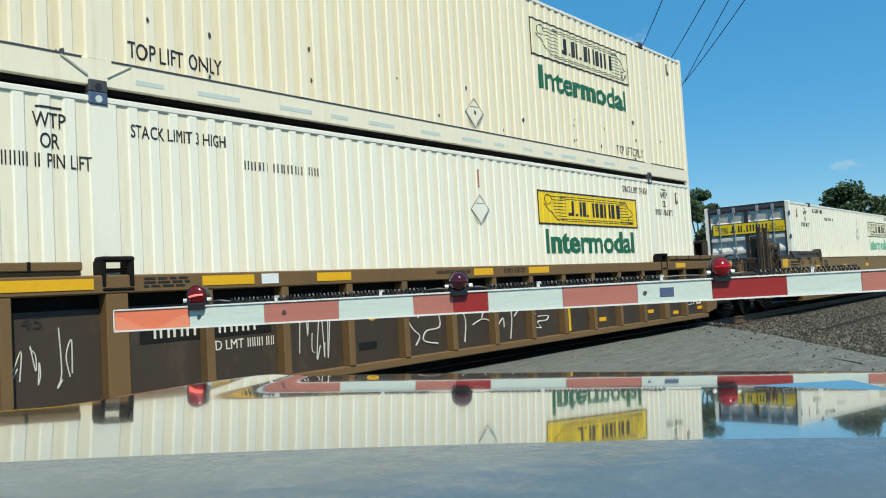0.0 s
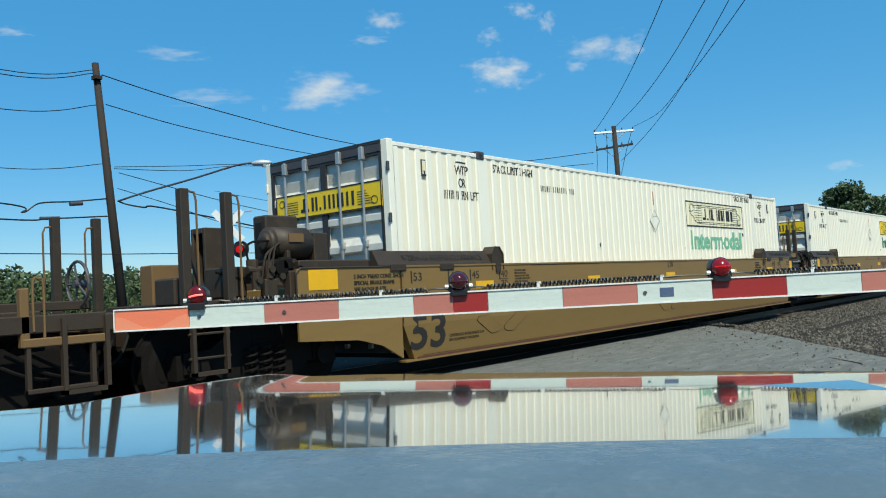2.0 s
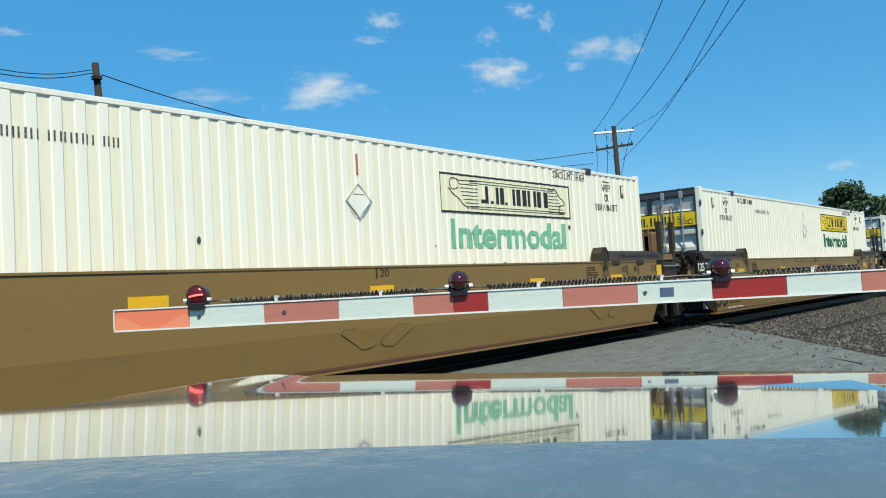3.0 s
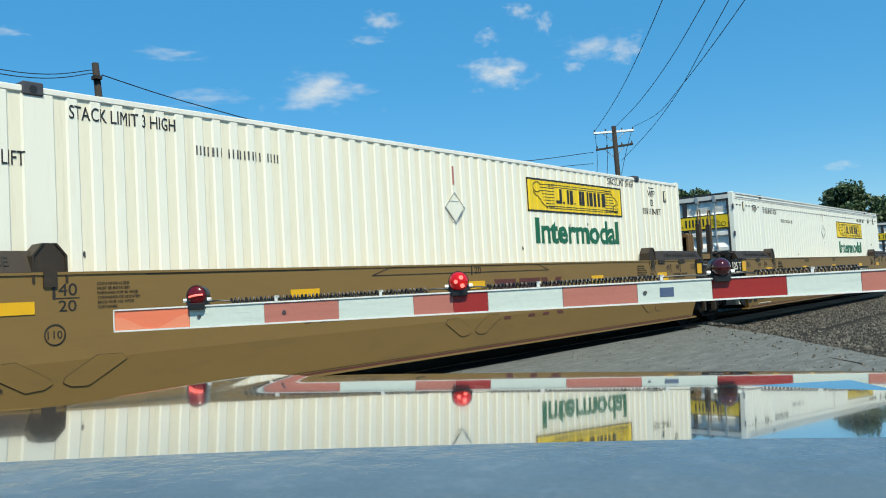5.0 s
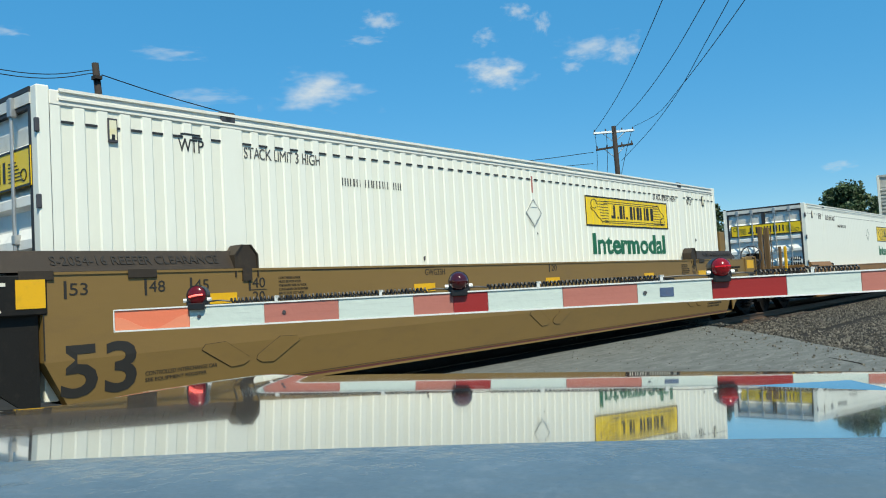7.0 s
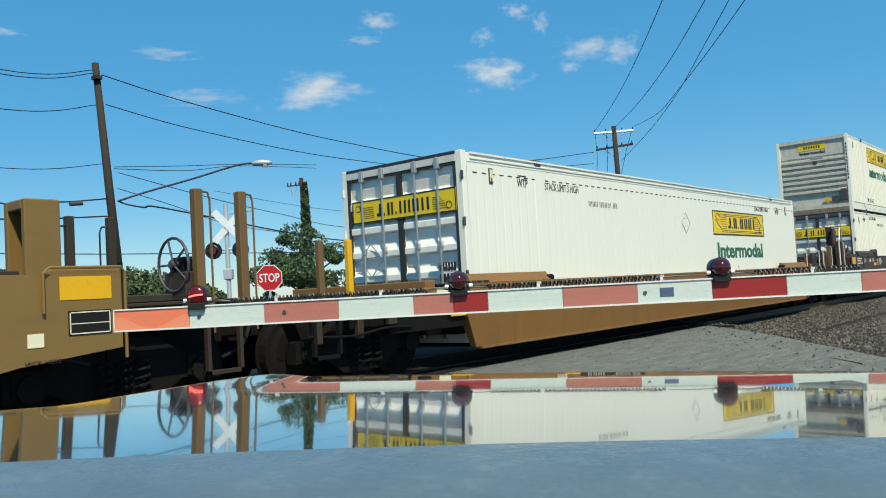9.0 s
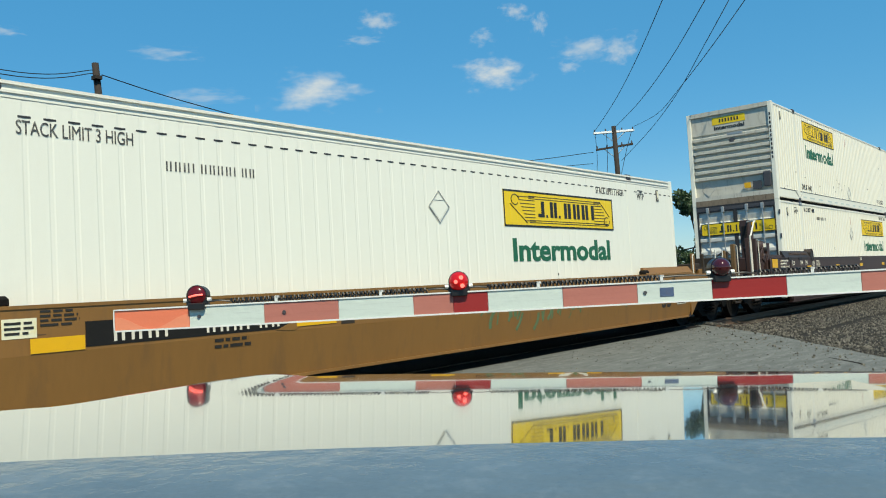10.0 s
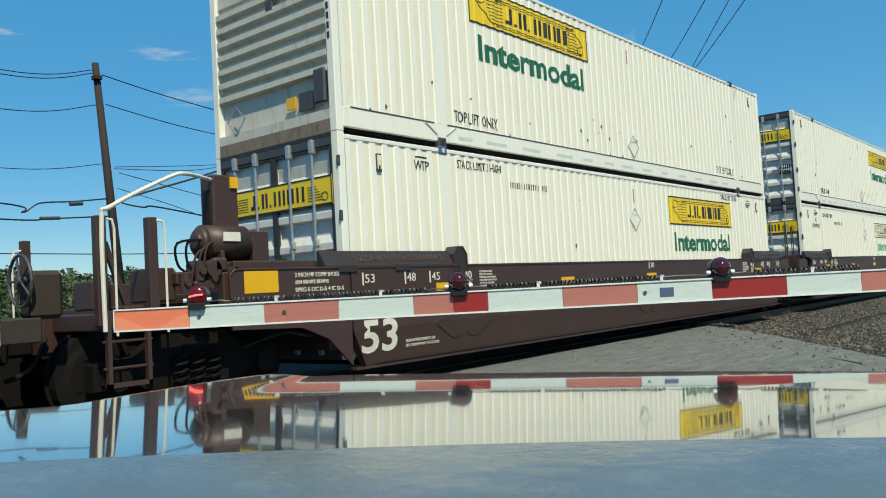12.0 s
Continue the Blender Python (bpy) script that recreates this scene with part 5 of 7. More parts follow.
inner_joint(c3, tan, True)
inner_joint(c4, tan, True)
truck(c7, -1.6, c7)
for dx in (-2.05, -1.45):
    part("grab_loop", tube(bmesh.new(), [(dx - 0.08, -0.1, 1.5), (dx - 0.08, -0.1, 2.42), (dx + 0.06, -0.1, 2.47), (dx + 0.1, -0.1, 1.4)], 0.015, 6), maroon, c7)
part("box_housing", B((-1.95, -1.6, 0.7, 1.1, 1.3, 2.05), bevel=0.015), maroon, c7)


def ochre_car(unit):
    """An older single well car, painted ochre, with a low plain side."""
    car = thing("well_car", "ochre well car with a plain low side and green spray marks", "rail car", pose(*riding(unit)), "well cars of the train")
    movers.append((car, riding(unit)))
    for flip in (False, True):
        part("side_sill", sill(bmesh.new(), 0.0, LEN, 1.22, 0.30, 0.22, 0.80, 0.0, flip), ochre, car)
    parts("side_flange", [(0.0, LEN, -0.2, -0.05, 0.27, 0.302), (-0.3, LEN + 0.3, -0.23, -0.03, 1.20, 1.232)], ochre, car, 0.0)
    parts("floor_beam", [*[(0.6 + i * 1.85, 0.84 + i * 1.85, -0.05, WID + 0.05, 0.24, 0.34) for i in range(9)]], grime, car, 0.0)
    for x0, x1 in ((-0.3, 1.95), (LEN - 1.95, LEN + 0.3)):
        bm = bmesh.new()
        prism(bm, [(-0.215, 1.235), (-0.12, 1.37), (-0.08, 1.37), (-0.08, 1.235)], "x", x0, x1)
        part("clearance_guard", bm, ochre, car)
        e = x1 if x0 < 2 else x0
        part("container_guide", B((e - 0.06, e + 0.16, -0.2, -0.06, 1.21, 1.32), bevel=0.03), grime, car)
    for x in (1.0, 4.9, 8.8, 12.7):
        bm = bmesh.new()
        prism(bm, [(x, 0.82), (x + 0.8, 1.1), (x + 0.92, 1.08), (x + 0.25, 0.80)], "y", -0.226, -0.215)
        part("stiffener", bm, ochre, car)
    drape(lettering("lettering", "53", 14.84, 0.53, 0.34, -0.221, text_black, car, width=0.44, bold=0.02), 0.80, 0.12)
    lettering("lettering", "48", 15.3, 1.02, 0.11, -0.221, text_black, car, width=0.13)
    part("mark", B((15.45, 15.48, -0.225, -0.22, 1.0, 1.15)), text_black, car)
    end_panel(car, 1, ochre, (0.60, 0.70, 0.76), -0.214, 1.9, 1.19)
    drape(part("placard", B((15.55, 16.02, -0.226, -0.22, 0.57, 0.83)), black_paint, car, "black test panel with white lines"), 0.80, 0.12)
    for b in ((15.55, 16.02, 0.57, 0.585), (15.55, 16.02, 0.815, 0.83), (15.55, 15.565, 0.57, 0.83), (16.005, 16.02, 0.57, 0.83), (15.55, 16.02, 0.655, 0.665), (15.8, 15.81, 0.66, 0.83)):
        drape(part("placard_line", B((b[0], b[1], -0.23, -0.226, b[2], b[3])), text_white, car), 0.80, 0.12)
    drape(part("placard", B((16.04, 16.18, -0.226, -0.22, 0.69, 0.83)), guard_dark, car, "small dark plate"), 0.80, 0.12)
    lettering("lettering", "LD LMT", 8.5, 0.93, 0.09, -0.222, text_black, car, width=0.42)
    part("number_board", B((2.74, 5.18, -0.224, -0.22, 0.83, 1.06)), black_paint, car, "black car number board with plain bars")
    bars(car, "number_bar", 3.0, 3.7, 0.86, 1.03, 4, -0.224, text_white)
    bars(car, "number_bar", 4.0, 5.0, 0.86, 1.03, 6, -0.224, text_white)
    yellow_plate(car, 2.25, 2.73, 0.81, 0.94)
    yellow_plate(car, 5.19, 5.80, 0.84, 0.92)
    part("placard", B((5.88, 6.1, -0.224, -0.22, 0.82, 0.92)), guard_dark, car, "small dark plate")
    part("placard", B((2.02, 2.31, -0.224, -0.22, 0.95, 1.12)), ivory, car, "pale notice with small print")
    small_print(car, "print", 2.04, 0.97, 0.26, 0.13, 3, text_black, -0.2245)
    small_print(car, "print", 2.34, 1.03, 0.37, 0.16, 4, text_black, -0.2225)
    drape(small_print(car, "print", 4.10, 0.67, 0.6, 0.13, 2, text_black, -0.2225), 0.80, 0.12)
    for x in (7.5, 10.4, -0.75):
        yellow_plate(car, x, x + 0.5, 0.84, 0.92)
    small_print(car, "print", -0.6, 1.22, 1.0, 0.06, 1, text_black, -0.232)
    small_print(car, "print", -1.35, 0.98, 0.25, 0.12, 2, text_black, -0.2)
    # green spray over the lower side: broad uneven dabs, almost flat on the paint
    for x, w in ((8.75, 0.45), (9.35, 0.4), (10.1, 0.8), (11.2, 0.4), (13.0, 0.5)):
        bm = bmesh.new()
        for k in range(7):
            xx, zz = x + random.uniform(0, w), random.uniform(0.58, 0.98)
            a, d = random.uniform(1.0, 2.2), random.uniform(0.05, 0.18)
            bend = random.uniform(-0.06, 0.06)
            pts = [(xx + d * q * math.cos(a) + bend * q * q, 0.0, zz + d * q * math.sin(a)) for q in (-1, -0.4, 0.2, 0.8)]
            tube(bm, smooth_path(pts, 3), random.uniform(0.012, 0.04), 6)
        for v in bm.verts:
            v.co.y = -0.2205 + 0.05 * v.co.y + max(0.0, 0.80 - v.co.z) * 0.12
        part("spray_marks", bm, spray_green, car, "faded green spray paint dabs")
    # pale painted patches, a yellow plate and its stencil
    for pts in ([(10.70, 1.05), (11.02, 1.04), (11.25, 0.82), (11.10, 0.84), (10.83, 0.90)], [(11.62, 1.05), (11.71, 1.04), (11.66, 0.95), (11.36, 0.80), (11.29, 0.85)]):
        drape(part("paint_patch", prism(bmesh.new(), pts, "y", -0.2235, -0.219), text_white, car, "pale painted patch on the side"), 0.80, 0.12)
    yellow_plate(car, 11.65, 12.15, 0.84, 0.92)
    lettering("lettering", "GW13SF", 12.15, 0.83, 0.09, -0.222, text_black, car, width=0.38)
    # scuffs and soot along the side
    for k in range(14):
        xx, zz, d = random.uniform(0.8, 15.0), random.uniform(0.85, 1.15), random.uniform(0.15, 0.7)
        part("scuff", B((xx, xx + d, -0.2225, -0.2195, zz, zz + random.uniform(0.006, 0.02))), ochre_soot, car)
    end_deck(car, -1, ochre, True, grime, 1.12)
    part("side_beam", B((-3.2, -1.6, -0.2, -0.12, 0.86, 0.98), bevel=0.012), tan_old, car)
    for z, r in ((1.08, 0.018), (0.70, 0.016)):
        part("brake_pipe", tube(bmesh.new(), smooth_path([(-3.3, -0.17, z), (-2.6, -0.2, z - 0.04), (-2.0, -0.2, z + 0.02), (-1.5, -0.17, z)], 4), r, 8), grime, car)
    parts("bracket", [(-3.2, -3.08, -0.2, -0.12, 0.6, 1.14), (-2.5, -2.4, -0.2, -0.12, 0.62, 1.14), (-1.95, -1.8, -0.21, -0.12, 0.75, 1.18)], guard_dark, car, 0.012)
    end_deck(car, 1, ochre, True, deck_brown, 1.12)
    part("corner_frame", B((-1.5, -0.35, -0.2, -0.12, 0.85, 1.2), bevel=0.02), ochre, car)
    parts("bracket", [(-1.42, -1.15, -0.215, -0.18, 0.92, 1.12)], grime, car, 0.02)
    part("placard", B((-0.98, -0.74, -0.216, -0.205, 0.9, 1.18)), ivory, car, "pale paper card holder")
    yellow_plate(car, -0.7, -0.25, 0.78, 0.84, -0.204)
    for dx, z, mt in ((-2.48, 1.85, safety_yellow), (-2.96, 1.84, tan_old)):
        part("post", B((dx - 0.04, dx + 0.04, -0.1, -0.03, 1.0, z), bevel=0.008), mt, car)
    stand(car, LEN + 3.11, -0.12, 1.0, 1.88, tan_old, text_white)
    part("end_beam", B((LEN + 3.2, LEN + 3.6, -0.16, WID + 0.1, 0.90, 1.12), bevel=0.012), deck_brown, car)
    brake_wheel(car, LEN + 3.62, 0.3, 1.46, 0.24)
    part("brake_box", B((LEN + 3.66, LEN + 3.95, 0.15, 0.45, 1.1, 1.55), bevel=0.04), deck_brown, car)
    return car


c5 = ochre_car("5")
for dx, z, mt in ((0.66, 1.65, ochre), (1.22, 1.64, guard_dark), (2.59, 1.72, tan_old), (2.75, 1.70, guard_dark)):
    part("post", B((LEN + dx - 0.04, LEN + dx + 0.04, -0.12, -0.04, 1.0, z), bevel=0.01), mt, c5)
part("handrail", tube(bmesh.new(), [(LEN + 0.64, -0.13, 1.62), (LEN + 0.55, -0.14, 1.62), (LEN + 0.53, -0.14, 1.56), (LEN + 0.53, -0.14, 1.1)], 0.013, 6), text_white, c5, "bent white grab rail")
for dx in (1.88, 2.34):
    part("grab_rail", cyl(bmesh.new(), (LEN + dx, -0.14, 1.0), (LEN + dx, -0.14, 1.74), 0.014, seg=8), text_white, c5, "thin white grab rail")
part("deck_plate", B((LEN + 0.7, LEN + 3.3, -0.1, 0.9, 1.27, 1.33), bevel=0.01), deck_brown, c5)
parts("bracket", [(LEN + 1.3, LEN + 1.95, -0.14, -0.1, 1.1, 1.27), (LEN + 2.9, LEN + 3.25, 0.3, 0.9, 1.33, 1.58), (LEN + 2.1, LEN + 2.5, 0.5, 0.9, 1.33, 1.45)], guard_dark, c5, 0.02)
yellow_plate(c5, LEN + 0.75, LEN + 1.3, 0.92, 1.0, -0.2175)
lettering("lettering", "JACK HERE", -1.1, 0.90, 0.05, -0.217, text_white, c6, width=0.34)
for i, w in enumerate(("2 INCH HF COMP SHOES", "#24 BRAKE BEAMS", "SPRG 6 OC D-5 4 IC D-5")):
    lettering("lettering", w, -0.98, 1.40 - 0.085 * i, 0.05, -0.2225, text_white, c6, width=0.034 * len(w))


def ribbed_car(unit):
    """A weathered well car with posts along recessed side sheets and an open gap below the top chord."""
    car = thing("well_car", "weathered brown well car with ribbed sides and chalk scribbles", "rail car", pose(*riding(unit)), "well cars of the train")
    movers.append((car, riding(unit)))
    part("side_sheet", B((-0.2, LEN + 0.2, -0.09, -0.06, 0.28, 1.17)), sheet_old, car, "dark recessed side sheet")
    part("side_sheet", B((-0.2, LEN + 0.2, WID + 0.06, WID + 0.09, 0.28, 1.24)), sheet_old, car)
    # The gap is open; this black sheet paints its shade.
    part("side_sheet", B((-0.2, LEN + 0.2, -0.05, -0.03, 1.15, 1.31)), grime, car, "black sheet that paints the shade in the gap below the top chord")
    part("top_chord", B((-1.0, LEN + 1.75, -0.22, -0.03, 1.30, 1.475), bevel=0.012), tan_old, car)
    part("top_chord", B((-0.6, LEN + 1.75, WID + 0.03, WID + 0.22, 1.30, 1.475), bevel=0.012), tan_old, car)
    part("bottom_chord", B((-0.1, LEN + 0.1, -0.2, -0.04, 0.20, 0.30), bevel=0.01), tan_old, car)
    parts("floor_beam", [*[(0.6 + i * 1.85, 0.84 + i * 1.85, -0.03, WID + 0.03, 0.22, 0.34) for i in range(9)]], grime, car, 0.0)
    for i in range(17):
        x = 2.08 + (i - 2) * 1.0 if i < 16 else LEN + 0.06
        wide = 0.11 if i in (2, 14) else 0.05
        part("side_post", B((x - wide, x + wide, -0.215, -0.06, 0.3, 1.3), bevel=0.008), tan_old, car)
    for x in (0.35, 5.3, 11.0):
        part("vent_slot", B((x, x + 0.32, -0.094, -0.088, 0.46, 0.56), bevel=0.003), black_paint, car)
    for x0, x1 in ((-0.9, 1.75), (LEN - 1.8, LEN + 1.25)):
        bm = B((x0, x1, -0.23, -0.05, 1.52, 1.60), (x0, x1, -0.20, -0.12, 1.475, 1.52), bevel=0.008)
        part("clearance_guard", bm, tan_old, car)
        parts("guard_joint", [(x0 + k * 0.62 + 0.3, x0 + k * 0.62 + 0.33, -0.235, -0.05, 1.515, 1.602) for k in range(4)], grime, car)
    for x in (2.1, LEN - 2.1):
        bm = B((x - 0.17, x + 0.16, -0.23, -0.05, 1.32, 1.36), (x - 0.17, x - 0.12, -0.23, -0.05, 1.36, 1.62), (x + 0.1, x + 0.16, -0.23, -0.05, 1.36, 1.62), (x - 0.17, x + 0.16, -0.24, -0.08, 1.60, 1.65), bevel=0.015)
        cyl(bm, (x - 0.12, -0.16, 1.52), (x + 0.1, -0.16, 1.52), 0.02)
        part("container_guide", bm, grime, car)
    for x, w in ((0.9, 0.95), (3.0, 0.65), (4.55, 0.55), (9.0, 0.6), (14.6, 0.5), (LEN + 0.6, 1.1)):
        yellow_plate(car, x, x + w, 1.345, 1.445, -0.222)
    small_print(car, "print", 2.35, 1.34, 0.6, 0.11, 3, text_black, -0.223)
    part("placard", B((3.75, 3.98, -0.228, -0.222, 1.34, 1.45)), sign_white, car, "small white notice plate")
    part("number_board", B((2.36, 3.95, -0.096, -0.09, 0.80, 1.02)), black_paint, car, "black car number board with plain bars")
    bars(car, "number_bar", 2.5, 3.85, 0.84, 0.99, 9, -0.096, text_white)
    lettering("lettering", "LD LMT", 3.15, 0.66, 0.10, -0.092, text_white, car, width=0.42)
    bars(car, "number_bar", 3.62, 4.0, 0.66, 0.76, 6, -0.092, text_white)
    lettering("lettering", "45", 1.25, 1.02, 0.11, -0.092, text_black, car, width=0.18)
    lettering("lettering", "20", 2.0, 1.03, 0.12, -0.202, ivory, car, width=0.15)
    lettering("lettering", "40", 2.0, 0.86, 0.12, -0.202, ivory, car, width=0.15)
    lettering("lettering", "45", LEN - 1.4, 1.02, 0.11, -0.092, text_black, car, width=0.18)
    lettering("lettering", "20", LEN - 2.18, 1.03, 0.12, -0.202, ivory, car, width=0.15)
    lettering("lettering", "40", LEN - 2.18, 0.86, 0.12, -0.202, ivory, car, width=0.15)
    bm = bmesh.new()
    cyl(bm, (5.55, -0.1, 0.93), (5.55, -0.09, 0.93), 0.11, seg=20)
    part("placard", bm, safety_yellow, car, "round yellow plate")
    lettering("lettering", "H", 5.52, 0.85, 0.08, -0.1, text_black, car, width=0.06)
    # panels near the far end
    part("placard", B((14.35, 14.85, -0.096, -0.09, 0.62, 0.86)), ivory, car, "pale notice with small print")
    small_print(car, "print", 14.38, 0.64, 0.44, 0.2, 6, text_black, -0.0965)
    part("placard", B((15.28, 15.72, -0.1, -0.09, 0.50, 0.84)), black_paint, car, "black test panel with white lines")
    bm = B((15.3, 15.7, -0.104, -0.1, 0.52, 0.535), (15.3, 15.7, -0.104, -0.1, 0.80, 0.815), (15.3, 15.315, -0.104, -0.1, 0.52, 0.81), (15.685, 15.7, -0.104, -0.1, 0.52, 0.81), (15.55, 15.56, -0.104, -0.1, 0.52, 0.81), (15.3, 15.7, -0.104, -0.1, 0.62, 0.63))
    part("placard_lines", bm, text_white, car)
    part("placard", B((15.86, 16.10, -0.098, -0.09, 0.52, 0.78)), ivory, car, "pale notice plate")
    small_print(car, "print", 15.88, 0.54, 0.2, 0.2, 5, ink_faded, -0.0985)
    lettering("lettering", "NON-INTERCHANGE CAR", 6.73, 1.38, 0.05, -0.222, text_black, car, width=0.76)
    yellow_plate(car, 7.57, 8.04, 1.345, 1.445, -0.222)
    bars(car, "number_bar", 8.33, 8.95, 1.36, 1.44, 9, -0.222, text_black)
    lettering("lettering", "55", 13.35, 0.78, 0.14, -0.092, text_black, car, width=0.34)
    part("mark", B((10.13, 10.19, -0.221, -0.214, 0.34, 1.05)), safety_yellow, car, "yellow stripe on a side post")
    for x, z in ((14.6, 0.36), (13.4, 0.45), (11.4, 0.42), (15.9, 0.4)):
        part("reflector", B((x, x + 0.26, -0.096, -0.09, z, z + 0.07)), safety_yellow, car, "small yellow label")
    # chalk scribbles
    for stroke in (
            ((6.28, 1.10), (6.19, 0.89), (6.29, 0.68), (6.44, 0.55), (6.36, 0.43)),
            ((6.42, 0.80), (6.61, 0.92), (6.83, 0.86), (6.87, 0.65), (6.59, 0.61), (6.53, 0.48), (6.82, 0.42)),
            ((7.36, 0.91), (7.46, 0.69), (7.42, 0.39)),
            ((7.93, 0.89), (7.86, 0.71)),
            ((7.62, 0.62), (7.86, 0.69), (8.05, 0.65), (8.17, 0.52), (8.39, 0.67), (8.42, 0.53)),
            ((8.60, 0.89), (8.63, 0.65), (8.57, 0.34)),
            ((8.70, 0.68), (8.89, 0.80), (9.08, 0.78), (9.32, 0.68)),
            ((9.37, 0.64), (9.68, 0.63), (9.62, 0.56), (9.36, 0.55), (9.45, 0.45), (9.25, 0.47))):
        part("scribble", tube(bmesh.new(), smooth_path([(px, -0.094, pz) for px, pz in stroke], 6), 0.011, 4), chalk, car, "white sprayed stroke")
    for x0, x1, n in ((0.9, 1.75, 7), (4.35, 4.85, 6)):
        bm = bmesh.new()
        step = (x1 - x0) / n
        for k in range(n):
            x = x0 + k * step
            pts = [(x + step * random.uniform(-0.1, 0.9), -0.094, random.uniform(0.42, 1.15)) for _ in range(4)]
            tube(bm, smooth_path(pts, 5), 0.009 if n > 10 else 0.006, 4)
        part("scribble", bm, chalk, car, "white sprayed scribble")
    # ends
    end_deck(car, -1, tan_old, True, deck_brown)
    end_deck(car, 1, tan_old, True, deck_brown, hose=False)
    # Added black backing stands for the darkness inside the truck arch.
    part("arch_backing", B((LEN + 0.9, LEN + 1.9, 0.02, 0.06, 0.45, 1.28)), grime, car, "added black plate that darkens the truck arch")
    bm = bmesh.new()
    arch = [(LEN + 0.2, 0.28), (LEN + 0.2, 1.3), (LEN + 1.9, 1.3), (LEN + 1.9, 1.0)]
    arch += [(LEN + 2.05 + 1.25 * math.cos(a), 0.30 + 0.7 * math.sin(a)) for a in np.linspace(1.75, 3.05, 8)]
    prism(bm, arch, "y", -0.12, -0.09)
    part("end_sheet", bm, tan_old, car)
    part("end_beam", B((LEN + 3.2, LEN + 3.75, 0.2, WID - 0.2, 0.95, 1.12), bevel=0.012), deck_brown, car)
    part("side_beam", B((LEN + 2.45, LEN + 3.2, -0.18, -0.08, 0.86, 0.94), bevel=0.01), tan_old, car)
    part("post", B((LEN + 2.44, LEN + 2.52, -0.16, -0.08, 0.86, 1.38), bevel=0.01), tan_old, car)
    part("grab_loop", tube(bmesh.new(), smooth_path([(LEN + 2.55, -0.16, 1.0), (LEN + 2.55, -0.16, 1.42), (LEN + 2.6, -0.16, 1.46), (LEN + 2.64, -0.16, 1.40), (LEN + 2.64, -0.16, 0.9)], 4), 0.012, 6), tan_old, car)
    parts("step", [(LEN + 2.48, LEN + 3.1, -0.18, -0.1, 0.46, 0.50), (LEN + 2.48, LEN + 2.52, -0.17, -0.11, 0.46, 0.9), (LEN + 3.06, LEN + 3.1, -0.17, -0.11, 0.46, 0.9)], deck_brown, car, 0.006)
    part("deck_plate", B((LEN + 1.9, LEN + 3.3, 0.3, 2.2, 1.17, 1.26), bevel=0.01), deck_brown, car)
    brake_wheel(car, LEN + 3.2, 0.35, 1.42, 0.22)
    for k in range(3):
        part("brake_pipe", tube(bmesh.new(), smooth_path([(LEN + 2.2 + 0.2 * k, 0.1, 0.8), (LEN + 2.5 + 0.2 * k, -0.02, 0.62), (LEN + 2.8 + 0.2 * k, 0.02, 0.58), (LEN + 3.1 + 0.15 * k, 0.1, 0.85)], 5), 0.016, 6), grime, car)
    return car


c1 = ribbed_car("1")
part("box_housing", B((-1.47, -1.10, 2.12, 2.18, 1.2, 2.2), (-1.47, -1.10, 2.40, 2.46, 1.2, 2.2), (-1.47, -1.10, 2.18, 2.40, 2.12, 2.2), (-1.16, -1.12, 2.18, 2.40, 1.2, 2.12), bevel=0.012), guard_dark, c2, "hollow brown steel housing")
part("box_housing", B((-2.2, -1.7, 2.25, 2.55, 1.15, 1.70), bevel=0.015), tan_old, c2)
part("deck_plate", B((-3.4, -1.9, -0.05, 0.8, 1.06, 1.12), bevel=0.008), deck_brown, c2)
part("brake_chain", tube(bmesh.new(), smooth_path([(-2.66, 0.18, 1.5), (-2.4, 0.1, 1.42), (-2.1, 0.1, 1.5), (-1.8, 0.05, 1.4)], 5), 0.018, 6), grime, c2)
for dx in (-2.3, -2.05, -1.75):
    part("valve", cyl(cyl(bmesh.new(), (dx, 0.0, 1.42), (dx, 0.0, 1.62), 0.07, seg=10), (dx - 0.1, -0.03, 1.5), (dx + 0.1, -0.03, 1.5), 0.045, seg=10), guard_dark, c2)


# ---- crossing gate ----
TIP = Vector((2.262, 4.214, 1.092))
ARM = (Vector((4.84, 1.095, 1.075)) - TIP)
ARM.normalize()
STRIPE = 0.4064


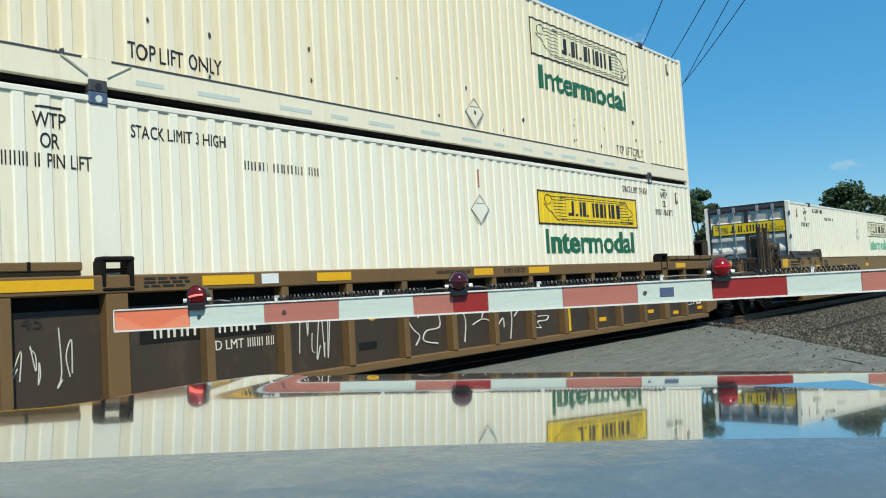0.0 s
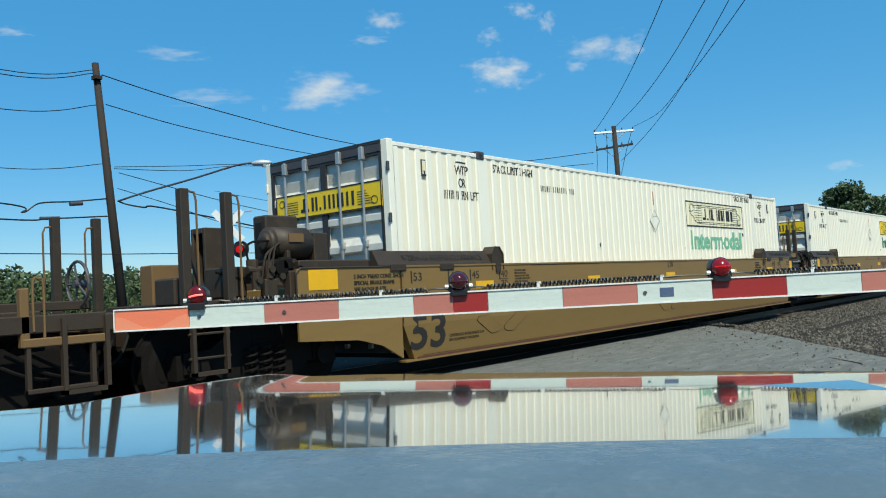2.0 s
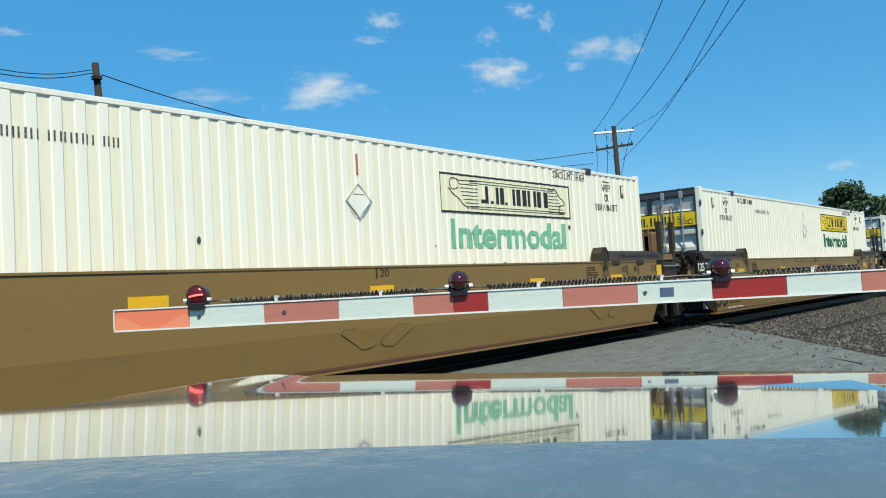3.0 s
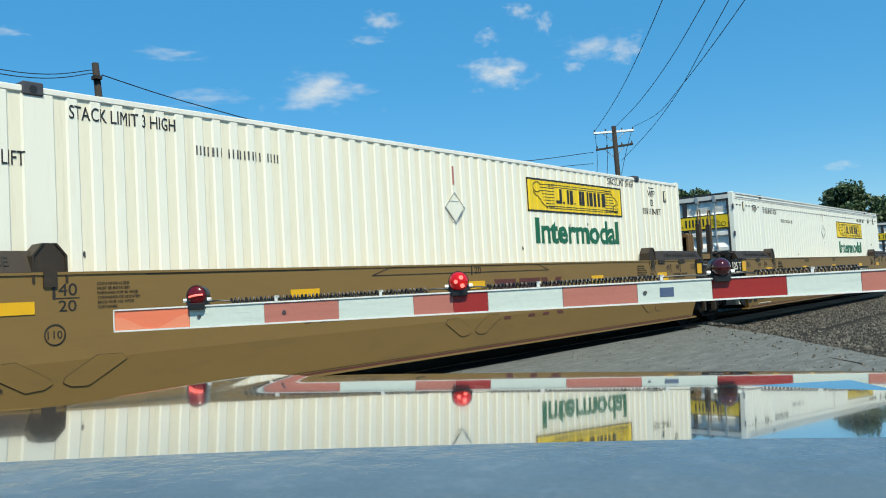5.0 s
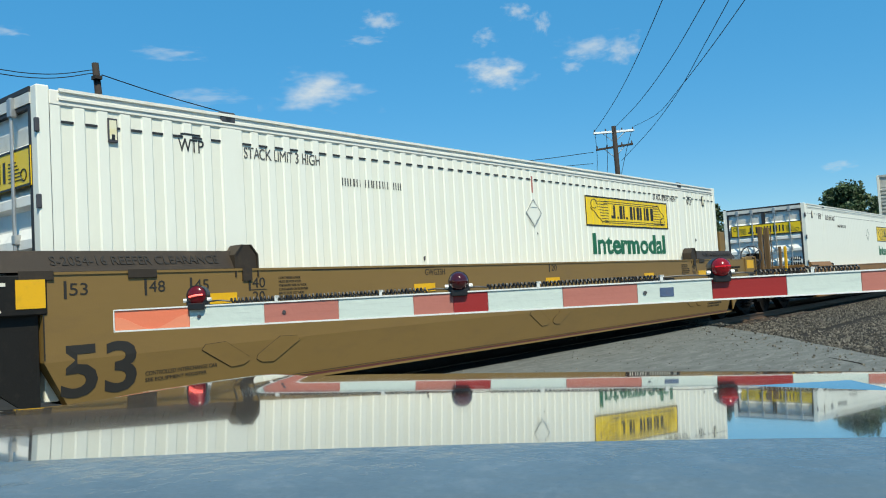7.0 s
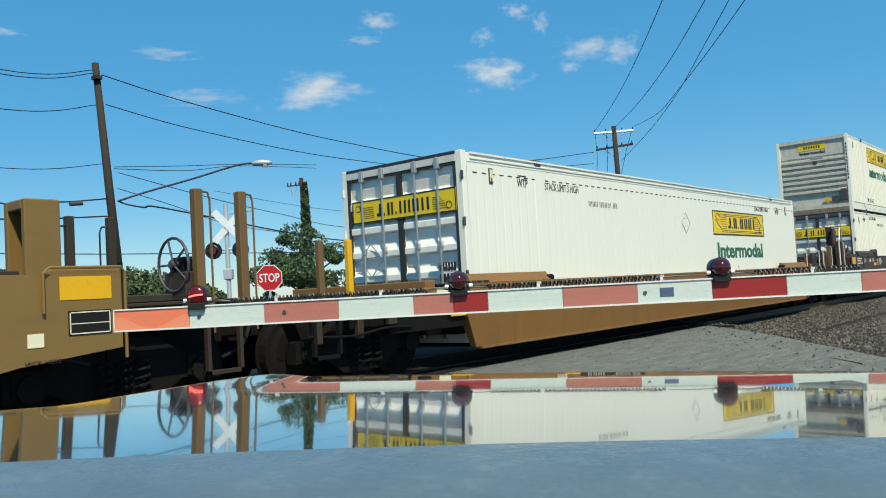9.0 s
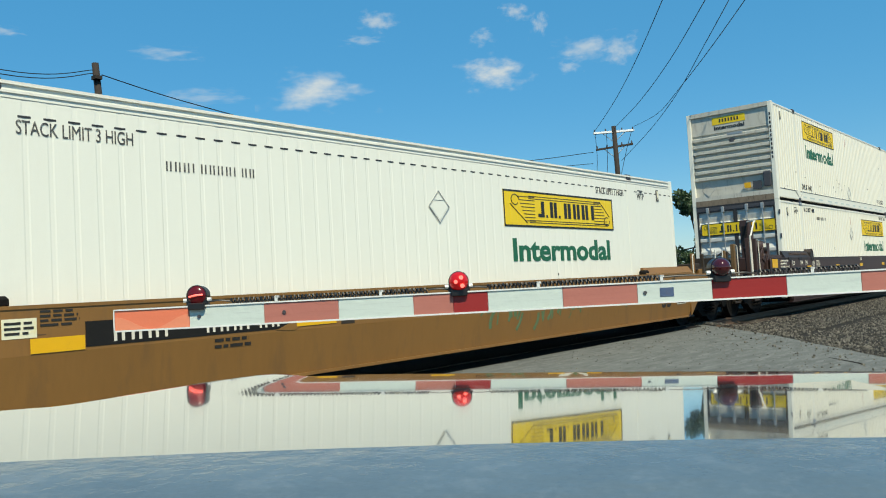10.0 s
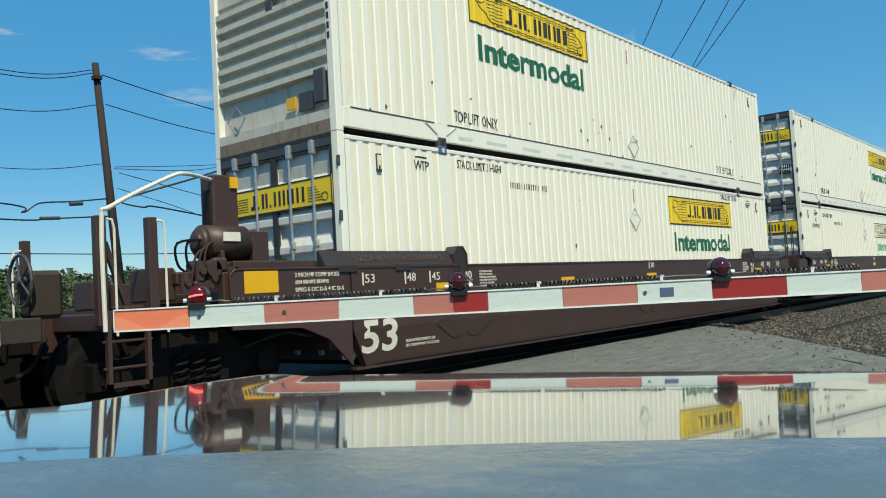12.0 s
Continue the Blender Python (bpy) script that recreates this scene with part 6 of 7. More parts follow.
def crossing_gate():
    """The lowered gate arm with striped sheeting, three red lamps, their cable and clips. Arm along local x from its tip."""
    rz = math.degrees(math.atan2(ARM.y, ARM.x))
    g = thing("crossing_gate", "lowered crossing gate arm with red and white stripes", "gate", pose(TIP.x, TIP.y, TIP.z, 0, 0, rz) @ pose(0, 0, 0, 0, math.degrees(-math.asin(ARM.z)), 0))
    n = 17
    end = n * STRIPE
    part("arm_core", B((0.0, end, -0.001, 0.022, -0.055, 0.055)), alu, g)
    for i in range(n):
        m = gate_orange if i == 0 else (gate_white if i % 2 else (gate_red_deep if i in (4, 8, 12) else gate_red))
        a, b = i * STRIPE + 0.001, (i + 1) * STRIPE - 0.001
        if i == 4:
            part("stripe", B((a, a + 0.215, -0.006, 0.0, -0.053, 0.053), bevel=0.001), gate_red, g, "sun-bleached red sheeting")
            a += 0.216
        part("stripe", B((a, b, -0.006, 0.0, -0.053, 0.053), bevel=0.001), m, g)
    # A crescent of slightly lighter orange along the tip's lower edge.
    cres = [(0.004 + 0.40 * k / 12, -0.052 + 0.035 + 0.035 * math.cos(math.tau * k / 12)) for k in range(13)] + [(0.404, -0.052), (0.004, -0.052)]
    part("pale_crescent", prism(bmesh.new(), cres, "y", -0.0075, -0.0055), gate_pale, g, "slightly lighter crescent along the foot of the orange tip")
    part("edge_trim", B((-0.004, end, -0.012, 0.024, 0.053, 0.061), (-0.004, end, -0.012, 0.024, -0.062, -0.053), (-0.006, 0.0, -0.012, 0.024, -0.062, 0.061)), alu, g, "thin bright edge trim")
    part("stripe_patch", B((4.28 * STRIPE + 3.02 * STRIPE, 7.30 * STRIPE + 0.075, -0.009, -0.006, -0.026, 0.022)), casting_blue, g, "small dark blue sticker")
    for x in (1.13 * STRIPE, 2.27 * STRIPE, 7.1 * STRIPE):
        part("bolt", cyl(bmesh.new(), (x, -0.012, 0.0), (x, 0.0, 0.0), 0.010, seg=8), casting_dark, g)
    for i, x in enumerate((1.11 * STRIPE, 4.62 * STRIPE, 8.13 * STRIPE, 12.5 * STRIPE)):
        if i == 3:
            continue
        lamp = part("lamp", cyl(cyl(cyl(bmesh.new(), (x, 0.0, 0.115), (x, 0.07, 0.115), 0.052, seg=24), (x, 0.07, 0.115), (x, 0.09, 0.115), 0.052, 0.03, seg=24), (x, -0.012, 0.115), (x, 0.0, 0.115), 0.056, seg=24), lamp_black, g, "round black lamp housing")
        part("lamp_foot", B((x - 0.05, x + 0.05, -0.015, 0.05, 0.058, 0.075), (x - 0.06, x - 0.03, -0.01, 0.03, 0.05, 0.10), (x + 0.03, x + 0.06, -0.01, 0.03, 0.05, 0.10), (x - 0.045, x + 0.045, -0.034, 0.0, 0.036, 0.074), bevel=0.005), lamp_black, lamp)
        part("wing_nut", cyl(cyl(bmesh.new(), (x - 0.075, 0.0, 0.09), (x - 0.055, 0.0, 0.09), 0.011, seg=8), (x + 0.055, 0.0, 0.09), (x + 0.075, 0.0, 0.09), 0.011, seg=8), alu, lamp)
        bm = bmesh.new()
        bmesh.ops.create_uvsphere(bm, u_segments=20, v_segments=10, radius=0.052)
        if i == 0:
            bm.transform(Matrix.Translation((x, -0.006, 0.115)) @ Matrix.Diagonal((1, 0.5, 1, 1)))
            part("lens", bm, lens_tip, g, "glowing red lens", smooth=True)
            # A glowing tube draws the bright highlight streak across the tip lens.
            tube(bm2 := bmesh.new(), [(x - 0.035, -0.034, 0.108), (x, -0.038, 0.116), (x + 0.04, -0.03, 0.118)], 0.005, 5)
            part("filament", bm2, lens_hot, lamp)
        else:
            # a lens drum that turns: one half glows, the other is dark
            drum = bmesh.new()
            keep = [v for v in bm.verts if v.co.y > 1e-5]
            bmesh.ops.delete(bm, geom=keep, context="VERTS")
            bm.to_mesh(me := bpy.data.meshes.new("tmp"))
            bm.free()
            drum.from_mesh(me)
            d = part("lens", drum, lens_lit if i == 1 else lens_side, g, "red lens that flashes", smooth=True)
            dark = bmesh.new()
            dark.from_mesh(me)
            dark.transform(Matrix.Rotation(math.pi, 4, "Z"))
            part("lens_back", dark, lens_dark, d, "unlit dark red side of the lens", smooth=True)
            # Glowing marks draw the lens highlights: a streak here, round spots below.
            if i == 2:
                part("filament", tube(bmesh.new(), [(-0.042, -0.033, 0.004), (0.0, -0.054, 0.004), (0.042, -0.033, 0.006)], 0.006, 5), lens_lit, d)
            else:
                part("filament", cyl(cyl(cyl(bmesh.new(), (0.014, -0.053, 0.020), (0.014, -0.040, 0.020), 0.012, seg=8), (-0.016, -0.053, -0.002), (-0.016, -0.040, -0.002), 0.011, seg=8), (0.018, -0.052, -0.024), (0.018, -0.038, -0.024), 0.012, seg=8), lens_hot, d)
            d.matrix_basis = pose(x, -0.012, 0.115)
            flashers.append((d, (x, -0.012, 0.115), 0.0 if i == 1 else 0.59))
    # coiled cable between the lamps
    for x0, x1 in ((1.55 * STRIPE, 4.2 * STRIPE), (5.0 * STRIPE, 7.3 * STRIPE), (8.6 * STRIPE, 10.0 * STRIPE)):
        pts = []
        turns = int((x1 - x0) / 0.02)
        for k in range(turns * 6):
            a = k * math.tau / 6
            pts.append((x0 + (x1 - x0) * k / (turns * 6), 0.006 + 0.013 * math.cos(a), 0.077 + 0.013 * math.sin(a)))
        part("coiled_cable", tube(bmesh.new(), pts, 0.006, 4), cable_black, g, "black coiled lamp cable")
    for a, b in ((1.25, 1.55), (4.2, 4.5), (4.74, 5.0), (7.3, 8.0), (8.25, 8.6)):
        part("cable", tube(bmesh.new(), smooth_path([(a * STRIPE, 0.0, 0.078), ((a + b) / 2 * STRIPE, -0.005, 0.082), (b * STRIPE, 0.008, 0.074)], 5), 0.005, 5), cable_black, g)
    for x in (2.17, 3.57, 5.68, 7.33, 9.35):
        part("cable_clip", B((x * STRIPE - 0.008, x * STRIPE + 0.008, -0.012, 0.02, 0.055, 0.09), (x * STRIPE - 0.008, x * STRIPE + 0.014, -0.012, 0.004, 0.08, 0.092)), alu, g)
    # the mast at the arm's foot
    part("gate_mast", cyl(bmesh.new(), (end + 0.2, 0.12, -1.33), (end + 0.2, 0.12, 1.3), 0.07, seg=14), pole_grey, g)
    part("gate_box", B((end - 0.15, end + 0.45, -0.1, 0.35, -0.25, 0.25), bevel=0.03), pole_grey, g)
    return g


flashers = []
gate = crossing_gate()


# ---- beyond the train ----
def wire(pts, r=0.012):
    ob = part("overhead_wire", tube(bmesh.new(), smooth_path(pts, 10), r, 6), cable_black)
    return tagged(ob, "thin black overhead wire between poles", "wire", "overhead wires")


def utility_pole(name, label, foot, top, r0, r1, arms):
    p = thing(name, label, "pole", pose(*foot))
    f, t = Vector(foot), Vector(top)
    d = t - f
    part("pole_shaft", cyl(bmesh.new(), (0, 0, -0.3), d, r0, r1, seg=14), pole_wood, p, smooth=True)
    for a, b, h in arms:
        a, b = Vector(a) - f, Vector(b) - f
        bm = tube(bmesh.new(), [a, b], h, 4)
        arm = part("crossarm", bm, pole_wood if h < 0.075 else pole_grey, p, "wooden crossarm with insulators")
        for k in (0.03, 0.3, 0.7, 0.97):
            q = a.lerp(b, k)
            part("insulator", cyl(bmesh.new(), q + Vector((0, 0, 0.04)), q + Vector((0, 0, 0.2)), 0.05, 0.035, seg=8), casting_dark, arm)
        mid = a.lerp(b, 0.5)
        for k in (0.2, 0.8):
            part("arm_brace", tube(bmesh.new(), [a.lerp(b, k), mid - Vector((0, 0, 0.6))], 0.02, 4), pole_grey, arm)
    return p


leaning = utility_pole("utility_pole", "leaning weathered wooden utility pole with a street lamp arm", (14.11, 25.5, -0.35), (13.37, 25.6, 9.34), 0.17, 0.11, [])
part("crossarm", B((-0.86, -0.62, -0.12, 0.16, 9.12, 9.24)), pole_wood, leaning)
part("lamp_arm", tube(bmesh.new(), smooth_path([(-0.22, -0.09, 5.08), (0.41, -0.90, 5.34), (1.34, -2.07, 5.67), (2.23, -3.20, 6.02), (2.65, -3.71, 6.09)], 6), 0.035, 8), casting_dark, leaning, "long bent street lamp arm")
bm = bmesh.new()
bmesh.ops.create_uvsphere(bm, u_segments=14, v_segments=8, radius=1.0)
bm.transform(Matrix.Translation((2.80, -3.90, 6.06)) @ Matrix.Rotation(math.radians(-50), 4, "Z") @ Matrix.Diagonal((0.36, 0.15, 0.11, 1)))
part("lamp_head", bm, pole_grey, leaning, "grey cobra-head street lamp", smooth=True)
part("lamp_glass", cyl(bmesh.new(), (2.86, -3.98, 5.92), (2.86, -3.98, 6.0), 0.08, 0.12), sign_white, leaning)
utility_pole("utility_pole", "wooden utility pole with two crossarms", (41.7, 21.2, -0.35), (41.55, 21.35, 9.85), 0.18, 0.13, [((40.82, 22.26, 9.50), (42.29, 20.48, 9.56), 0.08), ((40.92, 22.21, 8.56), (42.25, 20.59, 8.79), 0.07)])
utility_pole("utility_pole", "distant wooden utility pole with one crossarm", (48.9, 26.9, -0.35), (48.88, 26.84, 7.4), 0.15, 0.11, [((48.4, 27.4, 7.0), (49.4, 26.3, 7.0), 0.06)])
vine = utility_pole("utility_pole", "wooden pole overgrown with vines", (29.7, 34.3, -0.35), (29.59, 34.39, 7.8), 0.16, 0.11, [((29.0, 34.9, 7.35), (29.5, 34.45, 7.4), 0.04)])
for w in (
        ((40.82, 22.26, 9.52), (34.31, 17.57, 9.41), (28.47, 13.65, 9.25), (22.59, 9.75, 9.33), (18.33, 7.04, 9.44)),
        ((41.59, 21.31, 9.77), (35.07, 16.66, 9.37), (29.33, 12.59, 9.34), (23.40, 8.78, 9.26), (19.21, 5.97, 9.49)),
        ((41.84, 21.16, 7.87), (37.31, 17.16, 8.49), (32.43, 13.60, 8.86), (27.75, 10.59, 9.16), (23.85, 8.24, 9.22), (19.55, 5.56, 9.46)),
        ((42.29, 20.47, 9.77), (36.60, 16.41, 9.04), (31.52, 13.14, 8.79), (27.33, 10.35, 8.76), (24.15, 7.88, 9.19), (19.97, 5.05, 9.42))):
    wire(w, 0.013)
for w in (((40.9, 22.2, 9.5), (40.95, 22.2, 8.0), (40.9, 22.4, 6.0)), ((42.2, 20.6, 9.5), (42.0, 20.9, 8.4), (41.75, 21.2, 7.0)), ((41.3, 21.7, 9.5), (41.2, 21.7, 7.8), (41.1, 21.9, 6.0))):
    wire(w, 0.014)
for w, r in (
        (((13.37, 25.62, 9.12), (10.09, 24.92, 8.41), (2.0, 23.2, 8.6)), 0.014),
        (((13.37, 25.63, 9.01), (10.09, 24.93, 8.28), (2.0, 23.2, 8.5)), 0.014),
        (((13.51, 25.46, 8.94), (17.21, 25.73, 8.52), (24.74, 26.1, 8.0), (31.94, 23.74, 7.28), (40.82, 22.35, 8.44)), 0.018),
        (((13.6, 25.43, 7.95), (17.35, 25.64, 7.53), (24.74, 26.16, 7.25), (33.54, 24.96, 7.18), (40.82, 22.4, 7.8)), 0.016),
        (((13.39, 25.68, 7.95), (10.09, 25.01, 7.25), (2.0, 23.2, 7.3)), 0.014),
        (((13.84, 25.46, 5.88), (17.64, 27.10, 6.46), (21.38, 28.82, 7.08), (27.52, 30.77, 7.84)), 0.012),
        (((13.84, 25.46, 5.82), (17.64, 27.11, 6.28), (21.38, 28.83, 7.01), (27.52, 30.78, 7.67)), 0.012),
        (((13.58, 25.61, 5.99), (10.09, 25.15, 5.51), (2.0, 23.4, 5.6)), 0.012),
        (((13.91, 25.47, 4.74), (14.11, 25.23, 4.61), (14.47, 24.81, 4.48), (14.71, 24.52, 4.48), (17.61, 25.73, 4.36), (21.93, 26.83, 3.99), (27.06, 28.50, 3.80), (36.57, 29.59, 3.53)), 0.028),
        (((13.93, 25.37, 5.68), (17.88, 25.36, 4.94), (22.57, 27.56, 4.81), (28.44, 29.91, 4.62), (38.12, 30.77, 4.65)), 0.013),
        (((13.91, 25.44, 5.16), (16.12, 25.93, 4.78), (18.62, 26.11, 4.17), (21.93, 26.84, 3.95)), 0.012),
        (((27.18, 39.05, 7.51), (32.86, 40.07, 7.18), (38.12, 40.01, 6.87), (47.44, 38.21, 6.56)), 0.012),
        (((13.54, 25.44, 4.8), (12.44, 25.52, 4.66), (11.3, 25.34, 4.53), (10.74, 25.25, 4.22), (10.1, 25.23, 4.47), (2.0, 23.5, 4.6)), 0.024),
        (((13.54, 25.48, 4.22), (11.75, 25.61, 4.1), (10.1, 25.26, 4.0), (2.0, 23.6, 4.1)), 0.024),
        (((2.0, 25.0, 3.0), (10.1, 25.34, 2.98), (15.52, 25.08, 2.95), (26.35, 24.54, 3.09), (41.7, 21.4, 3.9)), 0.016)):
    wire(w, r)
part("splice_case", cyl(bmesh.new(), (11.4 - 14.11, 0.08, 4.44), (12.0 - 14.11, 0.06, 4.47), 0.055), casting_dark, leaning)
part("splice_case", cyl(bmesh.new(), (12.3 - 14.11, -0.02, 4.92), (12.7 - 14.11, -0.03, 4.96), 0.07), casting_dark, leaning)


def crossing_signal():
    """Mast with crossbuck, bell arm and a pair of flashing lamps, facing the road."""
    yaw = -50.0
    s = thing("crossing_signal", "crossing signal mast with white crossbuck and red flashers", "signal", pose(13.77, 19.3, -0.3, 0, 0, yaw))
    part("mast", cyl(bmesh.new(), (0, 0, 0), (0, 0, 4.25), 0.065, seg=12), pole_grey, s)
    for a in (1, -1):
        bm = bmesh.new()
        box(bm, -0.58, 0.58, -0.10, -0.085, -0.095, 0.095)
        bm.transform(Matrix.Translation((0.08, -0.02 if a > 0 else 0.0, 3.60)) @ Matrix.Rotation(math.radians(47 * a), 4, "Y"))
        part("crossbuck_blade", bm, sign_white, s, "white crossbuck blade")
    part("crossarm", tube(tube(bmesh.new(), [(-0.4, -0.02, 2.95), (0.4, -0.02, 2.95)], 0.03, 8), [(0.0, 0, 3.95), (0.75, -0.1, 4.0)], 0.02, 6), pole_grey, s)
    for x, ph in ((-0.38, 0.0), (0.38, 0.59)):
        hd = part("lamp", cyl(cyl(bmesh.new(), (x, -0.05, 2.93), (x, -0.03, 2.93), 0.24, seg=24), (x, -0.03, 2.93), (x, 0.18, 2.93), 0.13, 0.08), lamp_black, s, "black round flasher with dark backing disc")
        part("hood", tube(bmesh.new(), [(x + 0.14 * math.cos(a), -0.12, 2.93 + 0.14 * math.sin(a)) for a in np.linspace(0.2, 2.94, 12)], 0.02, 5), lamp_black, hd)
        d = part("lens", cyl(bmesh.new(), (0, -0.012, 0), (0, 0.0, 0), 0.105, seg=20), lens_lit, s, "red lens that flashes")
        part("lens_back", cyl(bmesh.new(), (0, 0.001, 0), (0, 0.013, 0), 0.105, seg=20), lens_dark, d)
        d.matrix_basis = pose(x, -0.16, 2.93)
        flashers.append((d, (x, -0.16, 2.93), ph))
    part("signal_box", B((-0.12, 0.12, -0.1, 0.15, 2.1, 2.4), bevel=0.02), pole_grey, s)
    part("base", B((-0.2, 0.2, -0.2, 0.2, 0.0, 0.2), bevel=0.03), pole_grey, s)


crossing_signal()


def stop_sign():
    s = thing("stop_sign", "red octagonal stop sign with white border and letters", "sign", pose(15.2, 19.3, -0.3, 0, 0, -50))
    part("post", B((-0.03, 0.03, 0.0, 0.04, 0.0, 2.5)), pole_grey, s)
    octa = [(0.41 * math.cos(a), 2.11 + 0.41 * math.sin(a)) for a in np.linspace(math.pi / 8, math.tau + math.pi / 8, 9)[:-1]]
    part("sign_border", prism(bmesh.new(), octa, "y", -0.012, 0.0), sign_white, s)
    part("sign_plate", prism(bmesh.new(), [(x * 0.94, 2.11 + (z - 2.11) * 0.94) for x, z in octa], "y", -0.016, -0.012), sign_red, s)
    lettering("lettering", "STOP", -0.30, 1.98, 0.26, -0.018, sign_white, s, width=0.6, bold=0.015)


stop_sign()


def tree(label, foot, height, radius, material, seed, leaves=5200, size=0.22, base=0.25, trunk=0.2):
    """Trunk with limbs and a crown of many small leaf clumps."""
    rng = np.random.default_rng(seed)
    t = thing("tree", label, "tree", pose(*foot), "trees behind the track")
    tips = []
    bm = cyl(bmesh.new(), (0, 0, -0.2), (0, 0, height * 0.55), trunk, trunk * 0.5, seg=10)
    for k in range(11):
        a = k * 2.4 + rng.uniform(-0.4, 0.4)
        z0 = height * rng.uniform(0.25, 0.55)
        z1 = height * rng.uniform(base + 0.18, 0.9)
        rr = radius * math.sin(math.pi * min(0.98, (z1 / height - base) / (1.05 - base))) * rng.uniform(0.45, 0.9)
        tip = Vector((rr * math.cos(a), rr * math.sin(a), z1))
        tube(bm, smooth_path([(0, 0, z0), (tip.x * 0.5, tip.y * 0.5, (z0 + z1) / 2), tip], 4), trunk * 0.2, 5)
        tips.append(tip)
    part("trunk", bm, bark, t)
    cents = list(tips) + [Vector((0, 0, height * 0.9)), Vector((0, 0, height * 0.7))]
    for k in range(26):
        z = rng.uniform(base, 1.0)
        rr = radius * math.sin(math.pi * min(0.98, (z - base + 0.08) / (1.12 - base))) ** 0.7 * rng.uniform(0.3, 1.0)
        a = rng.uniform(0, math.tau)
        cents.append(Vector((rr * math.cos(a), rr * math.sin(a), z * height)))
    verts, faces = [], []
    per = leaves // len(cents)
    for c in cents:
        s = radius * rng.uniform(0.16, 0.34)
        for _ in range(per):
            d = rng.normal(size=3)
            d /= np.linalg.norm(d)
            p = np.array(c) + d * s * rng.uniform(0.35, 1.0) ** 0.5 * np.array([1, 1, 0.75])
            u = rng.normal(size=3)
            u /= np.linalg.norm(u)
            v = np.cross(u, rng.normal(size=3))
            v /= np.linalg.norm(v)
            w = size * rng.uniform(0.5, 1.1)
            k = len(verts)
            verts.extend([tuple(p - u * w * 0.5), tuple(p + v * w * 0.28), tuple(p + u * w * 0.5), tuple(p - v * w * 0.28)])
            faces.append((k, k + 1, k + 2, k + 3))
    me = bpy.data.meshes.new("crown")
    me.from_pydata(verts, [], faces)
    me.materials.append(material)
    ob = new("crown", me)
    ob.parent = t
    return t


tree("green broad-leaved tree beside a vine-covered pole", (24.9, 29.4, -0.3), 4.6, 2.3, leaf_a, 3, 15000, 0.18, 0.08)
tree("dark green tree behind the track", (51.5, 32.2, -0.3), 8.9, 3.3, leaf_b, 7, 15000, 0.32, 0.05, 0.3)
tree("low green bush beside a dark tree", (46.2, 31.0, -0.3), 4.5, 2.2, leaf_b, 19, 8000, 0.28, 0.05, 0.15)
tree("dark green tree behind the track", (53.5, 27.4, -0.3), 6.8, 3.2, leaf_b, 9, 13000, 0.32, 0.05, 0.3)
tree("dark green tree behind the track", (67.9, 27.5, -0.3), 9.2, 3.6, leaf_b, 11, 11000, 0.36, 0.05, 0.3)
tree("tall spreading green tree far along the track", (96.8, 22.0, -0.4), 9.9, 5.2, leaf_b, 13, 17000, 0.46, 0.03, 0.35)
tree("green tree far along the track", (95.5, 16.4, -0.4), 9.0, 5.0, leaf_b, 15, 14000, 0.46, 0.03, 0.35)
tree("small green tree behind the track", (53.4, 45.2, -0.3), 5.2, 2.6, leaf_b, 17, 4000, 0.4, 0.1, 0.25)


def vines():
    rng = np.random.default_rng(21)
    verts, faces = [], []
    for _ in range(5200):
        h = rng.uniform(0.2, 7.9)
        r = 0.08 + 0.32 * (1 - (h / 8.8) ** 2) * rng.uniform(0.2, 1.0)
        a = rng.uniform(0, math.tau)
        p = np.array([r * math.cos(a), r * math.sin(a), h])
        u = rng.normal(size=3)
        u /= np.linalg.norm(u)
        v = np.cross(u, rng.normal(size=3))
        v /= np.linalg.norm(v)
        k = len(verts)
        verts.extend([tuple(p - u * 0.11), tuple(p + v * 0.06), tuple(p + u * 0.11), tuple(p - v * 0.06)])
        faces.append((k, k + 1, k + 2, k + 3))
    me = bpy.data.meshes.new("vine_leaves")
    me.from_pydata(verts, [], faces)
    me.materials.append(leaf_b)
    ob = new("vine_leaves", me)
    ob.parent = vine
    tagged(ob, "dense climbing vine leaves")


vines()


def fall(top, ang):
    """The woods stand high towards the north and thin out to low scrub eastwards."""
    deg = math.degrees(ang)
    return (top + 0.10 * max(0.0, 34 - deg)) * max(0.2, min(1.0, (37 - deg) / 4))


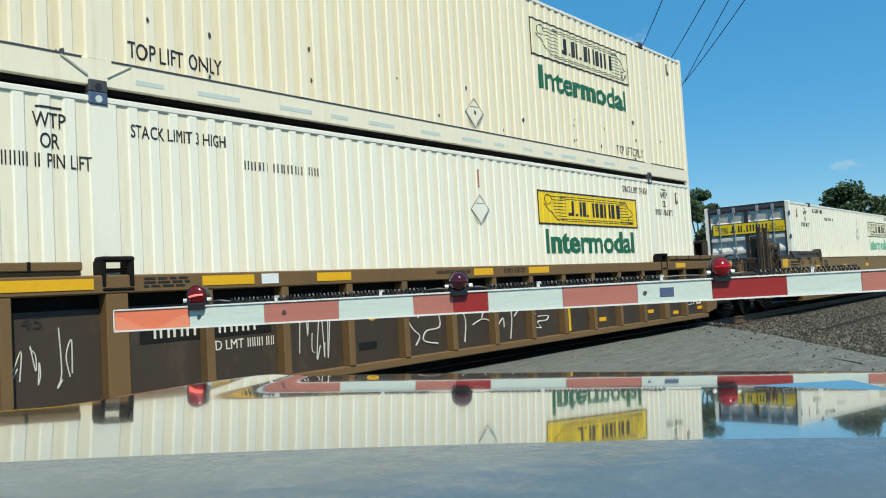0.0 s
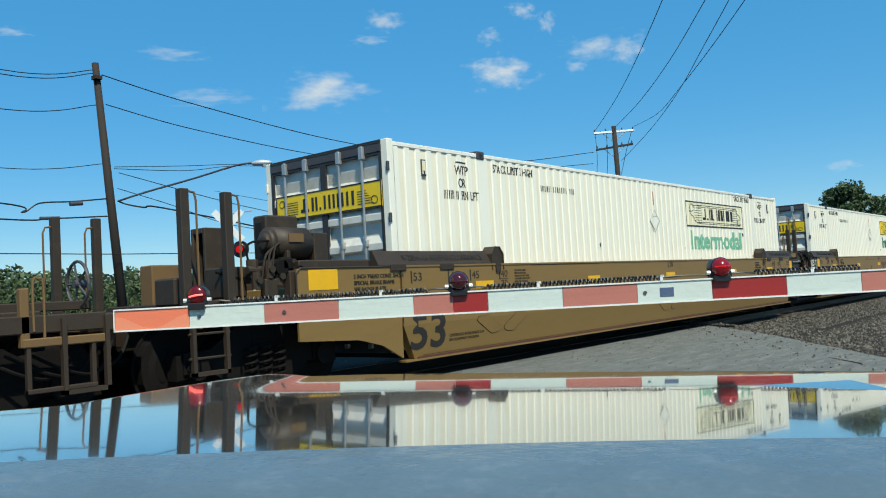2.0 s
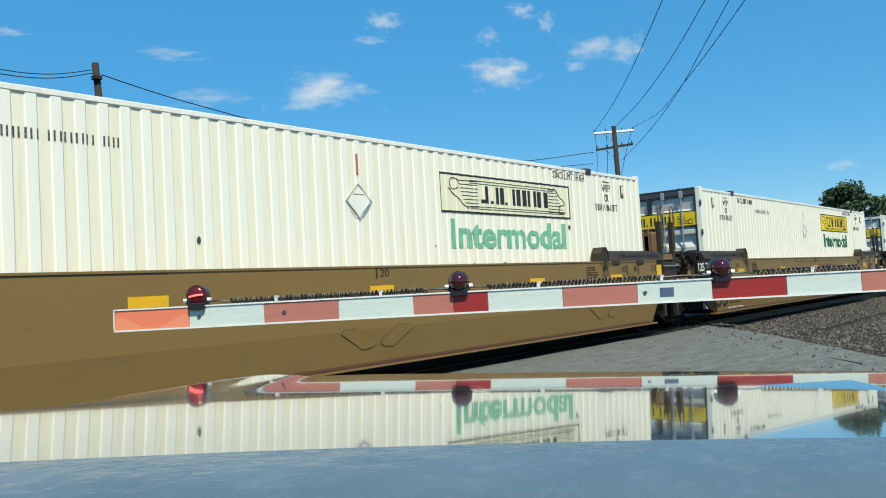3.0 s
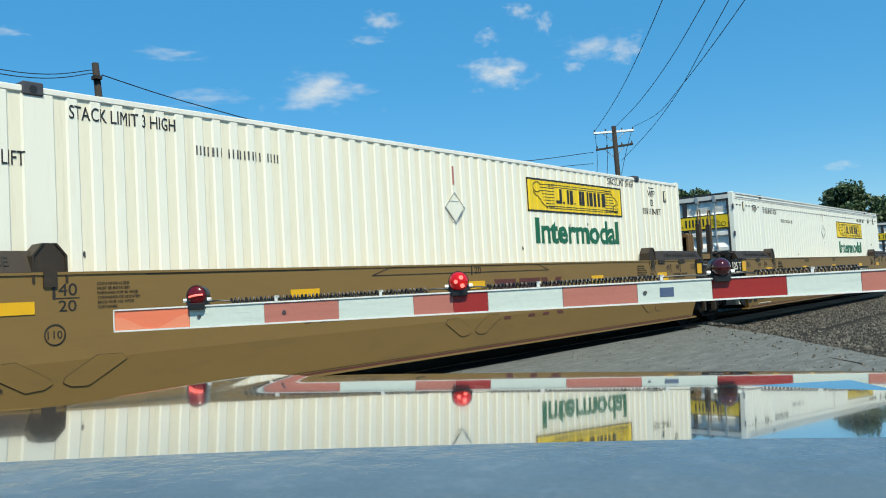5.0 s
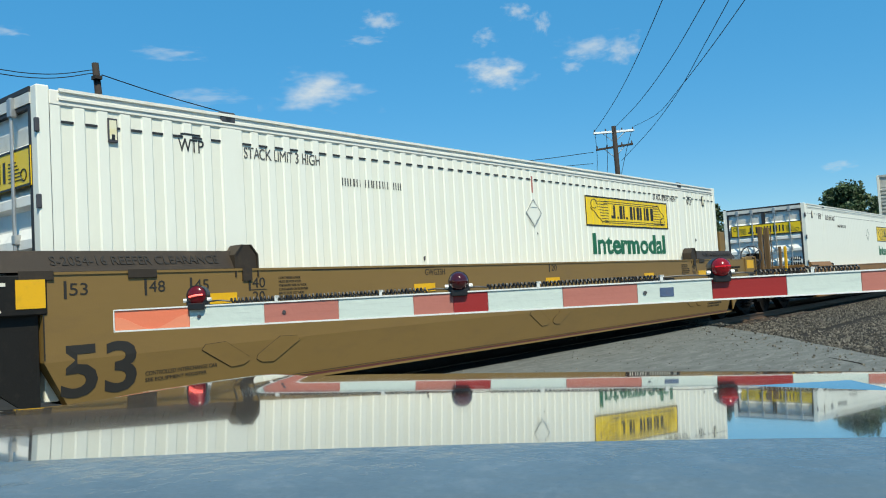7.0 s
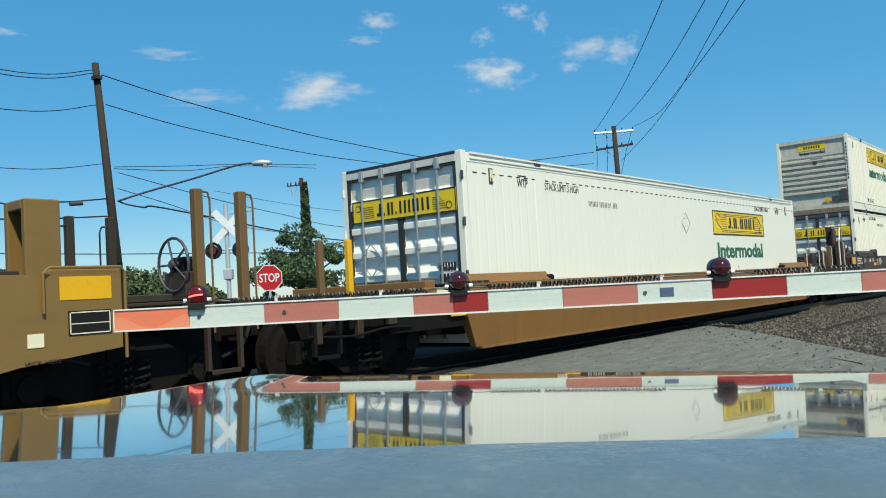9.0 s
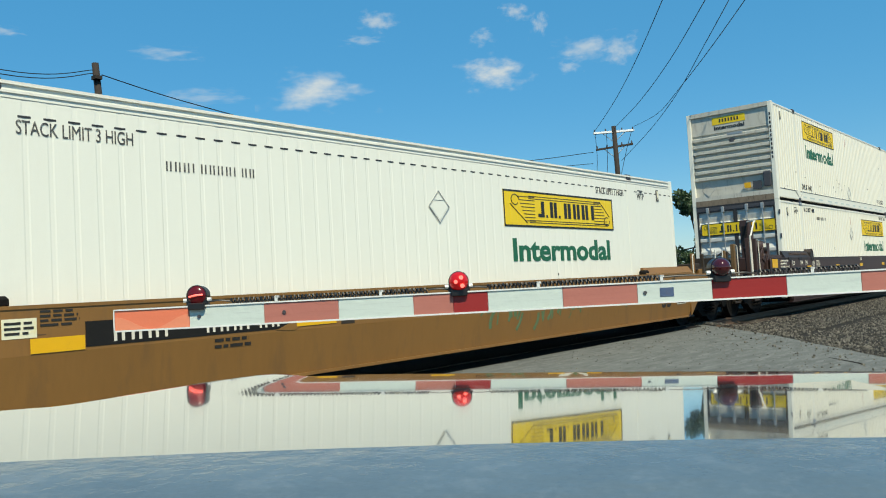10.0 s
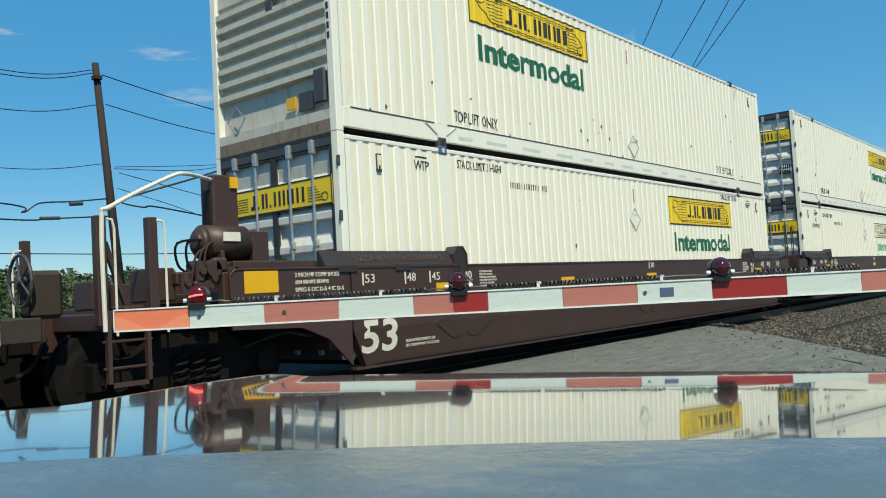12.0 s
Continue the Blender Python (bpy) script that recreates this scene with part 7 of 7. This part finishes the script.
def far_woods():
    rng = np.random.default_rng(31)
    verts, faces = [], []
    for _ in range(60000):
        ang = math.radians(rng.uniform(12, 92))
        d = rng.uniform(105, 130)
        x, y = d * math.sin(ang), d * math.cos(ang)
        top = 5.6 + 1.6 * noise.noise((ang * 14, 0.0, 0.0)) + 0.8 * noise.noise((ang * 50, 2.0, 0.0))
        top = fall(top, ang)
        h = top * rng.uniform(0, 1) ** 0.6
        p = np.array([x, y, h - 0.4])
        u = rng.normal(size=3)
        u /= np.linalg.norm(u)
        v = np.cross(u, rng.normal(size=3))
        v /= np.linalg.norm(v)
        w = rng.uniform(0.16, 0.38)
        k = len(verts)
        verts.extend([tuple(p - u * w), tuple(p + v * w * 0.6), tuple(p + u * w), tuple(p - v * w * 0.6)])
        faces.append((k, k + 1, k + 2, k + 3))
    last = None
    for i in range(321):
        ang = math.radians(12 + i * 0.25)
        top = fall(5.6 + 1.6 * noise.noise((ang * 14, 0.0, 0.0)) + 0.8 * noise.noise((ang * 50, 2.0, 0.0)), ang)
        k = len(verts)
        verts.extend([(131 * math.sin(ang), 131 * math.cos(ang), -1.0), (131 * math.sin(ang), 131 * math.cos(ang), top * 0.9 - 0.4)])
        if last is not None:
            faces.append((last, last + 1, k + 1, k))
        last = k
    me = bpy.data.meshes.new("far_woods")
    me.from_pydata(verts, [], faces)
    me.materials.append(leaf_c)
    tagged(new("far_woods", me), "low line of distant green trees on the horizon", "woods", kind="stuff")


far_woods()


# ---- clouds ----
def cloud_material():
    m = bpy.data.materials.new("cloud_vapour")
    m.use_nodes = True
    n, l = m.node_tree.nodes, m.node_tree.links
    n.clear()
    out = n.new("ShaderNodeOutputMaterial")
    mixs = n.new("ShaderNodeMixShader")
    em = n.new("ShaderNodeEmission")
    em.inputs[0].default_value = (0.93, 0.96, 1.0, 1)
    em.inputs[1].default_value = 0.80
    tr = n.new("ShaderNodeBsdfTransparent")
    tc = n.new("ShaderNodeTexCoord")
    oi = n.new("ShaderNodeObjectInfo")
    grad = n.new("ShaderNodeTexGradient")
    grad.gradient_type = "SPHERICAL"
    mp = n.new("ShaderNodeMapping")
    mp.inputs["Scale"].default_value = (1.0, 1.0, 1.0)
    l.new(tc.outputs["Object"], mp.inputs[0])
    l.new(mp.outputs[0], grad.inputs[0])
    ns = n.new("ShaderNodeTexNoise")
    ns.noise_dimensions = "4D"
    ns.inputs["Scale"].default_value, ns.inputs["Detail"].default_value, ns.inputs["Roughness"].default_value = 2.0, 6, 0.52
    l.new(tc.outputs["Object"], ns.inputs["Vector"])
    mul = n.new("ShaderNodeMath")
    mul.operation = "MULTIPLY"
    mul.inputs[1].default_value = 40.0
    l.new(oi.outputs["Random"], mul.inputs[0])
    l.new(mul.outputs[0], ns.inputs["W"])
    mr = n.new("ShaderNodeMapRange")
    mr.inputs[1].default_value, mr.inputs[2].default_value, mr.inputs[3].default_value, mr.inputs[4].default_value = 0.30, 0.70, -0.45, 0.45
    l.new(ns.outputs[0], mr.inputs[0])
    add = n.new("ShaderNodeMath")
    add.operation = "ADD"
    l.new(grad.outputs["Fac"], add.inputs[0])
    l.new(mr.outputs[0], add.inputs[1])
    cl = n.new("ShaderNodeMapRange")
    cl.interpolation_type = "SMOOTHSTEP"
    cl.inputs[1].default_value, cl.inputs[2].default_value, cl.inputs[4].default_value = 0.12, 1.25, 0.80
    l.new(add.outputs[0], cl.inputs[0])
    thin = n.new("ShaderNodeMath")
    thin.operation = "MULTIPLY"
    l.new(cl.outputs[0], thin.inputs[0])
    l.new(oi.outputs["Alpha"], thin.inputs[1])
    l.new(thin.outputs[0], mixs.inputs[0])
    l.new(tr.outputs[0], mixs.inputs[1])
    l.new(em.outputs[0], mixs.inputs[2])
    l.new(mixs.outputs[0], out.inputs[0])
    return m


cloud_mat = cloud_material()
clouds = []
for p, w, h in (
    ((814, 877, 305), 94, 38),
    ((981, 675, 315), 63, 33),
    ((1065, 571, 345), 56, 25),
    ((1099, 530, 342), 35, 25),
    ((867, 805, 404), 38, 21),
    ((1000, 644, 405), 28, 18),
    ((1022, 620, 385), 18, 23),
    ((967, 686, 370), 25, 16),
    ((705, 1009, 305), 69, 15),
    ((854, 823, 375), 35, 11),
    ((670, 1046, 372), 56, 13),
    ((1050, 591, 320), 23, 13),
    ((1302, 299, 151), 28, 10),
    ((515, 1229, 418), 35, 10),
):
    bm = bmesh.new()
    bmesh.ops.create_grid(bm, x_segments=1, y_segments=1, size=1.0)
    c = part("cloud", bm, cloud_mat)
    away = (Vector(p) - Vector(EYE)).normalized()
    q = away.to_track_quat("-Z", "Y").to_matrix().to_4x4()
    c.matrix_basis = Matrix.Translation(p) @ q
    c.scale = (w, h, 1)
    # small wisps are thinner than the full clouds
    c.color = (1, 1, 1, 1.0 if w > 60 and h > 30 else 0.62 if h > 17 else 0.42)
    tagged(c, "small soft white fair-weather cloud", "cloud", "clouds", kind="structure")
    clouds.append((c, Vector(p), q))


# ---- the car that carries the camera ----
def own_car():
    """The hood of the car in front of the windscreen, glossy and gently crowned. Local y is ahead, x to the right."""
    car = thing("car", "blue-grey car with a glossy hood waiting at the gate", "car", pose(0, 0, -0.15, 0, 0, -50.38))
    eye = EYE[2] + 0.15

    outline = ((-0.75, 1.06), (-0.552, 1.212), (-0.469, 1.275), (-0.379, 1.45), (-0.309, 1.615), (-0.253, 1.745), (-0.19, 1.88), (-0.10, 1.92), (0.0, 1.84), (0.185, 1.72), (0.545, 1.47), (0.75, 1.36))

    def reach(k):
        """How far ahead the hood's front edge lies along the direction k = sideways / ahead."""
        pts = smooth_path([(x, y, 0) for x, y in outline], 6)
        for p, q in zip(pts, pts[1:]):
            if p.x <= k <= q.x:
                return p.y + (q.y - p.y) * (k - p.x) / (q.x - p.x)
        return pts[-1].y

    def skin(a, t):
        """a: sideways -1..1, t: 0 at the rear edge, 1 at the front edge."""
        k = 0.74 * a
        front = reach(k)
        rear = 0.70 - 0.18 * (0.7 * k) ** 2
        y = rear + (front - rear) * t
        x = k * y
        # the middle droops towards the nose; beyond a crease the fender side stays level
        w = max(0.0, min(1.0, (x + 0.42) / 0.12))
        w = w * w * (3 - 2 * w)
        z = eye - 0.115 - 0.034 * y - 0.0295 * x - (-0.012 + 0.034 * w) * max(0.0, y - 1.2) ** 2
        edge = front - y
        if edge < 0.05:
            z -= 0.006 * (1 - edge / 0.05) ** 2
        return x, y, z
    bm = bmesh.new()
    n, m = 130, 60
    g = [[bm.verts.new(skin(-1 + 2 * i / n, (j / m) ** 0.9)) for j in range(m + 1)] for i in range(n + 1)]
    for i in range(n):
        for j in range(m):
            bm.faces.new((g[i][j], g[i + 1][j], g[i + 1][j + 1], g[i][j + 1]))
    hood = part("hood", bm, car_paint, car, "glossy blue-grey hood")
    for f in hood.data.polygons:
        f.use_smooth = True
    # rear lip in front of the windscreen
    bm = bmesh.new()
    g = []
    for i in range(41):
        a = -1 + i / 20
        row = []
        for j in range(13):
            t = j / 12
            x = 0.9 * a
            lip = 0.723 - 0.18 * x * x
            y = 0.38 + (lip - 0.38) * t
            z = eye - 0.112 - 0.034 * lip - 0.0295 * x - 0.095 * (1 - math.sin(t ** 0.6 * math.pi / 2))
            row.append(bm.verts.new((x, y, z)))
        g.append(row)
    for i in range(40):
        for j in range(12):
            bm.faces.new((g[i][j], g[i + 1][j], g[i + 1][j + 1], g[i][j + 1]))
    cowl = part("cowl", bm, cowl_mat, car, "dull blue-grey panel at the foot of the windscreen")
    for f in cowl.data.polygons:
        f.use_smooth = True
    # the nose below the hood, down to the wheels
    part("nose", B((-0.62, 0.62, 0.55, 1.25, 0.22, eye - 0.17), bevel=0.02), car_paint, car)
    for x in (-0.72, 0.54):
        part("wheel", cyl(bmesh.new(), (x, 0.95, 0.32), (x + 0.2, 0.95, 0.32), 0.32, seg=28), tyre, car)
    return car


own_car()


# ---- what moves ----
def motions():
    for ob, p in movers:
        walk(ob, [(t, Matrix.Translation(p + Vector((-SPEED * t, 0, 0)))) for t in range(13)])
    times = [k / FPS * 2 for k in range(181)]
    for ws, x, y in wheels:
        walk(ws, [(t, pose(x, y, 0.48) @ Matrix.Rotation(-SPEED / 0.48 * t, 4, "Y")) for t in times])
    # the drums of the flashing lamps: bright side ahead for half of each period
    starts = (0.15, 1.27, 2.43, 3.67, 4.92, 6.05, 7.25, 8.42, 9.57, 10.75, 12.05)
    for d, p, phase in flashers:
        rows, events = [], [(-1.0, 0, 180)]
        if phase:
            events = [(-0.45, 180, 360), (0.04, 0, 180)]
        for t in starts:
            events += [(t + phase, 180, 360), (t + phase + 0.48, 0, 180)]
        def at(when):
            for (e, a, b) in reversed(events):
                if when >= e:
                    f = min(1.0, (when - e) / 0.067)
                    return a + (b - a) * f
            return 180
        for i in range(361):
            rows.append((i / 30, pose(*p, 0, 0, at(i / 30))))
        keep = [rows[0]]
        for a, b, c in zip(rows, rows[1:], rows[2:]):
            if (a[1] - b[1]).to_3x3().median_scale > 1e-4 or (c[1] - b[1]).to_3x3().median_scale > 1e-4:
                keep.append(b)
        walk(d, keep + [rows[-1]])
    for c, p, q in clouds:
        drift = q @ Vector((-1.33, 0, 0))
        walk(c, [(t, Matrix.Translation(p + drift * t) @ q) for t in (0, 6, 12)])


motions()
